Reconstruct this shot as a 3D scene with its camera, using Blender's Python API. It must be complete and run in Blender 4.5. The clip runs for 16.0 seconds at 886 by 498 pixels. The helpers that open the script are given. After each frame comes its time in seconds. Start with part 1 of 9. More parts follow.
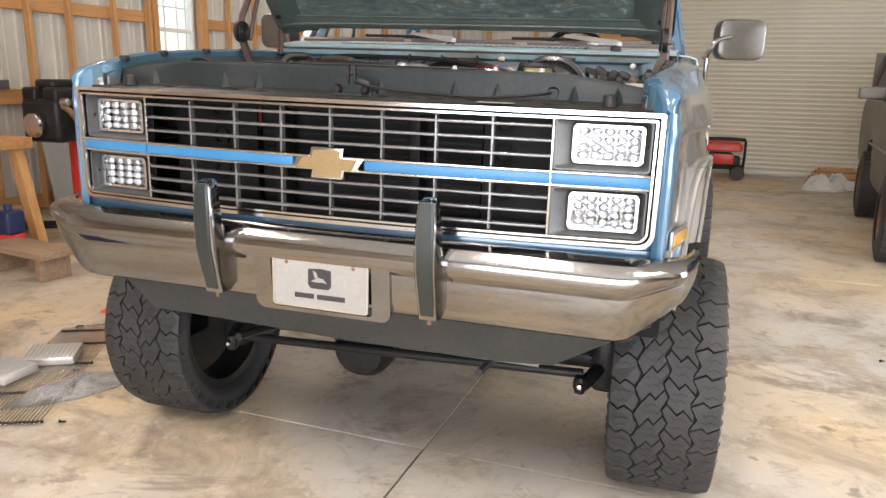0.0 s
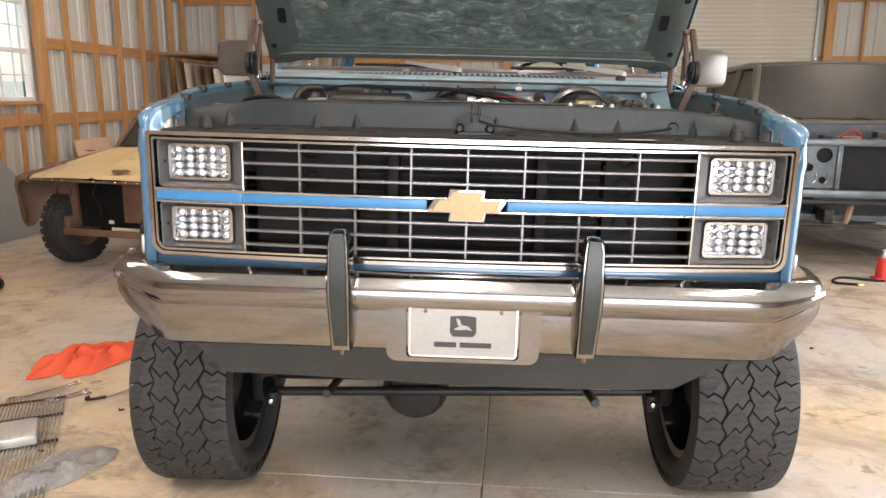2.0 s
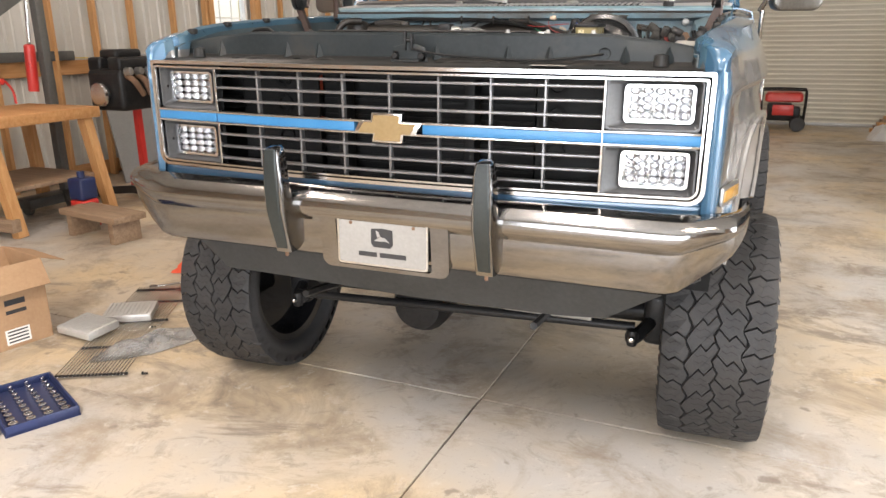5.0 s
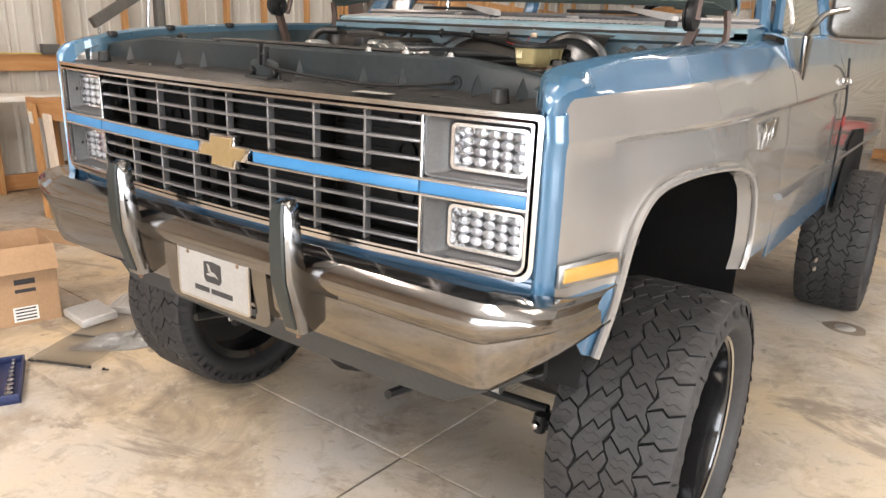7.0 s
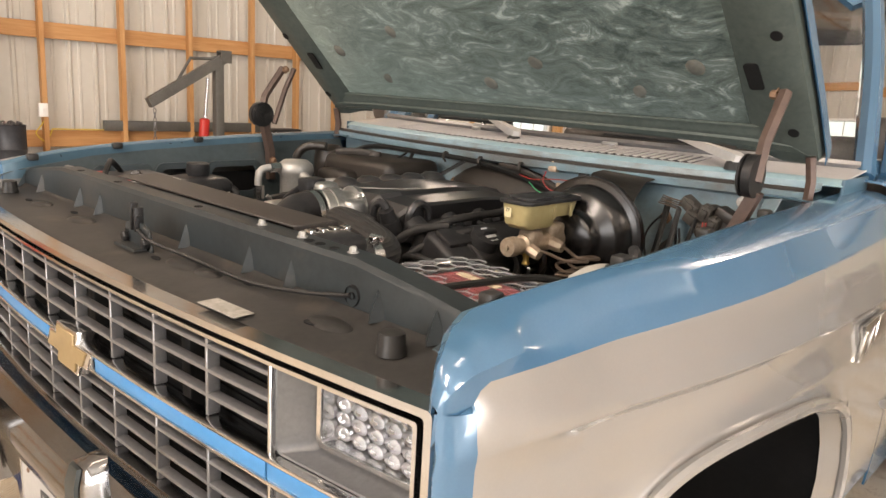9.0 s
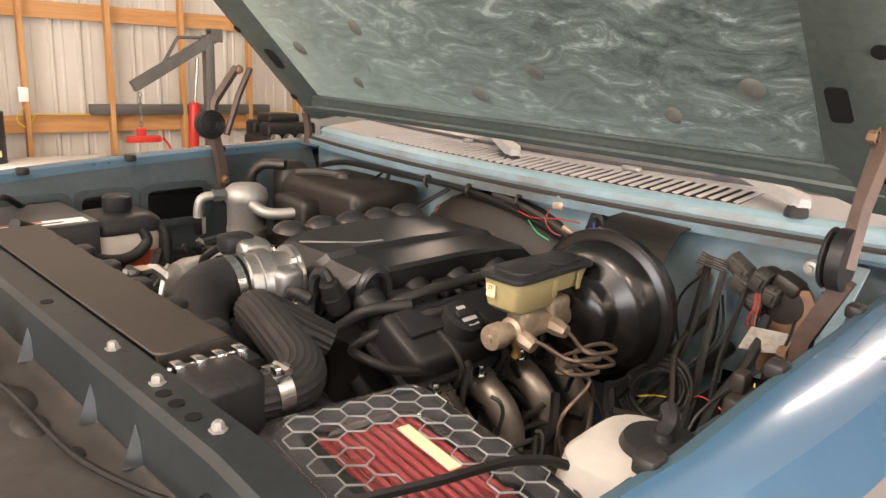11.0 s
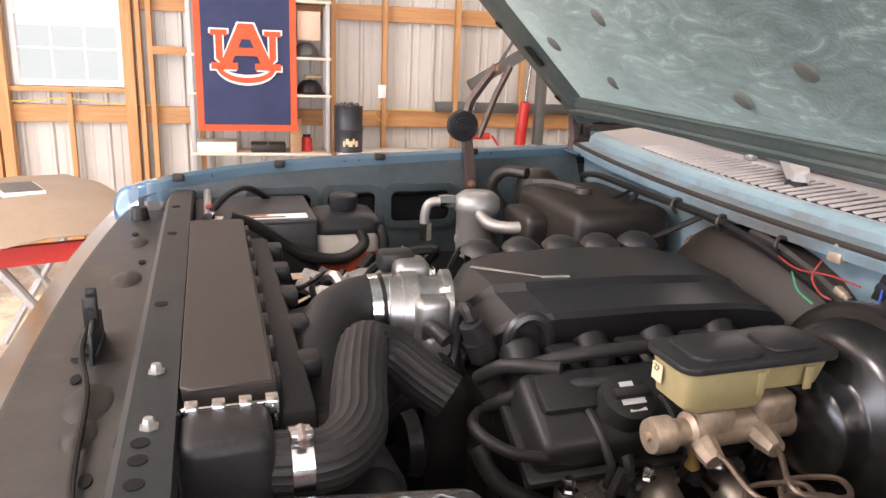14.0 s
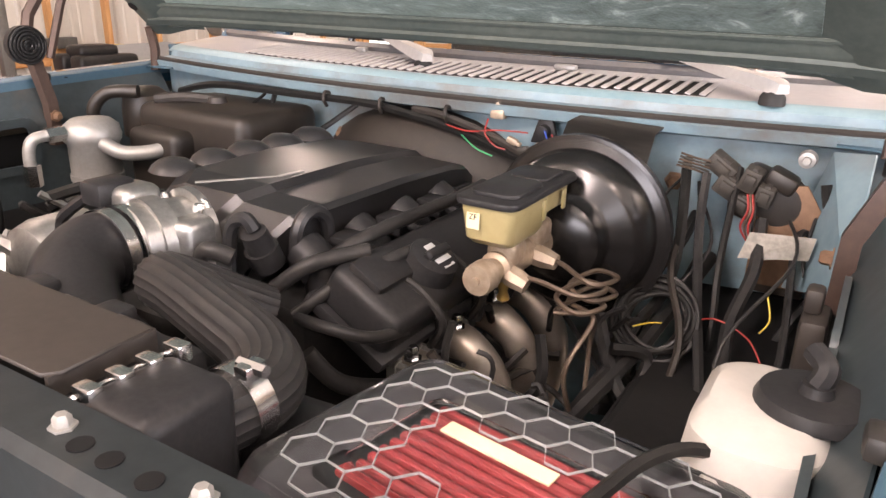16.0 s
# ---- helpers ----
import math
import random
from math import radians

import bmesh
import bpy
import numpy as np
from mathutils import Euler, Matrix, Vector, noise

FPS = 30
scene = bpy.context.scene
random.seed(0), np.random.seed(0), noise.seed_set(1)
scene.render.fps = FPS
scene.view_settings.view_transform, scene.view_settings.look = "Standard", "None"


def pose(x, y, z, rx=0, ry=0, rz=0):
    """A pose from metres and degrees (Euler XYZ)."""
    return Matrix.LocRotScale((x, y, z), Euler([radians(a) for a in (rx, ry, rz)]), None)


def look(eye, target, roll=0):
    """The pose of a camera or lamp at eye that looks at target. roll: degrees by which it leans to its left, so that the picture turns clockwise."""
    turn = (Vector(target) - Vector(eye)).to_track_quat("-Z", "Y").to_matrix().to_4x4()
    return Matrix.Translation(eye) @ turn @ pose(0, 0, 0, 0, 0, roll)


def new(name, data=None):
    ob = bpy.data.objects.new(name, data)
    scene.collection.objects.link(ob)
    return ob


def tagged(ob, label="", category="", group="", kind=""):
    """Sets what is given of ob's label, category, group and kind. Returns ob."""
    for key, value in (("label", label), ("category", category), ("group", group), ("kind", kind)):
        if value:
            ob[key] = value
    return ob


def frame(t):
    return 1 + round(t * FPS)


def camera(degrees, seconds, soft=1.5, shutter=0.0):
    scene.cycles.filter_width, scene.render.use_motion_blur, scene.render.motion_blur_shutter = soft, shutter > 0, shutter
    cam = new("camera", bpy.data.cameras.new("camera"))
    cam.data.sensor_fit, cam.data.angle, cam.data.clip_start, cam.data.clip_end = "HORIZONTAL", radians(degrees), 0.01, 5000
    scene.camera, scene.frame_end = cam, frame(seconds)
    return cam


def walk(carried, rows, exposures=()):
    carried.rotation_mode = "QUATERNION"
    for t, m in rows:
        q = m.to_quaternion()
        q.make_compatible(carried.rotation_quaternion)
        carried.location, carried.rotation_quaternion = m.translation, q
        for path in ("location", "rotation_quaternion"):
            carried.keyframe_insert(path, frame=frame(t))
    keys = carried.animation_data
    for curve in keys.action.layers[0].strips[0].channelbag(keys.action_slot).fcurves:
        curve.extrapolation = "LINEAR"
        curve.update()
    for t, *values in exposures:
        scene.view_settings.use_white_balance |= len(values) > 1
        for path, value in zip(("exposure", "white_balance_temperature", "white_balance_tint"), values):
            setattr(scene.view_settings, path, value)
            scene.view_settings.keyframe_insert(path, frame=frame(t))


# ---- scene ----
cam = camera(62.7, 16.0)
PATH = [
    (0, (0.905, -1.963, 1.511), (0.362, -0.1, 1.026), 1.9),
    (0.5, (0.667, -1.937, 1.531), (0.246, -0.037, 1.07), 2.2),
    (1, (0.372, -2.017, 1.544), (0.111, -0.086, 1.092), 2.2),
    (1.5, (0.148, -2.049, 1.55), (0.037, -0.1, 1.114), 1.9),
    (2, (-0.007, -2.054, 1.55), (-0.062, -0.102, 1.118), 1.4),
    (2.5, (-0.057, -2.127, 1.543), (-0.09, -0.174, 1.11), 1.2),
    (3, (-0.038, -2.189, 1.532), (-0.084, -0.24, 1.087), 0.9),
    (3.5, (0.122, -2.26, 1.528), (-0.04, -0.328, 1.038), 0.4),
    (3.7, (0.244, -2.279, 1.53), (0.007, -0.363, 1.008), 0.3),
    (5.8, (1.195, -1.803, 1.558), (0.367, -0.082, 0.962), 0.9),
    (6, (1.256, -1.731, 1.565), (0.393, -0.024, 0.981), 1.3),
    (6.5, (1.487, -1.52, 1.566), (0.472, 0.105, 0.994), 1.5),
    (7, (1.589, -1.308, 1.579), (0.498, 0.261, 0.99), 2.3),
    (7.5, (1.541, -1.081, 1.618), (0.439, 0.478, 1.024), 4.0),
    (8, (1.531, -0.925, 1.666), (0.4, 0.604, 1.047), 4.5),
    (8.5, (1.534, -0.75, 1.714), (0.291, 0.73, 1.203), 4.1),
    (9, (1.43, -0.563, 1.776), (0.109, 0.873, 1.335), 3.4),
    (9.2, (1.387, -0.511, 1.795), (0.058, 0.918, 1.36), 3.4),
    (9.6, (1.309, -0.404, 1.824), (-0.025, 1.017, 1.378), 3.7),
    (11.8, (1.119, -0.099, 1.892), (-0.242, 1.252, 1.322), 2.8),
    (12, (1.104, -0.097, 1.891), (-0.27, 1.239, 1.317), 2.9),
    (12.5, (1.075, -0.059, 1.877), (-0.33, 1.238, 1.29), 3.1),
    (13, (1.097, 0.075, 1.868), (-0.457, 1.18, 1.264), 3.0),
    (13.5, (1.113, 0.196, 1.883), (-0.626, 0.993, 1.299), 2.6),
    (14, (1.105, 0.243, 1.882), (-0.718, 0.838, 1.316), 2.1),
    (14.5, (1.105, 0.255, 1.88), (-0.729, 0.81, 1.309), 1.5),
    (15, (1.057, 0.189, 1.858), (-0.663, 1.023, 1.271), 1.4),
    (15.5, (0.939, 0.019, 1.821), (-0.422, 1.334, 1.174), 1.1),
    (16, (0.855, -0.056, 1.794), (-0.107, 1.555, 1.103), 1.4),
]
walk(cam, [(t, look(eye, target, roll)) for t, eye, target, roll in PATH],
     exposures=[(0, -0.40, 6550, 11), (2.5, -0.43, 6750, 14), (3.5, -0.43, 6650, 12), (6.5, -0.36, 6550, 11), (8.5, -0.38, 7250, 14), (9.5, -0.32, 7400, 15), (12.0, 0.08, 7450, 20), (13.0, 0.16, 7500, 22), (13.6, 0.02, 6900, 22), (14.5, -0.05, 6450, 17), (15.0, 0.07, 6450, 18), (15.5, 0.24, 6950, 22), (16.0, 0.26, 7000, 23)])

# ---- light ----
world = bpy.data.worlds.new("daylight")
scene.world = world
world.use_nodes = True
wn = world.node_tree.nodes
sky = wn.new("ShaderNodeTexSky")
sky.sky_type = "NISHITA"
sky.sun_disc = False
sky.sun_elevation, sky.sun_rotation = radians(48), radians(-75)
world.node_tree.links.new(sky.outputs[0], wn["Background"].inputs[0])
wn["Background"].inputs[1].default_value = 0.12
ROOM_TURN = -3.7
# the slab falls a little towards the tail and the passenger side of the truck
LEAN = pose(0, 0, -0.008, -0.573, -1.031, 0)
ROOM = LEAN @ pose(0, 0, 0, 0, 0, ROOM_TURN)


def slab_z(x, y):
    return -0.008 + 0.018 * x - 0.010 * y


def lamp(name, m, sx, sy, watts, colour):
    data = bpy.data.lights.new(name, "AREA")
    data.shape, data.size, data.size_y = "RECTANGLE", sx, sy
    data.energy, data.color = watts, colour
    ob = new(name, data)
    ob.matrix_world = m
    return ob


sun_data = bpy.data.lights.new("sun", "SUN")
sun_data.energy, sun_data.angle, sun_data.color = 3.0, radians(0.6), (1.0, 0.93, 0.83)
sun = new("sun", sun_data)
sun.matrix_world = look((-20, 5, 22), (0, 0, 0))
scene.view_settings.exposure = 0.0

# ---- materials ----
def node_mat(name):
    m = bpy.data.materials.new(name)
    m.use_nodes = True
    nt = m.node_tree
    return m, nt, nt.nodes["Principled BSDF"]


def surf(name, c1, c2, rough=0.5, metal=0.0, big=3.0, fine=60.0, bump=0.15, mix=0.6, dirt=None, dirt_amount=0.45,
         dirt_scale=5.0, stretch=(1, 1, 1), rough2=None, coat=0.0, detail=6.0):
    """A worn surface: two tones at two scales, optional dirt, fine relief."""
    m, nt, b = node_mat(name)
    n, l = nt.nodes, nt.links
    tc, mp = n.new("ShaderNodeTexCoord"), n.new("ShaderNodeMapping")
    mp.inputs["Scale"].default_value = stretch
    l.new(tc.outputs["Object"], mp.inputs["Vector"])

    def tex(scale, det):
        t = n.new("ShaderNodeTexNoise")
        t.inputs["Scale"].default_value, t.inputs["Detail"].default_value = scale, det
        t.inputs["Roughness"].default_value = 0.62
        l.new(mp.outputs[0], t.inputs["Vector"])
        return t.outputs["Fac"]

    def ramp(src, a, c):
        r = n.new("ShaderNodeMapRange")
        r.inputs["From Min"].default_value, r.inputs["From Max"].default_value = a, c
        l.new(src, r.inputs["Value"])
        return r.outputs[0]

    def blend(fac, a, c):
        x = n.new("ShaderNodeMix")
        x.data_type = "RGBA"
        l.new(fac, x.inputs[0])
        for slot, v in ((6, a), (7, c)):
            if isinstance(v, tuple):
                x.inputs[slot].default_value = (*v, 1)
            else:
                l.new(v, x.inputs[slot])
        return x.outputs[2]

    large, small = tex(big, detail), tex(fine, 4.0)
    add = n.new("ShaderNodeMath")
    add.operation = "MULTIPLY_ADD"
    l.new(small, add.inputs[0])
    add.inputs[1].default_value = 1 - mix
    mul = n.new("ShaderNodeMath")
    mul.operation = "MULTIPLY"
    l.new(large, mul.inputs[0])
    mul.inputs[1].default_value = mix
    l.new(mul.outputs[0], add.inputs[2])
    col = blend(ramp(add.outputs[0], 0.36, 0.64), c1, c2)
    rgh = ramp(add.outputs[0], 0.3, 0.7)
    if dirt:
        d = ramp(tex(dirt_scale, 8.0), 1 - dirt_amount, 1.05 - dirt_amount * 0.55)
        col = blend(d, col, dirt)
    l.new(col, b.inputs["Base Color"])
    rr = n.new("ShaderNodeMapRange")
    rr.inputs["To Min"].default_value, rr.inputs["To Max"].default_value = rough, rough if rough2 is None else rough2
    l.new(rgh, rr.inputs["Value"])
    l.new(rr.outputs[0], b.inputs["Roughness"])
    b.inputs["Metallic"].default_value = metal
    b.inputs["Coat Weight"].default_value = coat
    b.inputs["Coat Roughness"].default_value = 0.06
    if bump:
        bp = n.new("ShaderNodeBump")
        bp.inputs["Strength"].default_value, bp.inputs["Distance"].default_value = bump, 0.004
        l.new(add.outputs[0], bp.inputs["Height"])
        l.new(bp.outputs[0], b.inputs["Normal"])
    return m


def wood(name, c1, c2, axis=2, knots=True):
    st = [14, 14, 14]
    st[axis] = 0.9
    return surf(name, c1, c2, 0.62, 0, 2.2, 9.0, 0.25, 0.7, (c1[0] * 0.45, c1[1] * 0.38, c1[2] * 0.3), 0.36, 1.4, tuple(st))


M = {}
M["concrete_edge"] = surf("concrete_edge", (0.40, 0.345, 0.28), (0.57, 0.51, 0.43), 0.42, 0, 1.1, 34, 0.12, 0.7, (0.235, 0.195, 0.16), 0.46, 1.7, rough2=0.62)
M["joint"] = surf("joint", (0.11, 0.10, 0.09), (0.2, 0.18, 0.16), 0.9)
M["pine"] = wood("pine", (0.42, 0.20, 0.07), (0.57, 0.325, 0.14), 2)
M["pine_v"] = wood("pine_along", (0.41, 0.19, 0.065), (0.55, 0.305, 0.13), 1)
M["pine_u"] = wood("pine_across", (0.41, 0.19, 0.065), (0.55, 0.305, 0.13), 0)
M["old_wood"] = wood("old_wood", (0.20, 0.13, 0.08), (0.33, 0.23, 0.15), 0)
M["steel_panel"] = surf("steel_panel", (0.50, 0.48, 0.43), (0.58, 0.56, 0.51), 0.38, 0.0, 0.8, 20, 0.03, 0.8, (0.42, 0.37, 0.30), 0.35, 1.2)
M["curtain"] = surf("door_curtain", (0.52, 0.49, 0.40), (0.59, 0.56, 0.46), 0.4, 0, 0.7, 25, 0.03, 0.8, (0.55, 0.48, 0.36), 0.35, 1.0)
M["ceiling"] = surf("ceiling_steel", (0.70, 0.69, 0.66), (0.78, 0.77, 0.74), 0.5, 0, 1.0, 20, 0.02)
M["vinyl"] = surf("white_vinyl", (0.78, 0.78, 0.76), (0.84, 0.84, 0.82), 0.35, 0, 3, 30, 0.02)
M["blue"] = surf("blue_paint", (0.042, 0.112, 0.195), (0.052, 0.132, 0.22), 0.22, 0.15, 2, 260, 0.008, 0.75, (0.075, 0.155, 0.235), 0.28, 6, coat=0.9)
M["flange_blue"] = surf("flange_blue", (0.036, 0.082, 0.118), (0.05, 0.105, 0.145), 0.42, 0.0, 4, 90, 0.03, 0.6, (0.08, 0.075, 0.065), 0.36, 6)
M["silver"] = surf("grey_paint", (0.285, 0.275, 0.262), (0.312, 0.30, 0.287), 0.22, 0.4, 1.5, 260, 0.008, 0.75, (0.36, 0.345, 0.33), 0.25, 4, coat=1.0)
M["bay_blue"] = surf("bay_blue_paint", (0.125, 0.205, 0.25), (0.19, 0.28, 0.325), 0.45, 0.0, 3, 40, 0.08, 0.6, (0.11, 0.078, 0.052), 0.53, 4.2)
M["bay_grey"] = surf("bay_grey_paint", (0.014, 0.014, 0.0135), (0.030, 0.028, 0.026), 0.40, 0.0, 9, 70, 0.12, 0.6, (0.066, 0.054, 0.043), 0.44, 7)
M["bay_face"] = surf("bay_face_paint", (0.012, 0.0155, 0.017), (0.023, 0.028, 0.030), 0.38, 0.0, 6, 70, 0.06, 0.6, (0.042, 0.036, 0.030), 0.42, 6)
M["label_dirty"] = surf("label_dirty", (0.16, 0.15, 0.13), (0.30, 0.28, 0.25), 0.6, 0, 40, 120, 0.03)
M["wiper_alu"] = surf("wiper_alu", (0.46, 0.44, 0.42), (0.56, 0.54, 0.51), 0.45, 0.0, 5, 90, 0.03)
M["bay_slate"] = surf("bay_slate_paint", (0.030, 0.042, 0.047), (0.056, 0.072, 0.078), 0.4, 0.0, 3, 50, 0.06, 0.6, (0.10, 0.08, 0.06), 0.42, 4)
# Near black: deep shade in bay, wells and holes goes into the colour.
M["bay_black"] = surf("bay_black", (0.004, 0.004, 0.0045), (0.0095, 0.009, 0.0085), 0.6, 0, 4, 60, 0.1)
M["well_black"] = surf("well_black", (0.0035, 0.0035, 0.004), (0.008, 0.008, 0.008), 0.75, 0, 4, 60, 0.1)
M["chrome"] = surf("chrome", (0.54, 0.54, 0.54), (0.64, 0.64, 0.64), 0.09, 1.0, 4, 50, 0.01, 0.7, (0.47, 0.43, 0.38), 0.36, 7, rough2=0.2)
M["bumper"] = surf("old_chrome", (0.205, 0.20, 0.196), (0.28, 0.273, 0.268), 0.06, 1.0, 3, 120, 0.02, 0.6, (0.20, 0.17, 0.15), 0.40, 11, stretch=(0.5, 1, 1.6), rough2=0.17)
M["mirror_grey"] = surf("dull_chrome", (0.10, 0.095, 0.088), (0.15, 0.145, 0.135), 0.3, 0.8, 4, 90, 0.02)
M["bezel"] = surf("bezel_grey", (0.075, 0.077, 0.08), (0.115, 0.117, 0.12), 0.4, 0.3, 4, 120, 0.04)
M["bar"] = surf("grille_bar", (0.15, 0.15, 0.155), (0.21, 0.21, 0.215), 0.28, 0.6, 4, 90, 0.02)
M["gold"] = surf("gold_emblem", (0.24, 0.17, 0.08), (0.30, 0.22, 0.115), 0.32, 0.35, 6, 90, 0.02)
M["stripe"] = surf("blue_stripe", (0.022, 0.135, 0.30), (0.035, 0.165, 0.35), 0.35, 0.0, 5, 90, 0.02)
M["rubber"] = surf("rubber", (0.016, 0.016, 0.017), (0.031, 0.030, 0.030), 0.62, 0, 5, 120, 0.12, 0.5, (0.058, 0.053, 0.048), 0.38, 6)
M["hose"] = surf("hose_rubber", (0.014, 0.014, 0.015), (0.029, 0.028, 0.027), 0.42, 0, 6, 120, 0.08, 0.5, (0.032, 0.028, 0.024), 0.34, 8)
# Darker than the rubber: shade of grooves and cuts put into the colour.
M["groove_shade"] = surf("tread_groove_shade", (0.008, 0.008, 0.008), (0.016, 0.015, 0.015), 0.85)
M["strip_black"] = surf("guard_rubber", (0.010, 0.014, 0.014), (0.020, 0.026, 0.026), 0.38, 0, 6, 90, 0.05)
M["booster_black"] = surf("booster_black", (0.005, 0.005, 0.005), (0.011, 0.010, 0.010), 0.24, 0.0, 4, 50, 0.02, 0.6, (0.03, 0.026, 0.02), 0.4, 5)
M["rim_black"] = surf("gloss_black", (0.006, 0.006, 0.007), (0.012, 0.012, 0.013), 0.10, 0.0, 4, 50, 0.01, coat=0.6)
M["shield"] = surf("dark_sheet_steel", (0.035, 0.032, 0.030), (0.07, 0.064, 0.058), 0.3, 0.7, 3, 60, 0.04, 0.6, (0.03, 0.022, 0.017), 0.45, 5, stretch=(0.4, 2, 2))
# Very dark mottled brown for the bulge, a bracket and some cables.
M["dark_brown"] = surf("mottled_dark_brown", (0.010, 0.008, 0.0065), (0.021, 0.016, 0.012), 0.6, 0, 4, 60, 0.1, 0.6, (0.045, 0.028, 0.017), 0.42, 5)
M["plug_grey"] = surf("dusty_grey_plug", (0.030, 0.027, 0.023), (0.055, 0.049, 0.042), 0.6, 0, 8, 90, 0.08, 0.6, (0.085, 0.07, 0.055), 0.4, 12)
M["valance"] = surf("dark_steel", (0.026, 0.030, 0.032), (0.048, 0.052, 0.055), 0.45, 0.2, 4, 70, 0.06)
M["axle"] = surf("axle_black", (0.014, 0.014, 0.015), (0.03, 0.029, 0.028), 0.4, 0.3, 8, 70, 0.12)
M["black_plastic"] = surf("black_plastic", (0.013, 0.013, 0.014), (0.024, 0.024, 0.025), 0.42, 0, 5, 160, 0.06, 0.5, (0.034, 0.029, 0.025), 0.33, 6)
M["cover_plastic"] = surf("cover_plastic", (0.013, 0.013, 0.014), (0.021, 0.021, 0.022), 0.34, 0, 4, 200, 0.05, 0.5, (0.03, 0.027, 0.024), 0.32, 5)
M["dust_steel"] = surf("dusty_steel", (0.020, 0.017, 0.015), (0.036, 0.030, 0.026), 0.55, 0.1, 3, 80, 0.05, 0.6, (0.078, 0.062, 0.048), 0.40, 4)
M["alu"] = surf("cast_aluminium", (0.30, 0.30, 0.29), (0.42, 0.42, 0.405), 0.36, 0.9, 8, 120, 0.15, 0.5, (0.30, 0.26, 0.22), 0.35, 9)
M["can_silver"] = surf("can_silver", (0.27, 0.265, 0.25), (0.34, 0.335, 0.32), 0.42, 0.5, 6, 120, 0.05, 0.6, (0.28, 0.23, 0.18), 0.38, 9)
M["bright"] = surf("bright_steel", (0.62, 0.62, 0.62), (0.74, 0.74, 0.74), 0.2, 1.0, 8, 90, 0.05)
M["cast"] = surf("raw_casting", (0.34, 0.27, 0.20), (0.50, 0.41, 0.32), 0.5, 0.6, 9, 90, 0.25, 0.5, (0.20, 0.15, 0.11), 0.4, 12)
M["reservoir"] = surf("amber_plastic", (0.27, 0.225, 0.105), (0.345, 0.29, 0.15), 0.3, 0, 6, 60, 0.03, 0.6, (0.40, 0.30, 0.14), 0.38, 8)
M["white_plastic"] = surf("white_plastic", (0.34, 0.325, 0.30), (0.41, 0.395, 0.365), 0.4, 0, 5, 60, 0.03, 0.6, (0.38, 0.33, 0.27), 0.36, 8)
M["milky"] = surf("milky_plastic", (0.62, 0.57, 0.50), (0.70, 0.65, 0.58), 0.35, 0, 5, 60, 0.03, 0.6, (0.45, 0.38, 0.30), 0.36, 6)
M["coolant"] = surf("red_coolant", (0.50, 0.08, 0.045), (0.60, 0.12, 0.07), 0.3)
M["hood_pad"] = None
M["brass"] = surf("brass", (0.62, 0.42, 0.12), (0.70, 0.5, 0.18), 0.3, 0.9)
M["rust"] = surf("rusty_steel", (0.13, 0.075, 0.045), (0.22, 0.13, 0.08), 0.65, 0.3, 9, 80, 0.3)
M["hinge"] = surf("hinge_brown", (0.050, 0.032, 0.026), (0.085, 0.054, 0.042), 0.5, 0.3, 9, 70, 0.15)
M["wire_black"] = surf("wire_black", (0.007, 0.007, 0.007), (0.015, 0.0145, 0.014), 0.45, 0, 20, 90, 0.05)
M["wire_brown"] = surf("brake_line", (0.085, 0.062, 0.047), (0.14, 0.105, 0.08), 0.4, 0.5)
M["wire_red"] = surf("wire_red", (0.24, 0.022, 0.02), (0.32, 0.035, 0.03), 0.4)
M["wire_green"] = surf("wire_green", (0.03, 0.28, 0.12), (0.05, 0.34, 0.16), 0.4)
M["wire_blue"] = surf("wire_blue", (0.03, 0.08, 0.42), (0.05, 0.11, 0.5), 0.4)
M["wire_yellow"] = surf("wire_yellow", (0.62, 0.44, 0.05), (0.7, 0.52, 0.08), 0.4)
M["header"] = surf("exhaust_steel", (0.27, 0.235, 0.20), (0.37, 0.33, 0.285), 0.38, 0.75, 8, 60, 0.05, 0.6, (0.3, 0.2, 0.13), 0.4, 8)
M["filter_red"] = surf("red_filter", (0.15, 0.012, 0.014), (0.22, 0.022, 0.022), 0.6, 0, 9, 90, 0.2)
M["label_white"] = surf("label_white", (0.70, 0.69, 0.65), (0.78, 0.77, 0.73), 0.5)
M["label_yellow"] = surf("label_cream", (0.66, 0.58, 0.36), (0.72, 0.64, 0.42), 0.5)
M["ink"] = surf("ink", (0.018, 0.018, 0.02), (0.028, 0.028, 0.03), 0.5)
M["ink_grey"] = surf("grey_print", (0.42, 0.43, 0.44), (0.5, 0.51, 0.52), 0.5)
M["plate"] = surf("plate_white", (0.24, 0.235, 0.225), (0.30, 0.295, 0.285), 0.35, 0.1, 5, 80, 0.03, 0.6, (0.5, 0.45, 0.4), 0.36, 6)
M["amber"] = surf("amber_lens", (0.42, 0.23, 0.055), (0.50, 0.29, 0.085), 0.2, 0, 8, 160, 0.2)
M["orange_lens"] = surf("orange_lens", (0.80, 0.22, 0.02), (0.85, 0.27, 0.03), 0.2)
M["rag"] = surf("red_rag", (0.62, 0.075, 0.03), (0.72, 0.11, 0.045), 0.85, 0, 6, 180, 0.4)
M["cardboard"] = surf("cardboard", (0.33, 0.20, 0.11), (0.41, 0.26, 0.145), 0.75, 0, 3, 60, 0.08)
M["tan_paint"] = surf("tan_paint", (0.56, 0.42, 0.21), (0.66, 0.51, 0.28), 0.5, 0, 2, 60, 0.05, 0.6, (0.30, 0.17, 0.08), 0.42, 2.6)
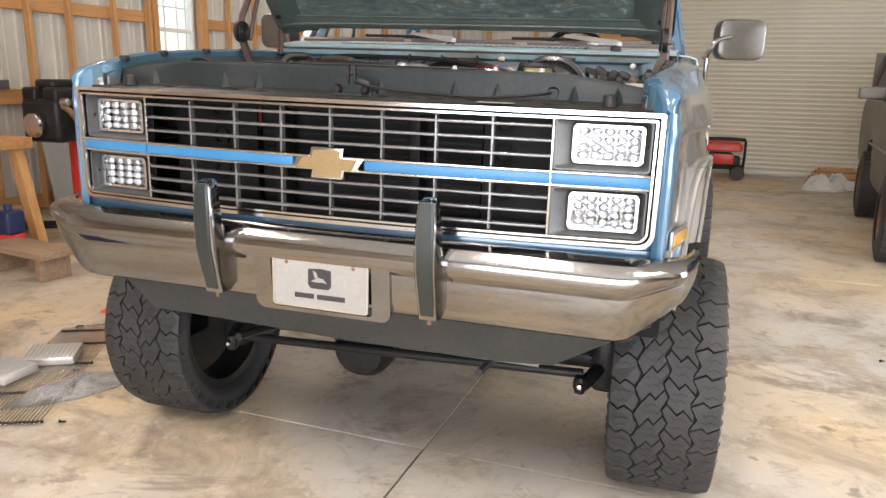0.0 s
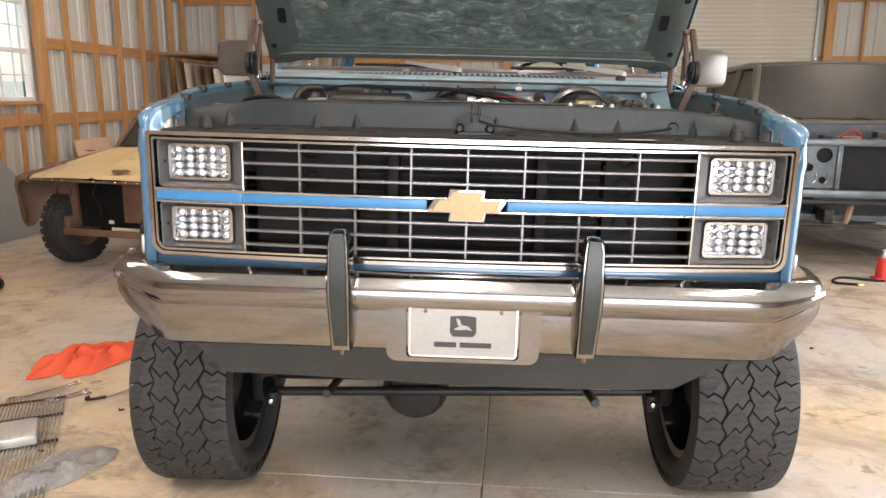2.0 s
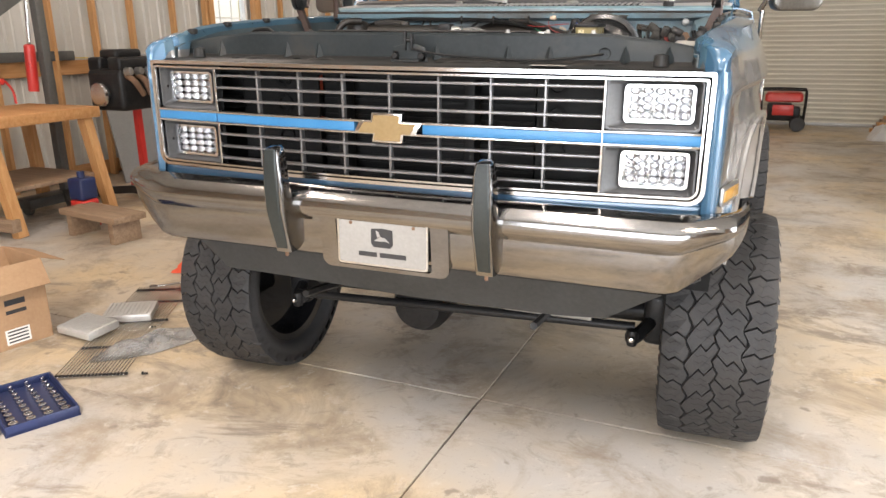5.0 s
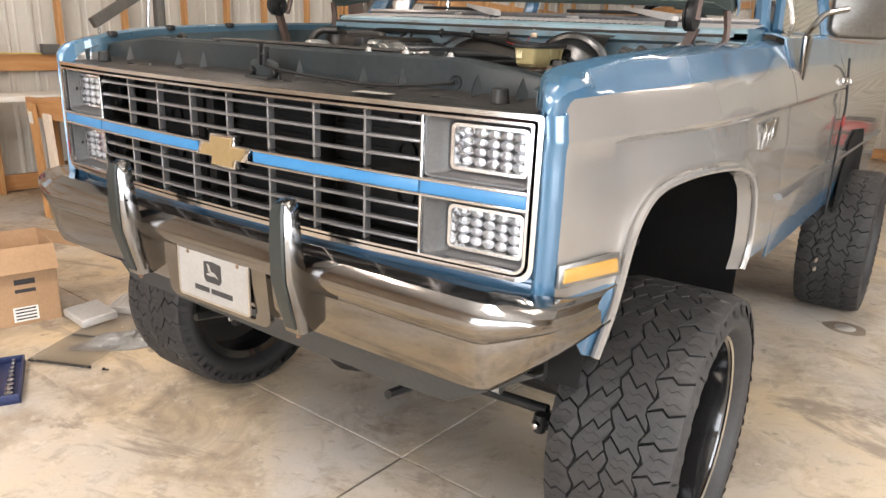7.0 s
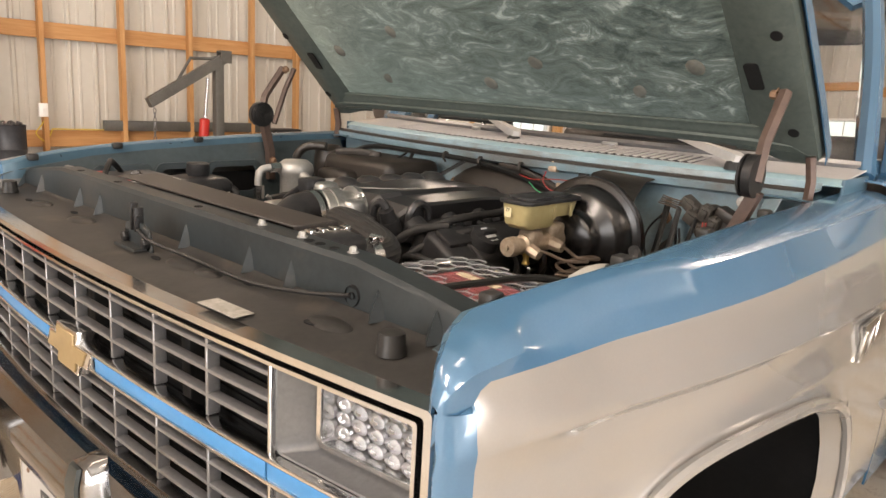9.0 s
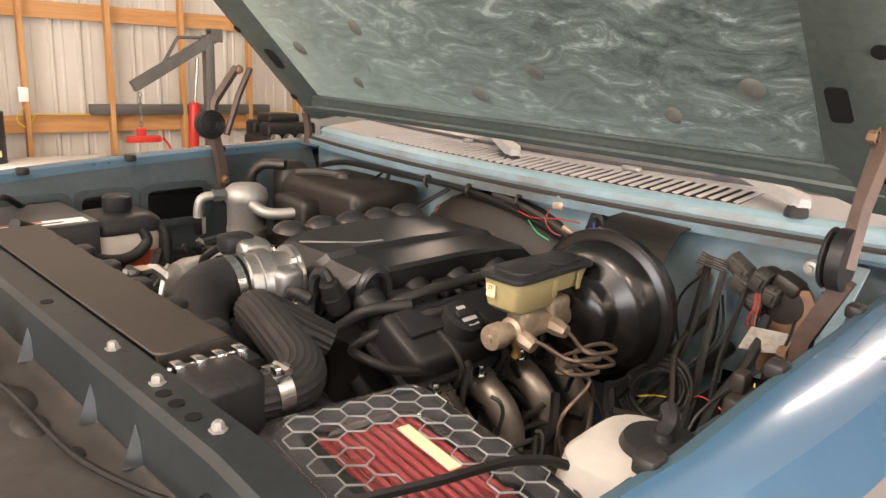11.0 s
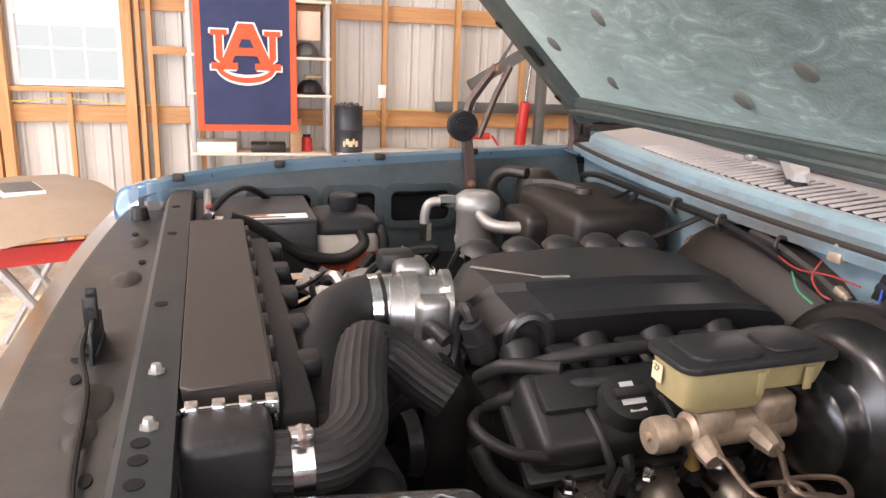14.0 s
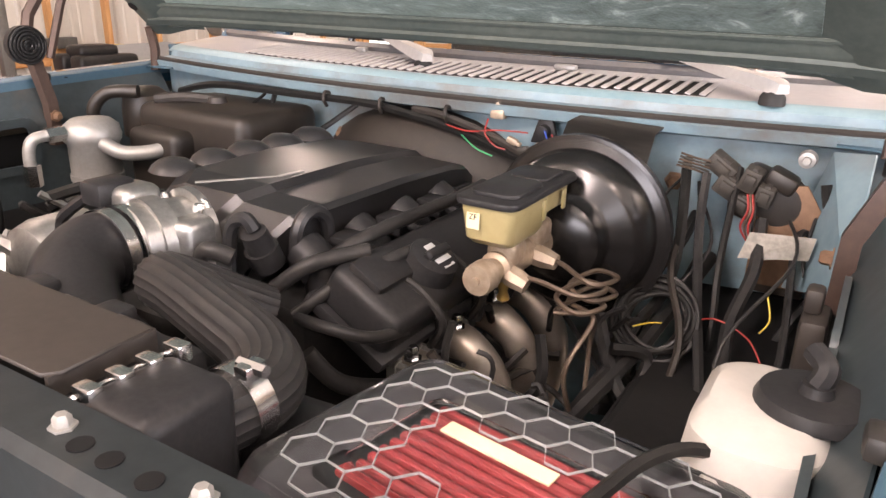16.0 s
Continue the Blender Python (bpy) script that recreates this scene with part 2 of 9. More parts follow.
M["rust_body"] = surf("rusty_body", (0.11, 0.06, 0.04), (0.19, 0.11, 0.07), 0.6, 0.1, 3, 60, 0.15)
M["dark_body"] = surf("dull_dark_paint", (0.085, 0.076, 0.065), (0.135, 0.122, 0.105), 0.42, 0.2, 1.5, 60, 0.03, 0.7, (0.15, 0.13, 0.105), 0.4, 2.5)
M["core_steel"] = surf("core_support", (0.05, 0.06, 0.068), (0.125, 0.145, 0.158), 0.3, 0.5, 4, 60, 0.06)
M["primer"] = surf("grey_primer", (0.21, 0.21, 0.21), (0.27, 0.27, 0.265), 0.6, 0, 2, 60, 0.04)
M["navy"] = surf("navy_cloth", (0.022, 0.032, 0.085), (0.035, 0.046, 0.115), 0.8, 0, 4, 300, 0.15)
M["orange_cloth"] = surf("orange_cloth", (0.68, 0.085, 0.028), (0.76, 0.115, 0.04), 0.8, 0, 4, 300, 0.15)
M["white_cloth"] = surf("white_cloth", (0.74, 0.74, 0.74), (0.8, 0.8, 0.8), 0.8, 0, 4, 300, 0.15)
M["red_paint"] = surf("red_paint", (0.45, 0.025, 0.02), (0.55, 0.045, 0.035), 0.35)
M["hoist_grey"] = surf("hoist_grey", (0.075, 0.075, 0.07), (0.12, 0.118, 0.11), 0.45, 0.2, 4, 60, 0.06)
M["blue_case"] = surf("blue_case", (0.012, 0.02, 0.07), (0.02, 0.032, 0.10), 0.4)
M["drum_dark"] = surf("drum_dark", (0.022, 0.026, 0.034), (0.045, 0.05, 0.058), 0.4, 0.1, 4, 60, 0.05, 0.6, (0.08, 0.06, 0.045), 0.38, 5)
M["tube_grey"] = surf("grey_tube", (0.34, 0.335, 0.32), (0.44, 0.43, 0.41), 0.4, 0.4)
M["foil"] = surf("grey_filter_box", (0.44, 0.43, 0.41), (0.54, 0.53, 0.51), 0.4, 0.4)
M["pale_board"] = surf("pale_board", (0.62, 0.54, 0.44), (0.72, 0.64, 0.54), 0.7)
M["pink_board"] = surf("pink_board", (0.62, 0.42, 0.30), (0.70, 0.50, 0.37), 0.7)
M["pad_stud"] = surf("pad_stud", (0.085, 0.088, 0.078), (0.13, 0.13, 0.115), 0.5)
M["hood_under"] = surf("hood_underside", (0.042, 0.056, 0.052), (0.072, 0.086, 0.078), 0.42, 0.1, 3, 60, 0.05, 0.6, (0.20, 0.18, 0.13), 0.36, 3)
# Blue paint made pale: reflected light is put into its colour with dust.
M["cowl"] = surf("cowl_sheen_paint", (0.34, 0.335, 0.345), (0.43, 0.415, 0.415), 0.35, 0.0, 3, 60, 0.04, 0.6, (0.40, 0.35, 0.28), 0.42, 5)
M["lip_blue"] = surf("cowl_lip_paint", (0.17, 0.285, 0.325), (0.235, 0.355, 0.39), 0.4, 0.0, 3, 60, 0.04, 0.6, (0.27, 0.26, 0.23), 0.42, 5)
M["pale_gusset"] = surf("pale_gusset", (0.13, 0.15, 0.145), (0.20, 0.225, 0.215), 0.4)
M["brown_case"] = surf("brown_case", (0.0105, 0.0085, 0.0068), (0.022, 0.017, 0.013), 0.45, 0, 4, 60, 0.1, 0.6, (0.042, 0.031, 0.022), 0.38, 5)
M["hex"] = surf("hex_ridges", (0.22, 0.235, 0.245), (0.34, 0.355, 0.365), 0.15)
M["purple"] = surf("smoked_lid", (0.045, 0.044, 0.048), (0.075, 0.072, 0.078), 0.2)
M["battery"] = surf("battery_black", (0.02, 0.02, 0.022), (0.04, 0.039, 0.04), 0.45)
for dull in ("bay_black", "well_black", "groove_shade", "axle", "black_plastic", "hose", "wire_black", "bay_face", "bay_grey", "hood_under"):
    for node in M[dull].node_tree.nodes:
        if node.type == "BSDF_PRINCIPLED":
            node.inputs["Specular IOR Level"].default_value = 0.22
M["seal_black"] = surf("seal_black", (0.013, 0.013, 0.013), (0.02, 0.02, 0.02), 0.7)


def pad_material():
    """Sound pad under the hood: dark grey-green sheet with pale swirling scuffs."""
    m, nt, b = node_mat("hood_pad")
    n, l = nt.nodes, nt.links
    tc, mp = n.new("ShaderNodeTexCoord"), n.new("ShaderNodeMapping")
    mp.inputs["Rotation"].default_value = (0, 0, radians(28))
    mp.inputs["Scale"].default_value = (2.6, 6.5, 4)
    l.new(tc.outputs["Object"], mp.inputs["Vector"])
    t = n.new("ShaderNodeTexNoise")
    t.inputs["Scale"].default_value, t.inputs["Detail"].default_value = 2.8, 10
    t.inputs["Distortion"].default_value, t.inputs["Roughness"].default_value = 1.7, 0.70
    l.new(mp.outputs[0], t.inputs["Vector"])
    r = n.new("ShaderNodeValToRGB")
    cr = r.color_ramp
    cr.elements[0].position, cr.elements[0].color = 0.38, (0.020, 0.031, 0.029, 1)
    cr.elements[1].position, cr.elements[1].color = 0.76, (0.42, 0.49, 0.47, 1)
    e = cr.elements.new(0.56)
    e.color = (0.085, 0.110, 0.105, 1)
    l.new(t.outputs["Fac"], r.inputs[0])
    l.new(r.outputs[0], b.inputs["Base Color"])
    b.inputs["Roughness"].default_value = 0.36
    b.inputs["IOR"].default_value = 1.6
    b.inputs["Sheen Weight"].default_value = 0.75
    b.inputs["Sheen Tint"].default_value = (0.72, 0.95, 0.90, 1)
    b.inputs["Sheen Roughness"].default_value = 0.40
    f = n.new("ShaderNodeTexNoise")
    f.inputs["Scale"].default_value, f.inputs["Detail"].default_value = 180, 3
    l.new(tc.outputs["Object"], f.inputs["Vector"])
    bp = n.new("ShaderNodeBump")
    bp.inputs["Strength"].default_value, bp.inputs["Distance"].default_value = 0.25, 0.003
    l.new(f.outputs["Fac"], bp.inputs["Height"])
    l.new(bp.outputs[0], b.inputs["Normal"])
    return m


def concrete_material():
    """Trowelled slab: tan and grey clouds, dark damp blotches, tyre scuffs, pitting and fine speckle."""
    m, nt, b = node_mat("concrete")
    n, l = nt.nodes, nt.links
    tc = n.new("ShaderNodeTexCoord")

    def noise(scale, det, rough, dist=0.0, stretch=(1, 1, 1)):
        mp = n.new("ShaderNodeMapping")
        mp.inputs["Scale"].default_value = stretch
        l.new(tc.outputs["Object"], mp.inputs["Vector"])
        t = n.new("ShaderNodeTexNoise")
        t.inputs["Scale"].default_value, t.inputs["Detail"].default_value = scale, det
        t.inputs["Roughness"].default_value, t.inputs["Distortion"].default_value = rough, dist
        l.new(mp.outputs[0], t.inputs["Vector"])
        return t.outputs["Fac"]

    def ramp(src, a, c, hi=1.0):
        r = n.new("ShaderNodeMapRange")
        r.inputs["From Min"].default_value, r.inputs["From Max"].default_value = a, c
        r.inputs["To Max"].default_value = hi
        l.new(src, r.inputs["Value"])
        return r.outputs[0]

    def over(col, fac, c):
        x = n.new("ShaderNodeMix")
        x.data_type = "RGBA"
        l.new(fac, x.inputs[0])
        if isinstance(col, tuple):
            x.inputs[6].default_value = (*col, 1)
        else:
            l.new(col, x.inputs[6])
        x.inputs[7].default_value = (*c, 1)
        return x.outputs[2]

    col = over((0.44, 0.42, 0.39), ramp(noise(0.55, 5, 0.6), 0.40, 0.60), (0.54, 0.43, 0.28))
    col = over(col, ramp(noise(1.9, 9, 0.72, 0.6), 0.48, 0.62, 0.80), (0.29, 0.23, 0.165))
    col = over(col, ramp(noise(0.9, 10, 0.74, 1.2, (1, 1.7, 1)), 0.545, 0.62, 0.8), (0.215, 0.175, 0.14))
    col = over(col, ramp(noise(4.5, 6, 0.62, 0.3), 0.60, 0.70, 0.55), (0.58, 0.53, 0.46))
    col = over(col, ramp(noise(5.5, 9, 0.78, 0.8), 0.53, 0.63, 0.55), (0.24, 0.20, 0.16))
    col = over(col, ramp(noise(11.0, 7, 0.75, 0.4), 0.58, 0.66, 0.5), (0.60, 0.56, 0.50))
    col = over(col, ramp(noise(7.0, 3, 0.5), 0.67, 0.72, 0.65), (0.16, 0.125, 0.10))
    col = over(col, ramp(noise(60, 4, 0.7), 0.60, 0.72, 0.45), (0.22, 0.18, 0.145))
    col = over(col, ramp(noise(3.0, 4, 0.6, 0.2, (0.35, 9, 1)), 0.66, 0.74, 0.35), (0.62, 0.58, 0.52))
    l.new(col, b.inputs["Base Color"])
    rg = n.new("ShaderNodeMapRange")
    rg.inputs["To Min"].default_value, rg.inputs["To Max"].default_value = 0.30, 0.62
    l.new(ramp(noise(2.2, 7, 0.65, 0.4), 0.35, 0.65), rg.inputs["Value"])
    l.new(rg.outputs[0], b.inputs["Roughness"])
    bp = n.new("ShaderNodeBump")
    bp.inputs["Strength"].default_value, bp.inputs["Distance"].default_value = 0.12, 0.004
    l.new(noise(45, 6, 0.7), bp.inputs["Height"])
    l.new(bp.outputs[0], b.inputs["Normal"])
    return m


def clear(name, colour, rough, ior=1.45, alpha=1.0):
    m, nt, b = node_mat(name)
    b.inputs["Base Color"].default_value = (*colour, 1)
    b.inputs["Roughness"].default_value = rough
    b.inputs["Transmission Weight"].default_value = 1.0
    b.inputs["IOR"].default_value = ior
    return m


def glow(name, colour, strength):
    m, nt, b = node_mat(name)
    b.inputs["Emission Color"].default_value = (*colour, 1)
    b.inputs["Emission Strength"].default_value = strength
    b.inputs["Base Color"].default_value = (*colour, 1)
    return m


M["hood_pad"] = pad_material()
M["concrete"] = concrete_material()
M["glass"] = clear("window_glass", (0.97, 0.98, 0.98), 0.0, 1.1)
M["lens"] = clear("lamp_lens", (0.94, 0.95, 0.96), 0.06, 1.22)
M["clear_lid"] = clear("clear_lid", (0.90, 0.92, 0.94), 0.04, 1.42)
# Opaque glass: the dark interior behind it is put into its colour.
M["dim_cab_glass"] = surf("glass_with_dark_cab", (0.018, 0.017, 0.015), (0.04, 0.037, 0.032), 0.42, 0, 2, 60, 0.01)
M["bag"] = clear("clear_bag", (0.93, 0.92, 0.9), 0.25, 1.15)
M["bag_clear"] = surf("clear_bag", (0.55, 0.54, 0.52), (0.70, 0.69, 0.67), 0.25, 0, 8, 60, 0.3)
for node in M["bag_clear"].node_tree.nodes:
    if node.type == "BSDF_PRINCIPLED":
        node.inputs["Transmission Weight"].default_value, node.inputs["IOR"].default_value = 0.7, 1.15
M["bag_white"] = surf("white_bag", (0.46, 0.45, 0.43), (0.62, 0.60, 0.58), 0.4, 0, 8, 60, 0.3)
M["reflector"] = surf("lamp_reflector", (0.55, 0.55, 0.56), (0.63, 0.63, 0.64), 0.38, 1.0)
M["tube_glow"] = glow("tube_glow", (1.0, 0.93, 0.82), 9.0)


# ---- mesh helpers ----
def mesh_ob(name, bm, material, smooth=40):
    me = bpy.data.meshes.new(name)
    bmesh.ops.recalc_face_normals(bm, faces=bm.faces)
    if smooth:
        lim = radians(smooth)
        for f in bm.faces:
            f.smooth = True
        for e in bm.edges:
            if len(e.link_faces) == 2:
                e.smooth = e.calc_face_angle(0) < lim
    bm.to_mesh(me)
    bm.free()
    me.materials.append(M[material] if isinstance(material, str) else material)
    return new(name, me)


def part(name, bm, material, parent, label="", smooth=40):
    ob = mesh_ob(name, bm, material, smooth)
    ob.parent = parent
    return tagged(ob, label)


def thing(name, label, category, group="", at=None, kind=""):
    ob = new(name)
    ob.empty_display_size = 0.2
    if at is not None:
        ob.matrix_basis = at
    return tagged(ob, label, category, group, kind)


def single(name, bm, material, label, category="", group="", kind="", at=None):
    ob = mesh_ob(name, bm, material)
    if at is not None:
        ob.matrix_basis = at
    return tagged(ob, label, category, group, kind)


def merge(*bms):
    out = bmesh.new()
    for b in bms:
        tmp = bpy.data.meshes.new("tmp")
        b.to_mesh(tmp)
        b.free()
        out.from_mesh(tmp)
        bpy.data.meshes.remove(tmp)
    return out


def moved(bm, m):
    bm.transform(m)
    return bm


def box(cx, cy, cz, sx, sy, sz, bevel=0.0, seg=2):
    bm = bmesh.new()
    bmesh.ops.create_cube(bm, size=1)
    bm.transform(Matrix.Translation((cx, cy, cz)) @ Matrix.Diagonal((sx, sy, sz, 1)))
    if bevel:
        bmesh.ops.bevel(bm, geom=bm.edges[:], offset=min(bevel, 0.49 * min(sx, sy, sz)), segments=seg, affect="EDGES", profile=0.5)
    return bm


def span(x0, x1, y0, y1, z0, z1, bevel=0.0, seg=2):
    return box((x0 + x1) / 2, (y0 + y1) / 2, (z0 + z1) / 2, abs(x1 - x0), abs(y1 - y0), abs(z1 - z0), bevel, seg)


def sheet(rows, closed=False, caps=False):
    """A skin over rows of points."""
    bm = bmesh.new()
    vs = [[bm.verts.new(p) for p in r] for r in rows]
    k = len(rows[0])
    for a, c in zip(vs, vs[1:]):
        for i in range(k if closed else k - 1):
            j = (i + 1) % k
            try:
                bm.faces.new((a[i], a[j], c[j], c[i]))
            except ValueError:
                pass
    if caps:
        bm.faces.new(vs[0][::-1])
        bm.faces.new(vs[-1])
    bmesh.ops.remove_doubles(bm, verts=bm.verts, dist=1e-5)
    return bm


def thick(bm, d):
    bmesh.ops.recalc_face_normals(bm, faces=bm.faces)
    bmesh.ops.solidify(bm, geom=bm.faces[:], thickness=d)
    return bm


def smooth_path(pts, n=6, closed=False):
    """Catmull-Rom through points."""
    p = [Vector(q) for q in pts]
    if len(p) < 3:
        return p
    out, k = [], len(p)
    for i in range(k if closed else k - 1):
        if closed:
            a, b, c, d = p[i - 1], p[i], p[(i + 1) % k], p[(i + 2) % k]
        else:
            a, b, c, d = p[max(i - 1, 0)], p[i], p[i + 1], p[min(i + 2, k - 1)]
        for s in range(n):
            t = s / n
            out.append(0.5 * ((2 * b) + (c - a) * t + (2 * a - 5 * b + 4 * c - d) * t * t + (3 * b - a - 3 * c + d) * t ** 3))
    if not closed:
        out.append(p[-1])
    return out


def tube(pts, r, n=8, curve=True, closed=False, ribs=0.0, steps=6, flute=0.0):
    """A round bar along a line; r may be a list, ribs makes it corrugated."""
    p = smooth_path(pts, steps, closed) if curve else [Vector(q) for q in pts]
    k = len(p)
    rows, up = [], None
    for i in range(k):
        d = (p[(i + 1) % k] - p[i - 1]) if closed else (p[min(i + 1, k - 1)] - p[max(i - 1, 0)])
        d.normalize()
        if up is None:
            up = d.orthogonal().normalized()
        up = (up - d * up.dot(d))
        up = up.normalized() if up.length > 1e-6 else d.orthogonal().normalized()
        side = d.cross(up)
        if isinstance(r, (list, tuple)):
            f = i / max(1, k - 1) * (len(r) - 1)
            a = min(int(f), len(r) - 2)
            rad = r[a] + (r[a + 1] - r[a]) * (f - a)
        else:
            rad = r
        if ribs:
            rad *= 1 + (ribs if i % 2 else 0)
        rows.append([p[i] + rad * (1 - flute * (j % 2)) * (math.cos(2 * math.pi * j / n) * up + math.sin(2 * math.pi * j / n) * side) for j in range(n)])
    if closed:
        rows.append(rows[0])
        return sheet(rows, True)
    return sheet(rows, True, True)


def lathe(profile, n=32, m=None, arc=2 * math.pi):
    """Turns (radius, height) pairs round the local z axis."""
    rows = [[(r * math.cos(arc * j / n), r * math.sin(arc * j / n), h) for j in range(n)] for r, h in profile]
    bm = sheet(rows, True)
    if m is not None:
        bm.transform(m)
    return bm


def prism(poly, depth, m=None, bevel=0.0, seg=2):
    """A flat outline in x, y pulled up by depth along local z."""
    bm = bmesh.new()
    f = bm.faces.new([bm.verts.new((x, y, 0)) for x, y in poly])
    r = bmesh.ops.extrude_face_region(bm, geom=[f])
    bmesh.ops.translate(bm, verts=[v for v in r["geom"] if isinstance(v, bmesh.types.BMVert)], vec=(0, 0, depth))
    if bevel:
        bmesh.ops.bevel(bm, geom=bm.edges[:], offset=bevel, segments=seg, affect="EDGES", profile=0.5)
    if m is not None:
        bm.transform(m)
    return bm


def rounded(w, h, r, n=5, cx=0.0, cy=0.0):
    pts = []
    for sx, sy, a0 in ((1, 1, 0), (-1, 1, 90), (-1, -1, 180), (1, -1, 270)):
        for i in range(n + 1):
            a = radians(a0 + 90 * i / n)
            pts.append((cx + sx * (w / 2 - r) + r * math.cos(a), cy + sy * (h / 2 - r) + r * math.sin(a)))
    return pts


def frame_ring(outer, inner, depth, m=None):
    """A flat frame between two outlines of the same count."""
    k = len(outer)
    rows = [[(x, y, 0) for x, y in outer], [(x, y, depth) for x, y in outer], [(x, y, depth) for x, y in inner], [(x, y, 0) for x, y in inner]]
    rows.append(rows[0])
    bm = sheet(rows, True)
    if m is not None:
        bm.transform(m)
    return bm


FRONT = pose(0, 0, 0, 90, 0, 0)          # local x, y, z -> world x, z, -y


def bolt(p, r=0.012, h=0.008, m=None):
    return lathe([(0, h * 1.4), (r * 0.7, h * 1.4), (r, h), (r, 0), (r * 1.5, 0), (r * 1.5, -0.002)], 6, Matrix.Translation(p) @ (m or Matrix.Identity(4)))


AX = pose(0, 0, 0, 0, 90, 0)             # local z -> world x
BX = pose(0, 0, 0, -90, 0, 0)            # local z -> world y

# ---- the shed ----
U0, U1, V0, V1, ZC = -5.94, 8.2, -7.0, 11.4, 4.3
WIN_Z0, WIN_Z1 = 1.445, 2.665
WEST_WINDOWS = ((-1.72, -0.84), (5.98, 6.80))
NORTH_WINDOWS = ((-3.15, -2.25),)
DOOR_U0, DOOR_U1, DOOR_TOP = 0.2, 5.25, 3.6


def ribbed(length, z0, z1, pitch=0.229, rib=0.022):
    """Steel sheet along local x with upright ribs standing out along -y."""
    xs = [0.0]
    x = 0.0
    while x < length - 1e-6:
        for dx, d in ((0.014, rib), (0.034, rib), (0.048, 0), (0.10, 0), (0.106, 0.005), (0.122, 0.005), (0.128, 0), (pitch, 0)):
            if x + dx < length:
                xs.append((x + dx, d))
        x += pitch
    pts = [(0.0, 0.0)] + xs[1:] + [(length, 0.0)]
    return thick(sheet([[(a, -d, z0) for a, d in pts], [(a, -d, z1) for a, d in pts]]), 0.0015)


floor = single("floor", span(U0 - 0.2, U1 + 0.2, V0 - 0.2, V1 + 0.2, -0.3, -0.012), "joint", "poured concrete floor with sawn joints", kind="structure", at=ROOM)
JU, JV, JS = 0.06, 0.62, 3.66
us = [U0] + [JU + k * JS for k in range(-1, 3) if U0 < JU + k * JS < U1] + [U1]
vs = [V0] + [JV + k * JS for k in range(-2, 3) if V0 < JV + k * JS < V1] + [V1]
for ua, ub in zip(us, us[1:]):
    for va, vb in zip(vs, vs[1:]):
        part("slab", span(ua + 0.0025, ub - 0.0025, va + 0.0025, vb - 0.0025, -0.011, 0.0, 0.003, 1), "concrete", floor)

ceiling = single("ceiling", span(U0, U1, V0, V1, ZC, ZC + 0.12), "ceiling", "pale steel ceiling of the shed", kind="structure", at=ROOM)
ground = single("ground", span(-400, 400, -400, 400, -0.6, -0.32), surf("grass", (0.05, 0.09, 0.03), (0.09, 0.14, 0.05), 0.9, 0, 0.3, 8, 0.2), "grassy ground around the shed", kind="structure", at=pose(0, 0, -0.2))


def window(name, width, at, parent_label):
    """White vinyl sash window with six panes a sash; local x along the wall, -y into the room."""
    w = thing(name, parent_label, "window", at=at, kind="structure")
    h0, h1 = WIN_Z0, WIN_Z1
    mid = (h0 + h1) / 2
    part("window_frame", merge(span(0, 0.045, -0.03, 0.06, h0, h1, 0.004), span(width - 0.045, width, -0.03, 0.06, h0, h1, 0.004),
                               span(0.045, width - 0.045, -0.03, 0.06, h0, h0 + 0.05, 0.004), span(0.045, width - 0.045, -0.03, 0.06, h1 - 0.05, h1, 0.004),
                               span(0.045, width - 0.045, -0.02, 0.05, mid - 0.028, mid + 0.028, 0.004)), "vinyl", w)
    bars = []
    for a, b in ((h0 + 0.05, mid - 0.028), (mid + 0.028, h1 - 0.05)):
        for k in (1, 2):
            x = 0.045 + (width - 0.09) * k / 3
            bars.append(span(x - 0.008, x + 0.008, 0.006, 0.022, a, b))
        bars.append(span(0.045, width - 0.045, 0.007, 0.021, (a + b) / 2 - 0.008, (a + b) / 2 + 0.008))
    part("glazing_bars", merge(*bars), "vinyl", w)
    for a, b in ((h0 + 0.05, mid - 0.028), (mid + 0.028, h1 - 0.05)):
        p = part("pane", span(0.045, width - 0.045, 0.012, 0.016, a, b), "glass", w)
        p.visible_shadow = False
    part("window_sill", span(-0.10, width + 0.10, -0.13, 0.0, h0 - 0.045, h0 - 0.004, 0.004), "pine_u", w, "pine sill board")
    return w


def wall(name, label, at, length, openings, studs, girts, top=ZC, doors=()):
    """Framed wall: ribbed steel outside, girts, studs inside. Local x along the wall, room towards -y."""
    w = thing(name, label, "wall", at=at, kind="structure")
    cuts = sorted([(a, b, WIN_Z0, WIN_Z1) for a, b in openings] + [(a, b, 0.0, t) for a, b, t in doors])
    edges = [0.0]
    for a, b, _, _ in cuts:
        edges += [a, b]
    edges.append(length)
    for i, (a, b) in enumerate(zip(edges, edges[1:])):
        spans = [(0.0, top)] if i % 2 == 0 else [z for z in ((0.0, cuts[i // 2][2]), (cuts[i // 2][3], top)) if z[1] - z[0] > 0.05]
        x = a
        while x < b - 1e-4:
            e = min(x + 0.916, b)
            for z0, z1 in spans:
                p = part("panel", ribbed(e - x, z0, z1), "steel_panel", w, smooth=30)
                p.location.x = x
            x = e
    for z, hh in girts:
        x0 = 0.0
        stops = [(a - 0.04, b + 0.04) for a, b, c, d in cuts if c < z < d] + [(length, length)]
        for a, b in stops:
            if a - x0 > 0.1:
                part("girt", span(x0, a, -0.075, -0.028, z - hh / 2, z + hh / 2, 0.003, 1), "pine_u", w)
            x0 = b
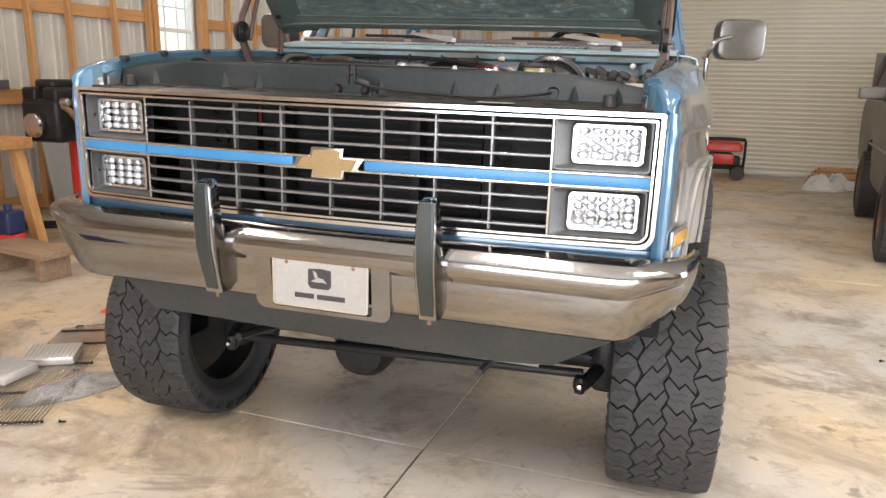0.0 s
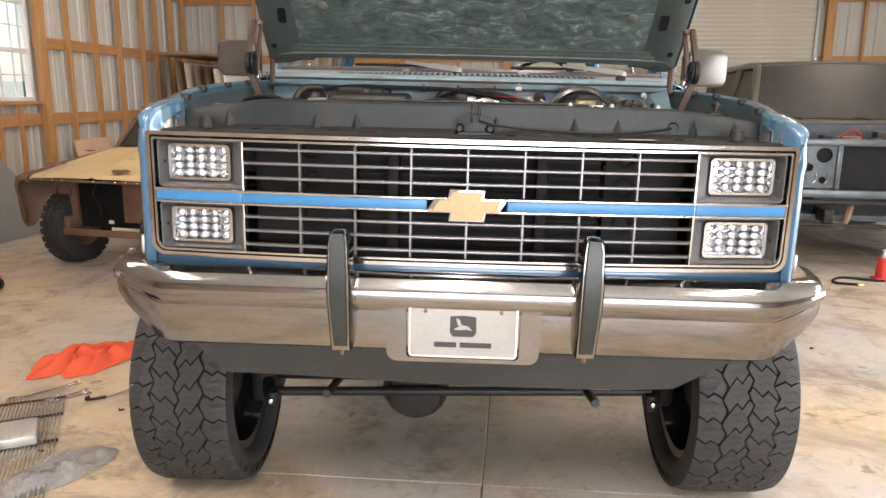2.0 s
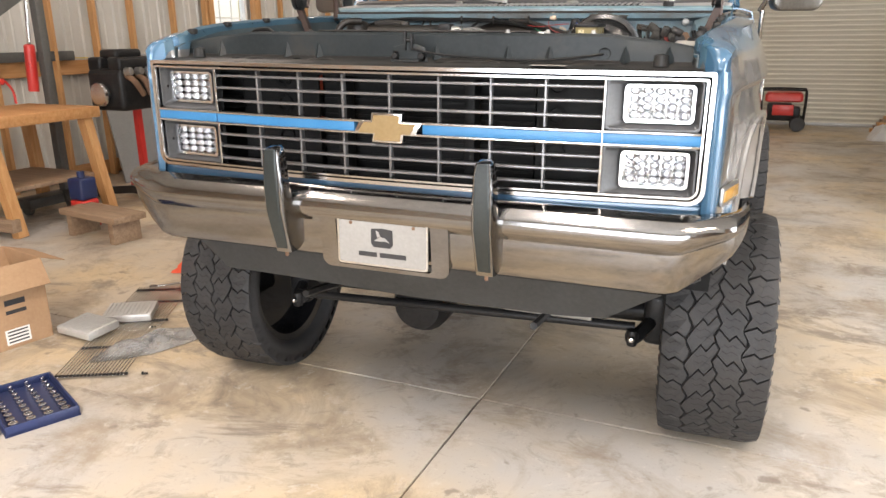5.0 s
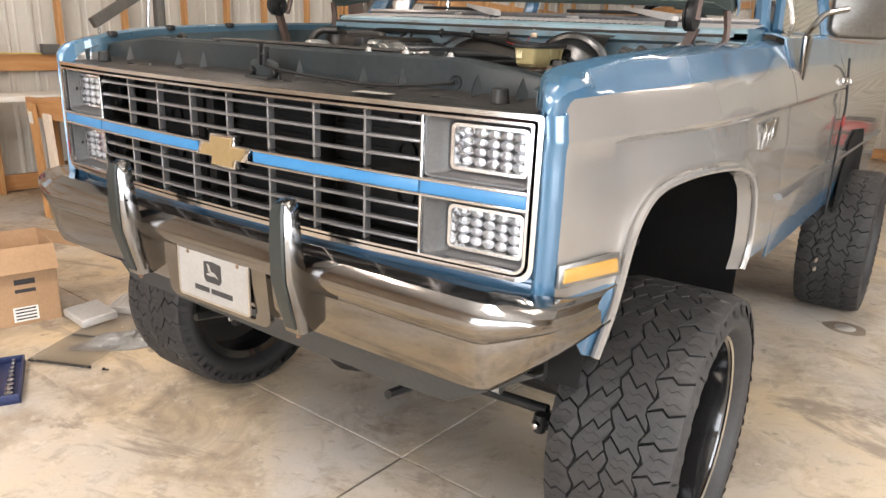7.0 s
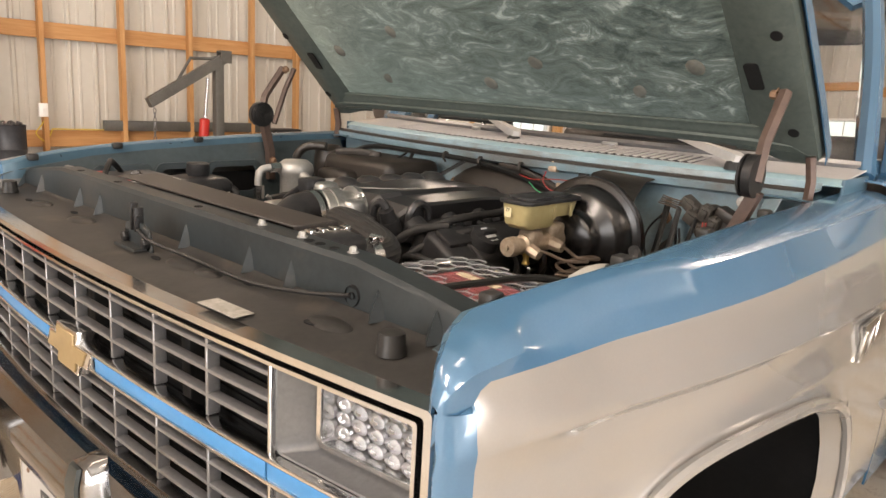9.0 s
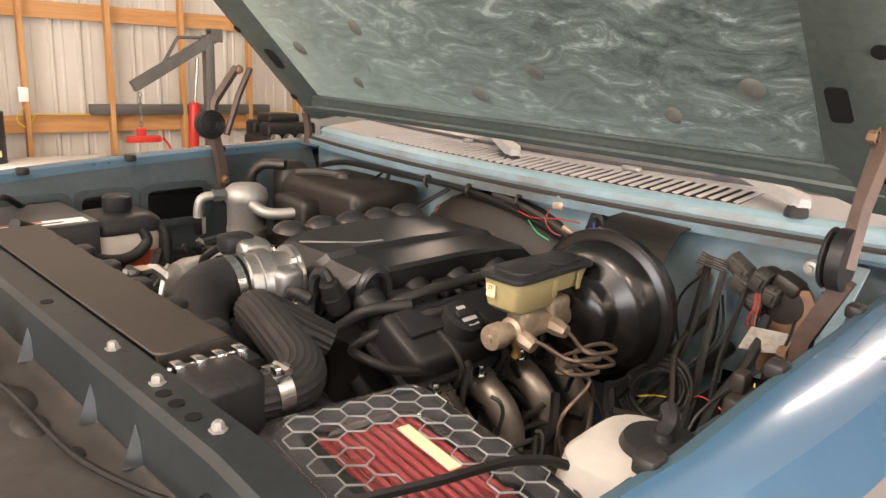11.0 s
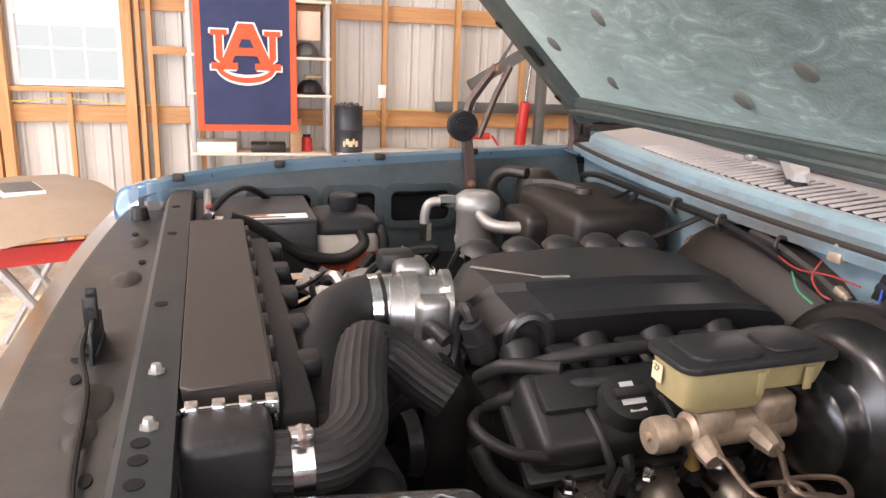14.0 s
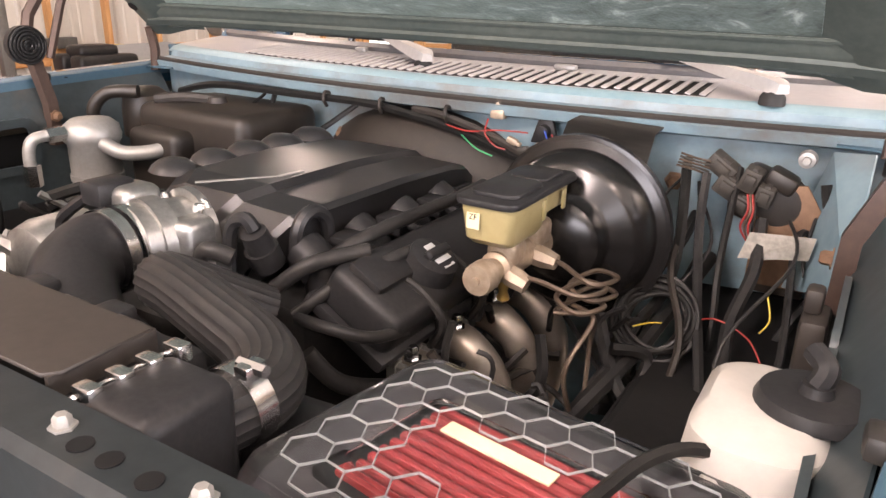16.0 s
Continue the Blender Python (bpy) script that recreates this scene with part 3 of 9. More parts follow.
    for x, wd, z0, z1, dep in studs:
        part("stud", span(x - wd / 2, x + wd / 2, -0.028 - dep, -0.0765, z0, z1, 0.003, 1), "pine", w)
    return w


def studs_for(xs, wd=0.042, dep=0.125, top=ZC):
    return [(x, wd * random.uniform(0.95, 1.1), 0.0, top, dep * random.uniform(0.97, 1.03)) for x in xs]


# west wall: local x = v - V0, room towards +u
west_at = ROOM @ pose(U0, V0, 0, 0, 0, 90)
wx = lambda v: v - V0
cols = [-6.7, -6.0, -5.3, -4.6, -3.9, -3.2, -2.5, -0.60, -0.2, 0.97, 1.445, 2.14, 2.81, 3.5, 4.05, 4.58, 5.25, 7.48, 8.13, 8.78, 9.5, 9.95, 10.5, 11.0, 11.5]
stud_list = studs_for([wx(v) for v in cols])
for a, b in WEST_WINDOWS:
    for x in (wx(a) - 0.06, wx(b) + 0.06):
        stud_list += [(x, 0.09, 0.0, ZC, 0.14)]
    stud_list += [(wx(a) - 0.15, 0.042, 0.0, ZC, 0.125), (wx(b) + 0.15, 0.042, 0.0, ZC, 0.125), ((wx(a) + wx(b)) / 2, 0.042, 0.0, WIN_Z0 - 0.05, 0.10)]
GIRTS = ((0.09, 0.15), (1.215, 0.15), (2.175, 0.14), (3.2, 0.14), (4.2, 0.14))
wall_west = wall("wall_west", "open-framed shed wall of pine studs and ribbed pale steel", west_at, V1 - V0, [(wx(a), wx(b)) for a, b in WEST_WINDOWS], stud_list, GIRTS)
for i, (a, b) in enumerate(WEST_WINDOWS):
    window("window_%d" % (i + 1), b - a, ROOM @ pose(U0, a, 0, 0, 0, 90), "white vinyl sash window framed in pine studs")

# north wall with the roller door: local x = u - U0, room towards -v
north_at = ROOM @ pose(U0, V1, 0)
nx = lambda u: u - U0
north_studs = studs_for([nx(u) for u in (-5.2, -4.6, -3.9, -1.6, -0.9, 5.95, 6.6, 7.3, 7.9)])
for a, b in NORTH_WINDOWS:
    north_studs += [(nx(a) - 0.06, 0.09, 0, ZC, 0.14), (nx(b) + 0.06, 0.09, 0, ZC, 0.14)]
north_studs += [(nx(DOOR_U0) - 0.10, 0.14, 0, ZC, 0.14), (nx(DOOR_U1) + 0.14, 0.14, 0, ZC, 0.14)]
wall_north = wall("wall_north", "open-framed shed wall of pine studs and ribbed pale steel", north_at, U1 - U0, [(nx(a), nx(b)) for a, b in NORTH_WINDOWS], north_studs,
                  GIRTS, doors=[(nx(DOOR_U0), nx(DOOR_U1), DOOR_TOP)])
window("window_3", 0.9, ROOM @ pose(NORTH_WINDOWS[0][0], V1, 0), "white vinyl sash window framed in pine studs")
roller = thing("door_1", "closed cream ribbed steel roller door in steel guides", "roller door", at=ROOM @ pose(DOOR_U0, V1, 0), kind="structure")
slat_profile = [(0.0, 0.0), (0.008, -0.013), (0.024, -0.018), (0.040, -0.013), (0.048, 0.0), (0.0747, 0.0)]
slat_mesh = mesh_ob("slat", thick(sheet([[(0, y, z) for z, y in slat_profile], [(DOOR_U1 - DOOR_U0, y, z) for z, y in slat_profile]]), 0.0015), "curtain", 50)
for k in range(48):
    s = slat_mesh if k == 0 else new("slat", slat_mesh.data)
    s.parent = roller
    s.location = (0, -0.01, 0.02 + 0.0752 * k)
for x in (-0.02, DOOR_U1 - DOOR_U0 - 0.06):
    g = part("guide", merge(span(x, x + 0.08, -0.075, -0.035, 0, DOOR_TOP, 0.003), span(x, x + 0.012, -0.035, 0.02, 0, DOOR_TOP)), "tube_grey", roller, "grey steel door guide with bolts")
    for k in range(9):
        part("bolt", bolt((x + 0.04, -0.075, 0.3 + 0.38 * k), 0.012, 0.008, pose(0, 0, 0, 90)), "bright", g)
part("bottom_bar", span(0, DOOR_U1 - DOOR_U0, -0.05, -0.012, 0, 0.05, 0.004), "tube_grey", roller)
part("drum", merge(lathe([(0, 0), (0.2, 0), (0.2, DOOR_U1 - DOOR_U0), (0, DOOR_U1 - DOOR_U0)], 20, pose(0, -0.27, DOOR_TOP + 0.12, 0, 90, 0))), "curtain", roller)

# east wall and the south wall with its wide open doorway
EAST_DOOR = (-2.6, 3.2, 3.4)
wall_east = wall("wall_east", "shed wall of pine studs and ribbed pale steel with an open doorway", ROOM @ pose(U1, V1, 0, 0, 0, -90), V1 - V0, [],
                 studs_for([0.4 + 0.7 * k for k in range(26) if not (V1 - EAST_DOOR[1] - 0.1 < 0.4 + 0.7 * k < V1 - EAST_DOOR[0] + 0.1)]), GIRTS, doors=[(V1 - EAST_DOOR[1], V1 - EAST_DOOR[0], EAST_DOOR[2])])
SOUTH_DOOR = (-0.8, 4.6, 3.3)
wall_south = wall("wall_south", "shed wall of pine studs and ribbed pale steel with an open doorway", ROOM @ pose(U1, V0, 0, 0, 0, 180), U1 - U0, [],
                  studs_for([0.4 + 0.7 * k for k in range(20) if not (U1 - SOUTH_DOOR[1] - 0.1 < 0.4 + 0.7 * k < U1 - SOUTH_DOOR[0] + 0.1)]), GIRTS,
                  doors=[(U1 - SOUTH_DOOR[1], U1 - SOUTH_DOOR[0], SOUTH_DOOR[2])])

# daylight standing in the openings
for a, b in WEST_WINDOWS:
    lamp("window_daylight", ROOM @ pose(U0 - 0.12, (a + b) / 2, (WIN_Z0 + WIN_Z1) / 2, 0, -90, 0), WIN_Z1 - WIN_Z0, b - a, 2.6, (0.95, 0.98, 1.0))
lamp("window_daylight", ROOM @ pose(-2.7, V1 + 0.12, (WIN_Z0 + WIN_Z1) / 2, -90, 0, 0), 0.9, WIN_Z1 - WIN_Z0, 2.6, (0.95, 0.98, 1.0))
lamp("doorway_daylight", ROOM @ pose((SOUTH_DOOR[0] + SOUTH_DOOR[1]) / 2, V0 - 0.15, 1.6, 90, 0, 0), 5.2, 3.2, 760, (0.90, 0.94, 1.0))

lamp("doorway_daylight", ROOM @ pose(U1 + 0.15, (EAST_DOOR[0] + EAST_DOOR[1]) / 2, 1.7, 0, 90, 0), 3.3, 5.6, 950, (0.92, 0.95, 1.0))


def strip_light(at):
    """Two-tube shop light with a white reflector."""
    t = thing("strip_light", "white two-tube shop light hung under the ceiling", "ceiling light", "shop lights", at)
    part("housing", thick(sheet([[(-0.11, y, -0.03), (-0.05, y, 0.03), (0.05, y, 0.03), (0.11, y, -0.03)] for y in (-1.2, 1.2)]), 0.002), "vinyl", t)
    for x in (-0.045, 0.045):
        part("tube", lathe([(0, -1.17), (0.014, -1.17), (0.014, 1.17), (0, 1.17)], 10, pose(x, 0, -0.01, 90, 0, 0)), "tube_glow", t)
    return t


LIGHTS = [(-3.4, 2.2, 44), (-3.4, 7.0, 58), (0.6, 0.6, 28), (0.6, 5.5, 56), (4.4, 2.2, 56), (4.4, 7.0, 56), (-2.4, -2.6, 100), (0.2, -3.3, 330), (2.6, -2.4, 110)]
for u, v, watts in LIGHTS:
    strip_light(ROOM @ pose(u, v, ZC - 0.032))
    lamp("shop_light", ROOM @ pose(u, v, ZC - 0.10), 0.22, 2.3, watts, (1.0, 0.86, 0.75) if watts < 115 else (1.0, 0.92, 0.87))

# ---- the blue and grey pickup: body and running gear ----
truck = thing("pickup_truck", "lifted blue and grey older pickup truck with its hood raised", "pickup truck")


def lerp(x, table):
    for (a, p), (b, q) in zip(table, table[1:]):
        if x <= b:
            return p + (q - p) * max(0.0, (x - a) / (b - a))
    return table[-1][1]


FEND_TOP = [(-0.006, 1.424), (-0.004, 1.438), (0.002, 1.451), (0.012, 1.465), (0.03, 1.477), (0.08, 1.493), (0.15, 1.510), (0.25, 1.522), (0.36, 1.531), (0.6, 1.545), (0.93, 1.558), (1.3, 1.567), (1.6, 1.576)]
FEND_OUT = [(-0.006, 0.926), (-0.004, 0.932), (0.002, 0.940), (0.012, 0.947), (0.03, 0.953), (0.06, 0.960), (0.14, 0.976), (0.26, 0.996), (0.4, 1.024), (0.55, 1.050), (0.7, 1.070), (1.0, 1.090), (1.3, 1.098), (1.6, 1.100)]
GUTTER = [(0.12, 0.852), (0.2, 0.868), (0.3, 0.886), (0.45, 0.904), (0.9, 0.910), (1.6, 0.912)]
ARCH = [(0.215, 0.83), (0.254, 0.93), (0.275, 1.00), (0.295, 1.075), (0.32, 1.14), (0.36, 1.19), (0.41, 1.217), (0.50, 1.234), (0.65, 1.238), (0.85, 1.224), (0.95, 1.206), (1.03, 1.18), (1.10, 1.13), (1.145, 1.05), (1.165, 0.96), (1.160, 0.89), (1.14, 0.845)]


def drop(y):
    """The body's lower lines fall a little towards the tail."""
    return -0.022 * max(0.0, y)


def fender_bottom(y):
    if y < 0.215:
        return lerp(y, [(-0.01, 0.985), (0.06, 0.965), (0.12, 0.915), (0.17, 0.85), (0.215, 0.83)])
    if y <= 1.165:
        return lerp(y, ARCH[:15])
    return lerp(y, [(1.165, 0.96), (1.172, 0.86), (1.19, 0.845), (1.6, 0.83)])


def side_profile(y, top, out, bottom):
    """Outline of the body side from the inner gutter over the crown, out to the crease and down the flank."""
    g = max(0.15, min(1.0, y / 0.3))
    a, c = lerp(y, GUTTER), out - 0.020 - 0.026 * g
    pts = [(a, top - 0.034), (a + 0.002, top - 0.006), (a + 0.016, top), (a + 0.5 * (c - a), top - 0.004), (a + 0.8 * (c - a), top - 0.018), (c, min(1.484, top - 0.036)),
           (out - 0.008 - 0.018 * g, min(1.452, top - 0.055)), (out - 0.004 - 0.010 * g, 1.415), (out - 0.002 - 0.002 * g, 1.380), (out, 1.366), (out - 0.004 * g, 1.356), (out - 0.019 * g, 1.342), (out - 0.021 * g, 1.30), (out - 0.013 * g, 1.26)]
    z0 = 1.26
    for k in range(1, 9):
        z = z0 + (bottom - z0) * k / 8
        flare = 0.014 * (k / 8) ** 3 if 0.2 < y < 1.2 and bottom > 0.9 else 0.0
        pts.append((out - 0.012 * g + flare - 0.035 * max(0.0, (1.0 - z) / 0.4) ** 2, z))
    return pts


def paint_split(bm, keep):
    """Faces whose centre passes the test."""
    bmesh.ops.delete(bm, geom=[f for f in bm.faces if not keep(f.calc_center_median())], context="FACES")
    return bm


def lined(bm, s):
    """Gives a skin its sheet thickness by a second layer a few millimetres inside."""
    r = bmesh.ops.extrude_face_region(bm, geom=bm.faces[:], use_keep_orig=True)
    bmesh.ops.translate(bm, verts=[v for v in r["geom"] if isinstance(v, bmesh.types.BMVert)], vec=(-s * 0.003, 0.002, -0.002))
    return bm


def islands(bm):
    """The connected pieces of a mesh, each as a mesh of its own."""
    todo, out = set(bm.faces), []
    while todo:
        seed = [todo.pop()]
        grown = set(seed)
        while seed:
            for e in seed.pop().edges:
                for f in e.link_faces:
                    if f in todo:
                        todo.discard(f)
                        grown.add(f)
                        seed.append(f)
        piece, made = bmesh.new(), {}
        for f in grown:
            for v in f.verts:
                if v not in made:
                    made[v] = piece.verts.new(v.co)
            piece.faces.new([made[v] for v in f.verts])
        if len(grown) > 2:
            out.append(piece)
    return out


def fender(s):
    stations = [-0.006, -0.004, 0.002, 0.012, 0.03, 0.045, 0.06, 0.08, 0.11, 0.14, 0.17, 0.2, 0.215, 0.235, 0.254, 0.275, 0.295, 0.32, 0.34, 0.36, 0.385, 0.41, 0.45, 0.50, 0.57, 0.65, 0.75, 0.85, 0.95, 0.99, 1.03, 1.07, 1.10, 1.125, 1.145, 1.156,
                1.165, 1.172, 1.19, 1.25, 1.35, 1.45, 1.555]
    rows = []
    for y in stations:
        prof = side_profile(y, lerp(y, FEND_TOP), lerp(y, FEND_OUT), fender_bottom(y))
        if y < 0.12:
            o, t = lerp(y, FEND_OUT), lerp(y, FEND_TOP)
            w = lerp(y, [(-0.006, 0.012), (-0.004, 0.022), (0.002, 0.034), (0.012, 0.048), (0.03, 0.066), (0.06, 0.094), (0.12, 0.128)])
            prof[:6] = [(o - w, max(1.412, t - 0.075)), (o - 0.985 * w, t - 0.006), (o - 0.875 * w, t), (o - 0.59 * w, t - 0.001), (o - 0.31 * w, t - 0.008 * w / 0.128 - 0.002), (o - 0.125 * w, t - 0.026 * w / 0.128 - 0.003)]
        rows.append([(s * x, y, z) for x, z in prof])
    nose = [(s * 0.912, 0.004, min(z, 1.416)) for x, _, z in rows[0]]

    def whole():
        bm = sheet([nose] + rows)
        for co, no in (((0, 0, 1.445), (0, -0.03, 1)), ((0, 0, 1.022), (0, 0.05, 1)), ((0, 0, 0.91), (0, 0.022, 1)), ((0, 0.034, 0), (0, 1, 0)), ((0, 0.36, 0), (0, 1, 0)), ((0, 0.038, 1.432), (0, -0.866, 0.5)), ((0, 0.049, 1.443), (0, -0.5, 0.866))):
            bmesh.ops.bisect_plane(bm, geom=bm.verts[:] + bm.edges[:] + bm.faces[:], plane_co=co, plane_no=no)
        bmesh.ops.remove_doubles(bm, verts=bm.verts, dist=0.0006)
        return bm

    def is_blue(c):
        low = 1.022 - 0.05 * c.y if c.y < 0.36 else 0.91 + drop(c.y)
        return c.y < 0.034 or -0.866 * (c.y - 0.038) + 0.5 * (c.z - 1.432) > 0 and c.z > 1.2 or -0.5 * (c.y - 0.049) + 0.866 * (c.z - 1.443) > 0 or c.z > 1.445 + 0.03 * c.y or c.z < low
    f = part("fender", lined(paint_split(whole(), lambda c: not is_blue(c)), s), "silver", truck, "grey-painted front fender with blue edges", 35)
    inside = lambda c: abs(c.x) < lerp(c.y, GUTTER) + 0.012 and c.y > 0.1 or c.y <= 0.1 and c.y > 0.06 and abs(c.x) < lerp(c.y, FEND_OUT) - 0.100 or c.y <= 0.06 and c.z > 1.425 and abs(c.x) < lerp(c.y, FEND_OUT) - 0.072
    for piece in islands(paint_split(whole(), lambda c: is_blue(c) and c.z > 1.2 and not inside(c))):
        part("blue_panel", lined(piece, s), "blue", f, "blue-painted fender top and nose", 35)
    for piece in islands(paint_split(whole(), lambda c: is_blue(c) and c.z <= 1.2)):
        part("blue_skirt", lined(piece, s), "blue", f, "blue-painted fender lower edge", 35)
    part("gutter_flange", lined(paint_split(whole(), inside), s), "flange_blue", f, "dull blue inner fender flange")
    part("cowl_corner", merge(thick(sheet([[(s * x, 1.27 + 0.1 * (x - 0.84), z), (s * x, 1.40, z + 0.004), (s * x, 1.60, z + 0.008)] for x, z in ((0.80, 1.560), (0.92, 1.556), (0.97, 1.552))]), 0.003), span(s * 0.936, s * 0.944, 1.385, 1.60, 1.553, 1.606, 0.002)), "flange_blue", f, "blue cowl corner above the fender")
    trim = []
    for k, (y, z) in enumerate(ARCH):
        out = lerp(y, FEND_OUT) - 0.035 * max(0.0, (1.0 - z) / 0.4) ** 2
        trim.append((s * (out + 0.004), y, z))
    part("arch_trim", tube(trim, 0.012, 8, steps=4), "silver", f, "rolled wheel-arch lip")
    part("arch_lip", thick(sheet([trim, [(x - s * 0.045, y + (0.014 if y < 0.7 else -0.022), z - 0.006) for x, y, z in trim]]), 0.003), "silver", f)
    # wheel well
    wy = [(0.20, 0.74), (0.235, 1.0), (0.32, 1.18), (0.46, 1.252), (0.90, 1.252), (1.06, 1.20), (1.18, 1.06), (1.20, 0.9), (1.20, 0.70)]
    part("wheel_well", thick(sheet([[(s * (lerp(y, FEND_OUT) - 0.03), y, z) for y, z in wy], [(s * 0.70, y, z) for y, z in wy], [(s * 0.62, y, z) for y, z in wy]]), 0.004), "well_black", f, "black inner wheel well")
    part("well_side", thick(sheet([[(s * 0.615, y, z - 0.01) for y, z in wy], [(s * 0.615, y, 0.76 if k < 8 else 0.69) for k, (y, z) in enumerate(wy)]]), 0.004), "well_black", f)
    # side marker lamp
    turn = Matrix(((s * math.sin(0.19), 0, s * math.cos(0.19), s * 0.9535), (math.cos(0.19), 0, -math.sin(0.19), 0.030), (0, 1, 0, 0), (0, 0, 0, 1)))
    mk = part("side_marker", prism([(0.0, 1.050), (0.240, 1.033), (0.226, 1.091), (0.002, 1.103)], 0.010, turn, 0.003), "alu", truck, "bright-framed amber side marker lamp")
    part("lens", prism([(0.012, 1.060), (0.224, 1.044), (0.213, 1.081), (0.014, 1.092)], 0.0135, turn, 0.003), "amber", mk, "amber lens")
    # fender badge: slanted chrome figure with an underline bar
    bd = part("badge", merge(*[prism(q, 0.008, Matrix(((0, 0, s, s * 1.082), (1, 0, 0, -0.165), (0, 1, 0, 0.035), (0, 0, 0, 1))), 0.001, 1) for q in (
        [(1.33, 1.285), (1.45, 1.29), (1.45, 1.272), (1.35, 1.267)], [(1.36, 1.27), (1.385, 1.27), (1.345, 1.205), (1.32, 1.203)],
        [(1.42, 1.27), (1.445, 1.272), (1.405, 1.212), (1.38, 1.21)], [(1.46, 1.288), (1.52, 1.29), (1.50, 1.225), (1.44, 1.222)])]), "chrome", f, "slanted chrome fender badge")
    # inner fender apron with its openings
    ay = [0.06, 0.12, 0.34, 0.5, 0.54, 0.68, 0.72, 0.9, 0.94, 1.1, 1.32]
    am = sheet([[(s * 0.862, y, z) for y in ay] for z in (1.262, 1.36, 1.455)] + [[(s * (lerp(y, GUTTER) - 0.002), y, lerp(y, FEND_TOP) - 0.03) for y in ay]])
    cut = ((0.34, 0.5), (0.54, 0.68), (0.72, 0.9))
    bmesh.ops.delete(am, geom=[f_ for f_ in am.faces if 1.36 < f_.calc_center_median().z < 1.455 and any(a < f_.calc_center_median().y < b for a, b in cut)], context="FACES")
    ap = part("inner_apron", thick(am, 0.003), "bay_slate", truck, "dusty slate-grey inner apron with cut-outs")
    # Added black plate so that the cut-outs look shaded inside.
    part("cutout_shade", span(s * 0.892, s * 0.896, 0.10, 1.28, 1.27, 1.43), "well_black", ap)
    for a, b in ((0.34, 0.5), (0.54, 0.68), (0.72, 0.9)):
        w, h = b - a, 0.095
        part("cutout_rim", frame_ring(rounded(w + 0.035, h + 0.035, 0.03), rounded(w - 0.006, h - 0.006, 0.02), 0.008, Matrix(((0, 0, -s, s * 0.862), (1, 0, 0, (a + b) / 2), (0, 1, 0, 1.4075), (0, 0, 0, 1)))), "bay_slate", ap)
    part("skirt", thick(sheet([[(s * 0.866, 0.06, 1.262), (s * 0.866, 1.32, 1.262)], [(s * 0.63, 0.06, 1.255), (s * 0.63, 1.32, 1.255)]]), 0.003), "bay_black", f)
    # Black discs on the flange for the shade in its holes.
    for y in (0.17, 0.24, 0.60, 0.64, 1.04):
        part("flange_hole_shade", lathe([(0, 0.001), (0.006, 0.001), (0.006, 0)], 10, pose(s * (lerp(y, GUTTER) - 0.0005), y, lerp(y, FEND_TOP) - 0.018, 0, -s * 90, 0)), "well_black", f)
    for k, y in enumerate((0.16, 0.42, 0.70, 0.98)):
        part("clip", box(s * (lerp(y, GUTTER) - 0.004), y, lerp(y, FEND_TOP) - 0.006, 0.024, 0.030, 0.020, 0.005), "bay_grey", f)
    return f


fender(1)
fender(-1)

# doors, cab, bed
CAB = [(1.735, 1.005), (2.9, 1.012)]


def flank(y0, y1, name, parent, belt, label, n=8):
    ys = [y0 + (y1 - y0) * k / n for k in range(n + 1)]
    made = None
    for s in (1, -1):
        rows = []
        for y in ys:
            prof = side_profile(y, belt, 1.100, 0.83 + 1.5 * drop(y))[2:]
            rows.append([(s * x, y, z) for x, z in prof])
        blue = lambda c: c.z > 1.486 - 0.004 * c.y or c.z < 0.91 + drop(c.y)
        def cut():
            bm = sheet(rows)
            for co, no in (((0, 0, 1.486), (0, 0.004, 1)), ((0, 0, 0.91), (0, 0.022, 1))):
                bmesh.ops.bisect_plane(bm, geom=bm.verts[:] + bm.edges[:] + bm.faces[:], plane_co=co, plane_no=no)
            return bm
        d = part(name, thick(paint_split(cut(), lambda c: not blue(c)), 0.006), "silver", parent, label, 35)
        part("blue_panel", thick(paint_split(cut(), blue), 0.006), "blue", d)
        part("molding", tube([(s * 1.092, y0 + 0.01, 1.05 + drop(y0)), (s * 1.092, y1 - 0.01, 1.05 + drop(y1))], 0.014, 6, curve=False), "bar", d, "thin bright side molding")
        if name == "door":
            part("mirror_arm", merge(tube([(s * 1.06, 1.72, 1.585), (s * 1.08, 1.73, 1.625), (s * 1.11, 1.76, 1.67), (s * 1.17, 1.82, 1.69)], 0.011, 8),
                                     prism([(-0.055, 0.07), (0.055, 0.07), (0.02, -0.09), (-0.02, -0.09)], 0.018, Matrix(((0, 0, s, s * 1.062), (1, 0, 0, 1.71), (0, 1, 0, 1.52), (0, 0, 0, 1))), 0.004)), "bumper", d, "chrome mirror bracket")
            part("mirror_head", prism(rounded(0.225, 0.185, 0.045), 0.085, pose(s * 1.205, 1.92, 1.680, 90, 0, s * 14), 0.014, 3), "mirror_grey", d, "chrome door mirror head")
            part("door_handle", merge(box(s * 1.100, y1 - 0.12, 1.40, 0.02, 0.13, 0.025, 0.006), lathe([(0, 0.03), (0.013, 0.03), (0.013, 0)], 12, pose(s * 1.090, y1 - 0.03, 1.39, 0, s * 90, 0))), "chrome", d, "chrome push-button handle")
    return made


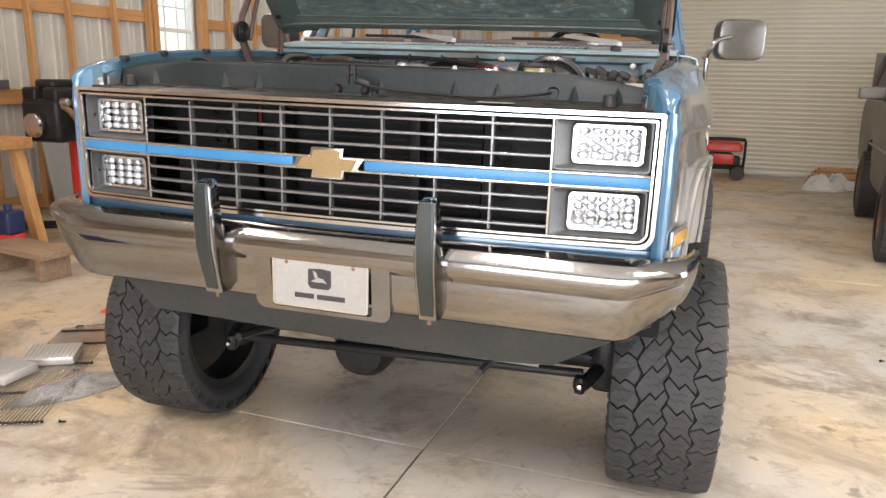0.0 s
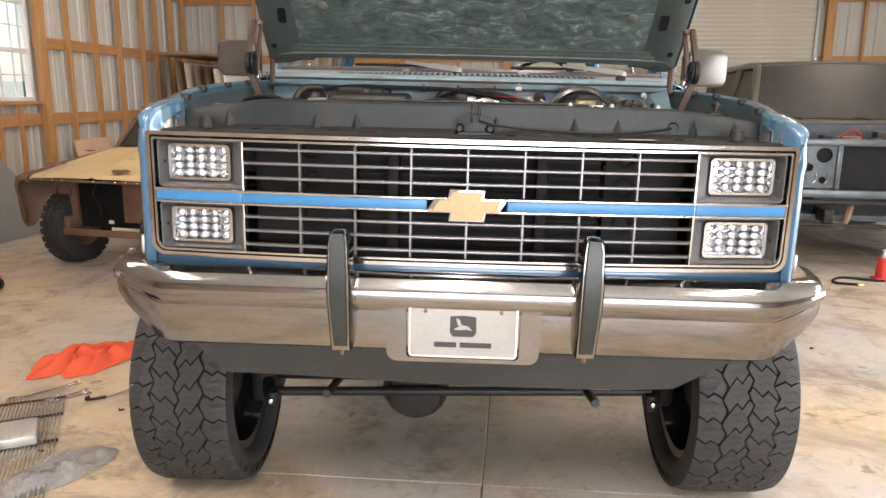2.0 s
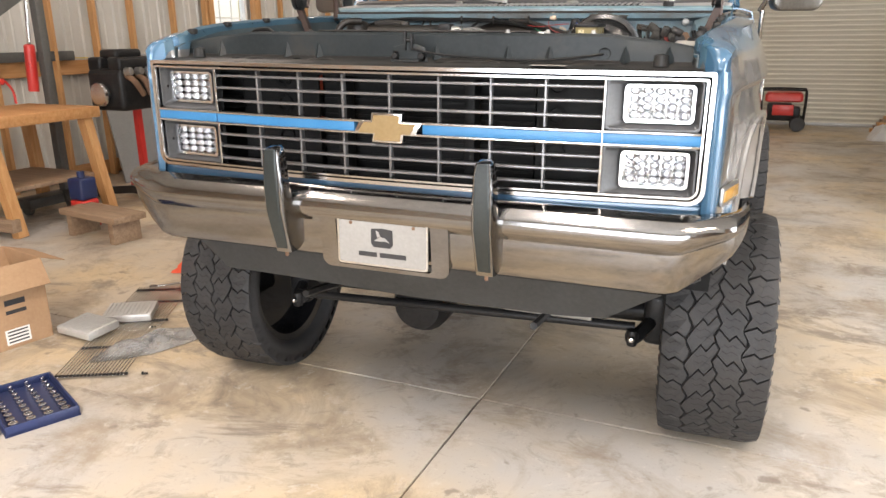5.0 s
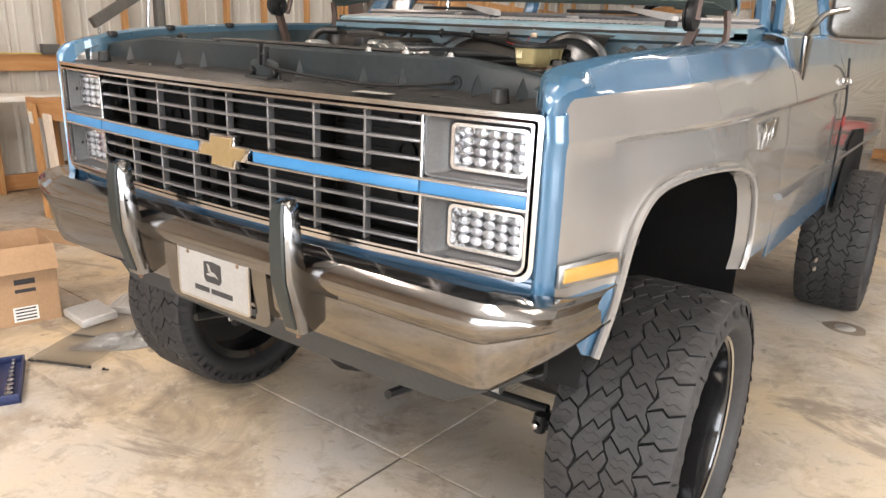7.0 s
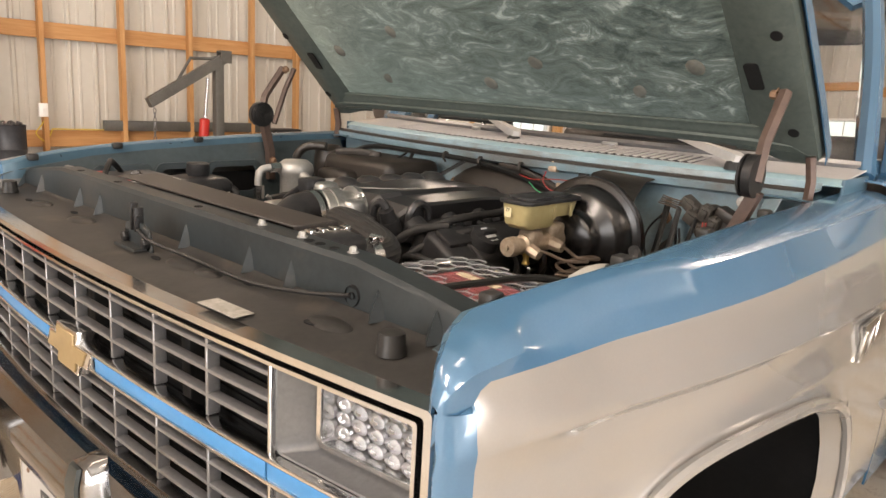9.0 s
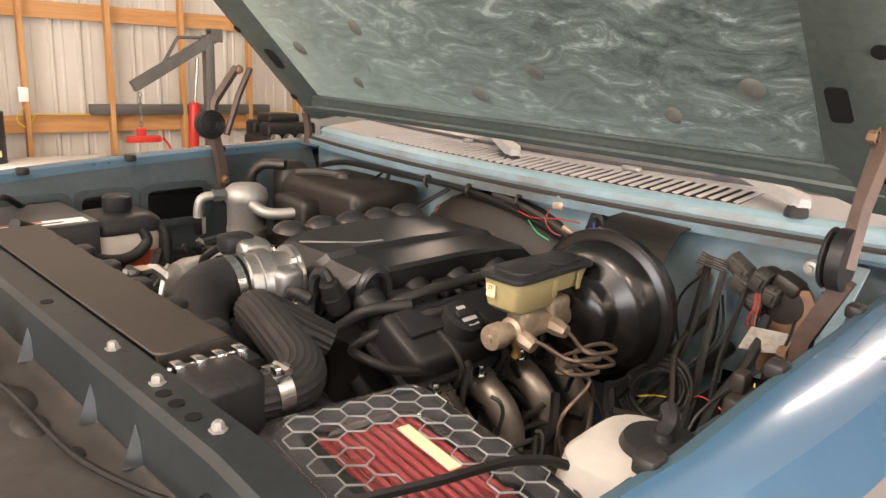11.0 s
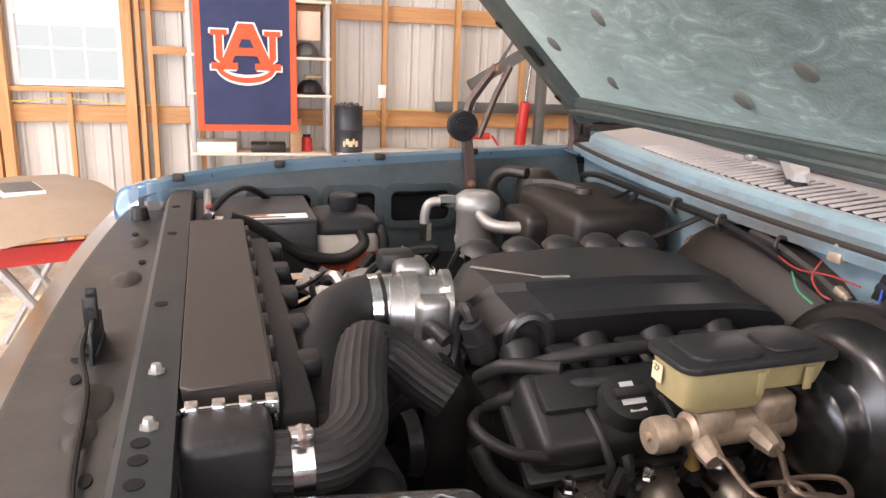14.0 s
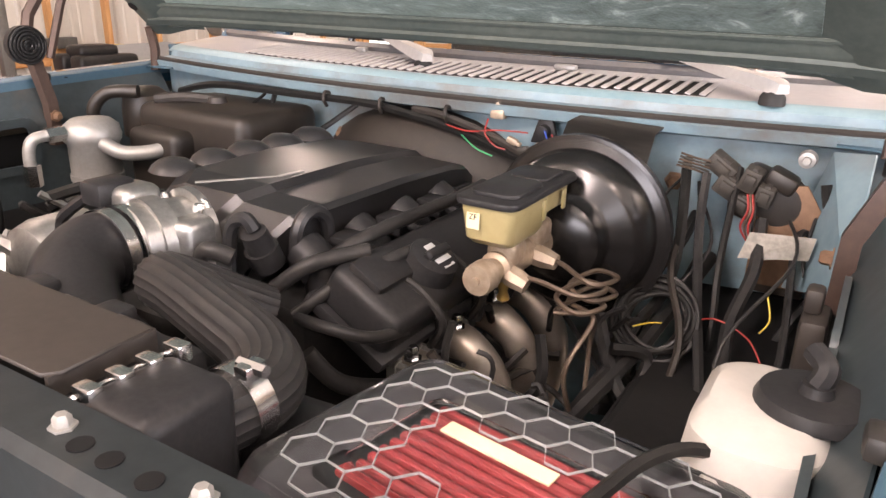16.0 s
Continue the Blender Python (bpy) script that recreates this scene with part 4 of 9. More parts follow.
flank(1.568, 2.78, "door", truck, 1.60, "grey door with blue top and sill")
flank(2.80, 5.15, "bed_side", truck, 1.585, "grey bed side with blue top and sill")
cab = part("cab", thick(sheet([[(x * 0.94, y, 1.60) for x, y in ((-1, 1.62), (-1, 2.93), (1, 2.93), (1, 1.62))], [(x * 0.925, y, 1.64) for x, y in ((-1, 1.60), (-1, 2.93), (1, 2.93), (1, 1.60))]], True), 0.01), "blue", truck, "blue cab with glass all round")
roof = []
for y, z, w in ((1.98, 2.135, 0.70), (2.02, 2.165, 0.74), (2.2, 2.19, 0.76), (2.7, 2.19, 0.76), (2.88, 2.16, 0.74)):
    roof.append([(-w - 0.03, y, z - 0.05), (-w + 0.04, y, z), (0, y, z + 0.012), (w - 0.04, y, z), (w + 0.03, y, z - 0.05)])
part("roof", thick(sheet(roof), 0.02), "blue", cab)
for s in (1, -1):
    part("pillar", tube([(s * 0.93, 1.60, 1.60), (s * 0.86, 1.80, 1.88), (s * 0.775, 1.99, 2.12)], 0.028, 8), "blue", cab, "blue windshield pillar")
    part("rear_pillar", tube([(s * 0.93, 2.90, 1.60), (s * 0.77, 2.87, 2.13)], 0.05, 8, curve=False), "blue", cab)
    part("door_frame", tube([(s * 0.955, 1.74, 1.60), (s * 0.90, 1.93, 1.88), (s * 0.815, 2.06, 2.09), (s * 0.80, 2.45, 2.11), (s * 0.80, 2.84, 2.09), (s * 0.95, 2.86, 1.60)], 0.02, 6, steps=4), "blue", cab, "blue door window frame")
    p = part("side_glass", sheet([[(s * 0.95, 1.76, 1.605), (s * 0.95, 2.86, 1.605)], [(s * 0.81, 2.05, 2.10), (s * 0.81, 2.84, 2.10)]]), "glass", cab)
    p.visible_shadow = False
    # vent window surround
    part("vent_window", tube([(s * 0.948, 1.80, 1.62), (s * 0.905, 1.95, 1.86), (s * 0.86, 2.06, 1.99), (s * 0.86, 2.08, 1.95), (s * 0.94, 2.08, 1.63)], 0.012, 6, closed=True, steps=4), "chrome", cab, "chrome vent window frame")
wind = []
for k in range(9):
    x = -0.9 + 1.8 * k / 8
    b = 0.10 * (x / 0.9) ** 2
    wind.append([(x, 1.50 + b, 1.625), (x * 0.84, 1.95 + b * 0.5, 2.13)])
ws = part("windshield", sheet(wind), "glass", cab, "clear curved windshield")
ws.visible_shadow = False
part("windshield_seal", tube([(x, 1.495 + 0.10 * (x / 0.9) ** 2, 1.628) for x in [-0.92 + 1.84 * k / 10 for k in range(11)]], 0.014, 6, steps=2), "bar", cab, "bright windshield molding")
part("dashboard", thick(sheet([[(-0.85, 1.62, 1.60), (0.85, 1.62, 1.60)], [(-0.85, 1.85, 1.62), (0.85, 1.85, 1.62)], [(-0.85, 1.95, 1.52), (0.85, 1.95, 1.52)], [(-0.85, 1.97, 1.1), (0.85, 1.97, 1.1)]]), 0.01), "bay_black", cab, "dark dashboard")
part("bench_seat", merge(span(-0.8, 0.8, 2.55, 2.75, 1.15, 1.75, 0.06, 3), span(-0.8, 0.8, 2.15, 2.7, 1.0, 1.2, 0.05, 3)), "dust_steel", cab)
part("rear_wall", span(-0.88, 0.88, 2.90, 2.92, 1.0, 1.72), "blue", cab)
part("cab_floor", span(-0.93, 0.93, 1.55, 2.93, 0.80, 0.84), "well_black", cab)
part("steering_wheel", merge(tube([(0.42 + 0.19 * math.cos(a), 2.12 - 0.09 * math.sin(a), 1.60 + 0.165 * math.sin(a)) for a in [2 * math.pi * k / 16 for k in range(16)]], 0.014, 8, closed=True, steps=2),
                             tube([(0.42, 2.12, 1.6), (0.42, 1.95, 1.5)], 0.03, 8, curve=False)), "bay_black", cab)
bed = part("bed", merge(span(-0.95, 0.95, 2.98, 5.14, 0.95, 0.98), span(-0.95, 0.95, 2.97, 2.99, 0.95, 1.54), span(-0.95, 0.95, 5.13, 5.17, 0.72, 1.56)), "silver", truck, "grey cargo bed")
for s in (1, -1):
    part("bed_well", thick(sheet([[(s * 0.955, y, z) for y, z in ((3.15, 0.62), (3.2, 0.98), (3.4, 1.08), (4.0, 1.06), (4.2, 0.9), (4.22, 0.6))], [(s * 0.6, y, z) for y, z in ((3.15, 0.62), (3.2, 0.98), (3.4, 1.08), (4.0, 1.06), (4.2, 0.9), (4.22, 0.6))]]), 0.004), "well_black", bed)
    part("frame_rail", span(s * 0.40, s * 0.47, 0.16, 5.0, 0.66, 0.80, 0.01), "axle", bed)
# No arch is cut: a black sheet on the flank stands for its shade.
for s in (1, -1):
    part("arch_shade", prism([(3.22, 0.60), (3.24, 0.82), (3.33, 0.98), (3.5, 1.03), (3.95, 1.0), (4.12, 0.85), (4.15, 0.58)], 0.006, Matrix(((0, 0, s, s * 1.094), (1, 0, 0, 0), (0, 1, 0, 0.06), (0, 0, 0, 1)))), "well_black", bed, "black sheet for the shaded rear wheel opening")

# ---- grille and lamps ----
def bow_y(x):
    """The whole grille stands a little further forward in the middle."""
    return -0.056 * max(0.0, 1 - (x / 0.92) ** 2)


def bow(bm):
    for k in range(-5, 6):
        bmesh.ops.bisect_plane(bm, geom=bm.verts[:] + bm.edges[:] + bm.faces[:], plane_co=(0.165 * k, 0, 0), plane_no=(1, 0, 0))
    for v in bm.verts:
        v.co.y += bow_y(v.co.x)
    return bm


def gpart(name, bm, material, parent, label=""):
    return part(name, bow(bm), material, parent, label)


RX, RZ0, RZ1 = 0.915, 1.056, 1.414
RC, RH = (RZ0 + RZ1) / 2, RZ1 - RZ0


def frame_line(inset, top, low):
    """Outline of the grille opening: nearly square above, rounded below."""
    pts = []
    for sx, sz, a0, r in ((1, 1, 0, top), (-1, 1, 90, top), (-1, -1, 180, low), (1, -1, 270, low)):
        for i in range(7):
            a = radians(a0 + 15 * i)
            pts.append((sx * (RX - inset - r) + r * math.cos(a), RC + sz * (RH / 2 - inset - r) + r * math.sin(a)))
    return pts


grille = gpart("grille", merge(frame_ring(frame_line(0, 0.009, 0.040), frame_line(0.011, 0.007, 0.033), 0.034, pose(0, 0.03, 0, 90)),
                              frame_ring(frame_line(0.017, 0.006, 0.030), frame_line(0.023, 0.005, 0.024), 0.038, pose(0, 0.03, 0, 90))), "chrome", truck, "wide chrome-framed grille with thin bars")
GX = 0.634
MID = 1.234
gpart("shroud", merge(span(-GX, GX, 0.075, 0.085, RZ0 + 0.01, RZ0 + 0.03), span(-GX, GX, 0.05, 0.08, RZ1 - 0.035, RZ1 - 0.02)), "well_black", grille)
for z in (1.370, 1.331, 1.290, 1.178, 1.138, 1.098):
    gpart("bar", merge(span(-GX, GX, 0.004, 0.024, z - 0.0038, z + 0.0038, 0.0025, 2)), "bar", grille)
for k in range(-3, 4):
    x = 0.157 * k
    for z0, z1 in ((MID + 0.022, RZ1 - 0.026), (RZ0 + 0.024, MID - 0.022)):
        gpart("divider", span(x - 0.0035, x + 0.0035, 0.004, 0.026, z0, z1, 0.0015, 1), "bar", grille)
gpart("mid_rail", merge(span(-RX + 0.02, RX - 0.02, -0.012, 0.02, MID + 0.014, MID + 0.021, 0.002), span(-RX + 0.02, RX - 0.02, -0.012, 0.02, MID - 0.021, MID - 0.014, 0.002)), "chrome", grille, "chrome-edged centre rail")
for a, b in ((-RX + 0.024, -GX - 0.002), (-GX + 0.002, -0.112), (0.112, GX - 0.002), (GX + 0.002, RX - 0.024)):
    gpart("stripe", span(a, b, -0.009, 0.02, MID - 0.014, MID + 0.014, 0.002), "stripe", grille, "bright blue painted stripe")


def bowtie(k):
    w, h, a, b = 0.104 * k, 0.041 * k, 0.046 * k, 0.0175 * k
    sl = 0.022
    return [(-w, -b), (-w + sl, b), (-a - 0.004, b), (-a + 0.001, h), (a + 0.001, h), (a - 0.004, b), (w, b), (w - sl, -b), (a + 0.004, -b), (a - 0.001, -h), (-a - 0.001, -h), (-a + 0.004, -b)]


em = gpart("emblem", prism([(x, y) for x, y in bowtie(1.08)], 0.046, pose(0, 0.030, MID, 90), 0.002), "chrome", truck, "gold cross-shaped emblem with chrome edge")
gpart("emblem_face", prism([(x, y) for x, y in bowtie(0.93)], 0.006, pose(0, -0.0135, MID, 90), 0.001, 1), "gold", em, "gold emblem face")

LED_ROWS, LED_COLS = 4, 5
led_cell = mesh_ob("led_cell", lathe([(0.0165, -0.004), (0.0155, -0.012), (0.010, -0.020), (0.006, -0.022), (0, -0.0225)], 10), "reflector", 60)
led_cell_mesh = led_cell.data
bpy.data.objects.remove(led_cell)
dome = mesh_ob("led_dome", lathe([(0, 0.004), (0.006, 0.002), (0.009, -0.004), (0.010, -0.012)], 10), "lens", 60)
dome_mesh = dome.data
bpy.data.objects.remove(dome)
for s in (1, -1):
    bx = s * (GX + RX - 0.026) / 2
    lx = s * 0.774
    bw = RX - 0.026 - GX - 0.004
    for zc, hh in ((1.325, 0.126), (1.1425, 0.126)):
        inner = rounded(0.188, 0.106, 0.012, 5, lx - bx, 0)
        bz = gpart("headlight_bezel", merge(frame_ring(rounded(bw, hh + 0.012, 0.012, 5), rounded(bw - 0.008, hh + 0.004, 0.012, 5), -0.010, pose(bx, 0.006, zc, 90)),
                                           moved(sheet([[(x, -y, z) for x, z in rounded(bw - 0.008, hh + 0.004, 0.012, 5)] for y in (-0.006,)] + [[(x, 0.036, z) for x, z in rounded(0.204, 0.118, 0.012, 5, lx - bx, 0)], [(x, 0.050, z) for x, z in inner], [(x, 0.085, z) for x, z in inner]], True), pose(bx, 0, zc))), "bezel", truck, "dark grey recessed headlight bezel")
        hl = gpart("headlight", merge(frame_ring(rounded(0.186, 0.104, 0.014, 5), rounded(0.170, 0.089, 0.010, 5), 0.040, pose(lx, 0.078, zc, 90)), box(lx, 0.086, zc, 0.180, 0.02, 0.100, 0.004)), "bright", bz, "rectangular clear LED headlamp")
        for r in range(LED_ROWS):
            for c in range(LED_COLS):
                for nm, me in (("led_cell", led_cell_mesh), ("led_dome", dome_mesh)):
                    o = new(nm, me)
                    o.parent = bz
                    o.matrix_basis = pose(lx + (c - 2) * 0.0334, 0.054 + bow_y(lx), zc + (r - 1.5) * 0.0218, 90) @ Matrix.Diagonal((0.98, 0.66, 0.8, 1))
        lens = gpart("lens", box(lx, 0.0425, zc, 0.170, 0.003, 0.088, 0.001, 1), "lens", bz, "clear lamp lens")
        lens.visible_shadow = False
        gpart("adjuster", lathe([(0, 0.006), (0.006, 0.006), (0.006, 0)], 8, pose(lx + s * 0.106, 0.034, zc, 90)), "well_black", bz)
    gpart("bezel_divider", span(s * (GX - 0.004), s * (GX + 0.003), -0.004, 0.03, RZ0 + 0.02, RZ1 - 0.02, 0.002), "chrome", grille)
# behind the grille: condenser, supports, dark air gap; its shade is in the near-black
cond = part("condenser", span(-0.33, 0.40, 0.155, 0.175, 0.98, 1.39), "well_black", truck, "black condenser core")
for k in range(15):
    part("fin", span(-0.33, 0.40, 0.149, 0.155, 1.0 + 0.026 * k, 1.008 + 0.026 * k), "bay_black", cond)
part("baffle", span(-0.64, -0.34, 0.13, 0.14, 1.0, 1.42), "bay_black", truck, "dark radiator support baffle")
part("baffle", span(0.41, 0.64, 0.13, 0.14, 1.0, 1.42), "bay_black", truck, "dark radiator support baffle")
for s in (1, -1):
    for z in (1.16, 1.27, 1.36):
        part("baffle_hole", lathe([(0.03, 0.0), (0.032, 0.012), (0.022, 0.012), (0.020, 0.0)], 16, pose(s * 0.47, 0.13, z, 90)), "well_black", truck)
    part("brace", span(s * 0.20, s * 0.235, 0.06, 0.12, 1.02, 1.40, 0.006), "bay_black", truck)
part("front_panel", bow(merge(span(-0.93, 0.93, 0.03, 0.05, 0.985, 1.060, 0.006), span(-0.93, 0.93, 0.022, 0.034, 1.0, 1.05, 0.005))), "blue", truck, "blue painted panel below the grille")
# Added near-black sheet for the dark gap behind the bumper.
part("lower_shade_sheet", span(-0.92, 0.92, 0.08, 0.10, 0.80, 1.04), "bay_black", truck)

# ---- bumper ----
BUMP = [(-0.02, 1.030), (-0.075, 1.040), (-0.108, 1.028), (-0.126, 1.004), (-0.130, 0.985), (-0.126, 0.962), (-0.116, 0.948), (-0.110, 0.940), (-0.110, 0.93), (-0.104, 0.86), (-0.092, 0.826), (-0.075, 0.816), (-0.04, 0.815)]


def bumper_row(x):
    a = abs(x)
    back = 0.0 if a < 0.80 else 0.07 * ((a - 0.80) / 0.23) ** 2 + (0.10 * ((a - 0.99) / 0.04) ** 2 if a > 0.99 else 0)
    row = []
    for y, z in BUMP:
        zz = z
        if a > 0.86:
            cut = (a - 0.86) / 0.175
            lo = 0.815 + 0.145 * min(1.0, cut)
            zz = lo + (z - 0.815) * (1.04 - lo) / (1.04 - 0.815)
        row.append((x, min(y + back, 0.20), zz))
    return row


bxs = [-1.035, -1.03, -1.02, -1.0, -0.98, -0.95, -0.91, -0.87, -0.84, -0.80, -0.7, -0.5, -0.3, -0.2, 0, 0.2, 0.3, 0.5, 0.7, 0.80, 0.84, 0.87, 0.91, 0.95, 0.98, 1.0, 1.02, 1.03, 1.035]
bumper = part("front_bumper", thick(sheet([bumper_row(x) for x in bxs]), -0.004), "bumper", truck, "worn chrome front bumper with scratches", 30)
for s in (1, -1):
    part("bumper_bolt", lathe([(0, 0.011), (0.008, 0.010), (0.015, 0.005), (0.017, 0)], 16, pose(s * 0.855, -0.117, 0.984, 90)), "chrome", bumper)
# plate pocket
part("plate_pocket", merge(frame_ring(rounded(0.43, 0.20, 0.03, 5, 0, 0.892), rounded(0.318, 0.165, 0.012, 5, 0, 0.887), 0.014, pose(0, -0.105, 0.892, 95) @ pose(0, -0.892, 0))), "bumper", bumper, "raised chrome plate surround")
plate = part("license_plate", prism(rounded(0.304, 0.152, 0.012), 0.003, pose(0, -0.121, 0.888, 90), 0.0008, 1), "plate", truck, "white front plate with a black shield mark")
part("plate_rim", frame_ring(rounded(0.304, 0.152, 0.012), rounded(0.292, 0.140, 0.008), 0.002, pose(0, -0.124, 0.888, 90)), "bright", plate)
part("mark", prism([(-0.036, 0.034), (0, 0.038), (0.036, 0.034), (0.037, -0.012), (0.028, -0.024), (-0.028, -0.024), (-0.037, -0.012)], 0.002, pose(0, -0.124, 0.898, 90), 0.0006, 1), "ink", plate, "black shield mark")
part("mark_shape", merge(prism([(-0.026, -0.008), (-0.005, 0.004), (0.012, 0.002), (0.026, -0.012), (0.010, -0.008), (-0.008, -0.010)], 0.001, pose(0, -0.1265, 0.904, 90)),
                         prism([(-0.014, 0.002), (-0.004, 0.004), (-0.010, 0.020), (-0.020, 0.024)], 0.001, pose(0, -0.1264, 0.904, 90))), "plate", plate)
part("lettering_bar", merge(*[prism([(x, 0), (x + w, 0), (x + w, h), (x, h)], 0.0012, pose(0, -0.124, 0.842, 90)) for x, w, h in ((-0.080, 0.062, 0.015), (-0.008, 0.088, 0.015))]), "ink", plate, "black lettering shown as plain bars")
for x in (-0.105, 0.105):
    part("screw", bolt((x, -0.123, 0.946), 0.006, 0.003, pose(0, 0, 0, 90)), "rust", plate)
for s in (1, -1):
    # bumper guards: chrome rim with a black rubber face
    gx = s * 0.338
    gl = [(1.176, -0.165), (1.168, -0.182), (1.14, -0.190), (1.05, -0.192), (0.98, -0.190), (0.90, -0.168), (0.832, -0.150)]
    hw = [0.014, 0.024, 0.030, 0.034, 0.034, 0.031, 0.030]
    deep = [0.022, 0.036, 0.042, 0.050, 0.062, 0.062, 0.055]
    body = [[(gx - w, y + d, z), (gx - w, y + 0.012, z), (gx - w * 0.8, y, z), (gx + w * 0.8, y, z), (gx + w, y + 0.012, z), (gx + w, y + d, z)] for (z, y), w, d in zip(gl, hw, deep)]
    gd = part("bumper_guard", sheet(body, True, True), "bumper", truck, "chrome bumper guard with black rubber face")
    strip = [[(gx - w * 0.70, y - 0.001, z), (gx - w * 0.60, y - 0.007, z), (gx + w * 0.60, y - 0.007, z), (gx + w * 0.70, y - 0.001, z)] for (z, y), w in zip(gl[1:], hw[1:])]
    strip[-1] = [(x, y, z + 0.014) for x, y, z in strip[-1]]
    part("rubber_face", sheet(strip, True, True), "strip_black", gd, "black ribbed rubber face")
    part("guard_stud", lathe([(0, 0.02), (0.006, 0.02), (0.006, 0)], 8, pose(gx, -0.13, 0.833, 180, 0, 0)), "rust", gd)
# dark cross panel below the bumper
part("lower_valance", thick(sheet([[(-0.93, 0.06, 0.83), (-0.86, 0.075, 0.78), (-0.74, 0.09, 0.66), (-0.50, 0.10, 0.652), (0, 0.11, 0.632), (0.50, 0.10, 0.64), (0.66, 0.09, 0.655), (0.80, 0.075, 0.745), (0.93, 0.06, 0.83)],
                                   [(x, 0.02, 0.84) for x in (-0.93, -0.86, -0.74, -0.5, 0, 0.5, 0.66, 0.80, 0.93)]]), 0.005), "valance", truck, "dark grey steel panel under the bumper")

# ---- wheels, axle ----
TR, TW, RIM_R = 0.432, 0.362, 0.312


def tyre_profile():
    h = TW / 2
    return [(RIM_R, -h + 0.045), (RIM_R + 0.012, -h + 0.022), (RIM_R + 0.03, -h + 0.006), (RIM_R + 0.055, -h), (TR - 0.05, -h + 0.006), (TR - 0.022, -h + 0.022), (TR - 0.014, -h + 0.05),
            (TR - 0.013, 0), (TR - 0.014, h - 0.05), (TR - 0.022, h - 0.022), (TR - 0.05, h - 0.006), (RIM_R + 0.055, h), (RIM_R + 0.03, h - 0.006), (RIM_R + 0.012, h - 0.022), (RIM_R, h - 0.045)]


def tread_blocks():
    """Long shoulder blocks and two crooked rows of interlocking blocks between them."""
    bm = bmesh.new()
    n = 31
    h = TW / 2
    step = 2 * math.pi / n

    def ring(x, a, r):
        e = max(0.0, abs(x) - (h - 0.05)) / 0.05
        rr = r - 0.016 * e * e
        return bm.verts.new((rr * math.cos(a), rr * math.sin(a), x))

    def lug(poly, r0, r1):
        cx, ca = sum(p[0] for p in poly) / len(poly), sum(p[1] for p in poly) / len(poly)
        lo = [ring(cx + (x - cx) * 0.965, ca + (a - ca) * 0.965, r0) for x, a in poly]
        mid = [ring(cx + (x - cx) * 0.935, ca + (a - ca) * 0.93, r1 - 0.002) for x, a in poly]
        hi = [ring(cx + (x - cx) * 0.905, ca + (a - ca) * 0.90, r1) for x, a in poly]
        bm.faces.new(hi)
        k = len(poly)
        for low, up in ((lo, mid), (mid, hi)):
            for i in range(k):
                bm.faces.new((low[i], low[(i + 1) % k], up[(i + 1) % k], up[i]))

    def edge(k, q):
        """Crooked line between two rows of blocks."""
        base = (-h + 0.004, -0.088, 0.0, 0.088, h - 0.004)[k]
        return base if k in (0, 4) else base + 0.026 * (abs((q + 0.3 * k) % 1.0 * 2 - 1) - 0.5)

    for i in range(n):
        for k in range(4):
            off = (0.0, 0.42, 0.92, 0.5)[k]
            skew = (0.24, -0.62, 0.62, -0.24)[k]
            jog = (0.09, -0.12, 0.12, -0.09)[k]
            q0 = i + off
            left = [(edge(k, q0 + f - skew * 0.5), (q0 + f - skew * 0.5) * step) for f in (0.0, 0.25, 0.5, 0.75, 1.0)]
            right = [(edge(k + 1, q0 + f + skew * 0.5), (q0 + f + skew * 0.5) * step) for f in (1.0, 0.75, 0.5, 0.25, 0.0)]
            xm = (left[0][0] + right[0][0]) / 2
            cut1 = [(xm - 0.010, (q0 + 1 + jog) * step), (xm + 0.010, (q0 + 1 - jog) * step)]
            cut0 = [(xm + 0.010, (q0 - jog) * step), (xm - 0.010, (q0 + jog) * step)]
            lug(left + cut1 + right + cut0, TR - 0.014, TR)
        for s in (1, -1):
            a0 = (i + (0.0 if s < 0 else 0.5)) * step
            for d0, d1, r1 in ((0.10, 0.52, 0.062), (0.60, 0.92, 0.046)):
                vs_ = [(r * math.cos(a0 + da * step), r * math.sin(a0 + da * step), s * (z + 0.004)) for r, z, da in ((TR - 0.016, h - 0.012, d0), (TR - 0.016, h - 0.012, d1), (TR - r1, h - 0.001, d1 - 0.05), (TR - r1, h - 0.001, d0 + 0.05))]
                bm.faces.new([bm.verts.new(v) for v in (vs_ if s > 0 else vs_[::-1])])
    return bm


def sipe_cuts():
    """Thin dark strips laid on the blocks for the shade in their cuts."""
    bm = bmesh.new()
    rng = random.Random(6)
    h = TW / 2
    step = 2 * math.pi / 31
    for i in range(31):
        for x0, x1, off in ((-h + 0.02, -0.112, 0.36), (-h + 0.02, -0.112, 0.70), (-0.070, -0.022, 0.70), (-0.066, -0.018, 1.02), (0.022, 0.070, 0.20), (0.018, 0.066, 0.52), (0.112, h - 0.02, 0.86), (0.112, h - 0.02, 1.20)):
            a = (i + off + rng.uniform(-0.04, 0.04)) * step
            pts = [(x0 + (x1 - x0) * f, a + 0.05 * step * (1 if j % 2 else -1)) for j, f in enumerate((0, 0.3, 0.6, 1.0))]
            for (xa, aa), (xb, ab) in zip(pts, pts[1:]):
                vs_ = []
                for x, ang, d in ((xa, aa, -0.0022), (xb, ab, -0.0022), (xb, ab, 0.0022), (xa, aa, 0.0022)):
                    e = max(0.0, abs(x) - (h - 0.05)) / 0.05
                    r = TR + 0.0006 - 0.016 * e * e
                    vs_.append(bm.verts.new((r * math.cos(ang + d), r * math.sin(ang + d), x)))
                bm.faces.new(vs_)
    return bm


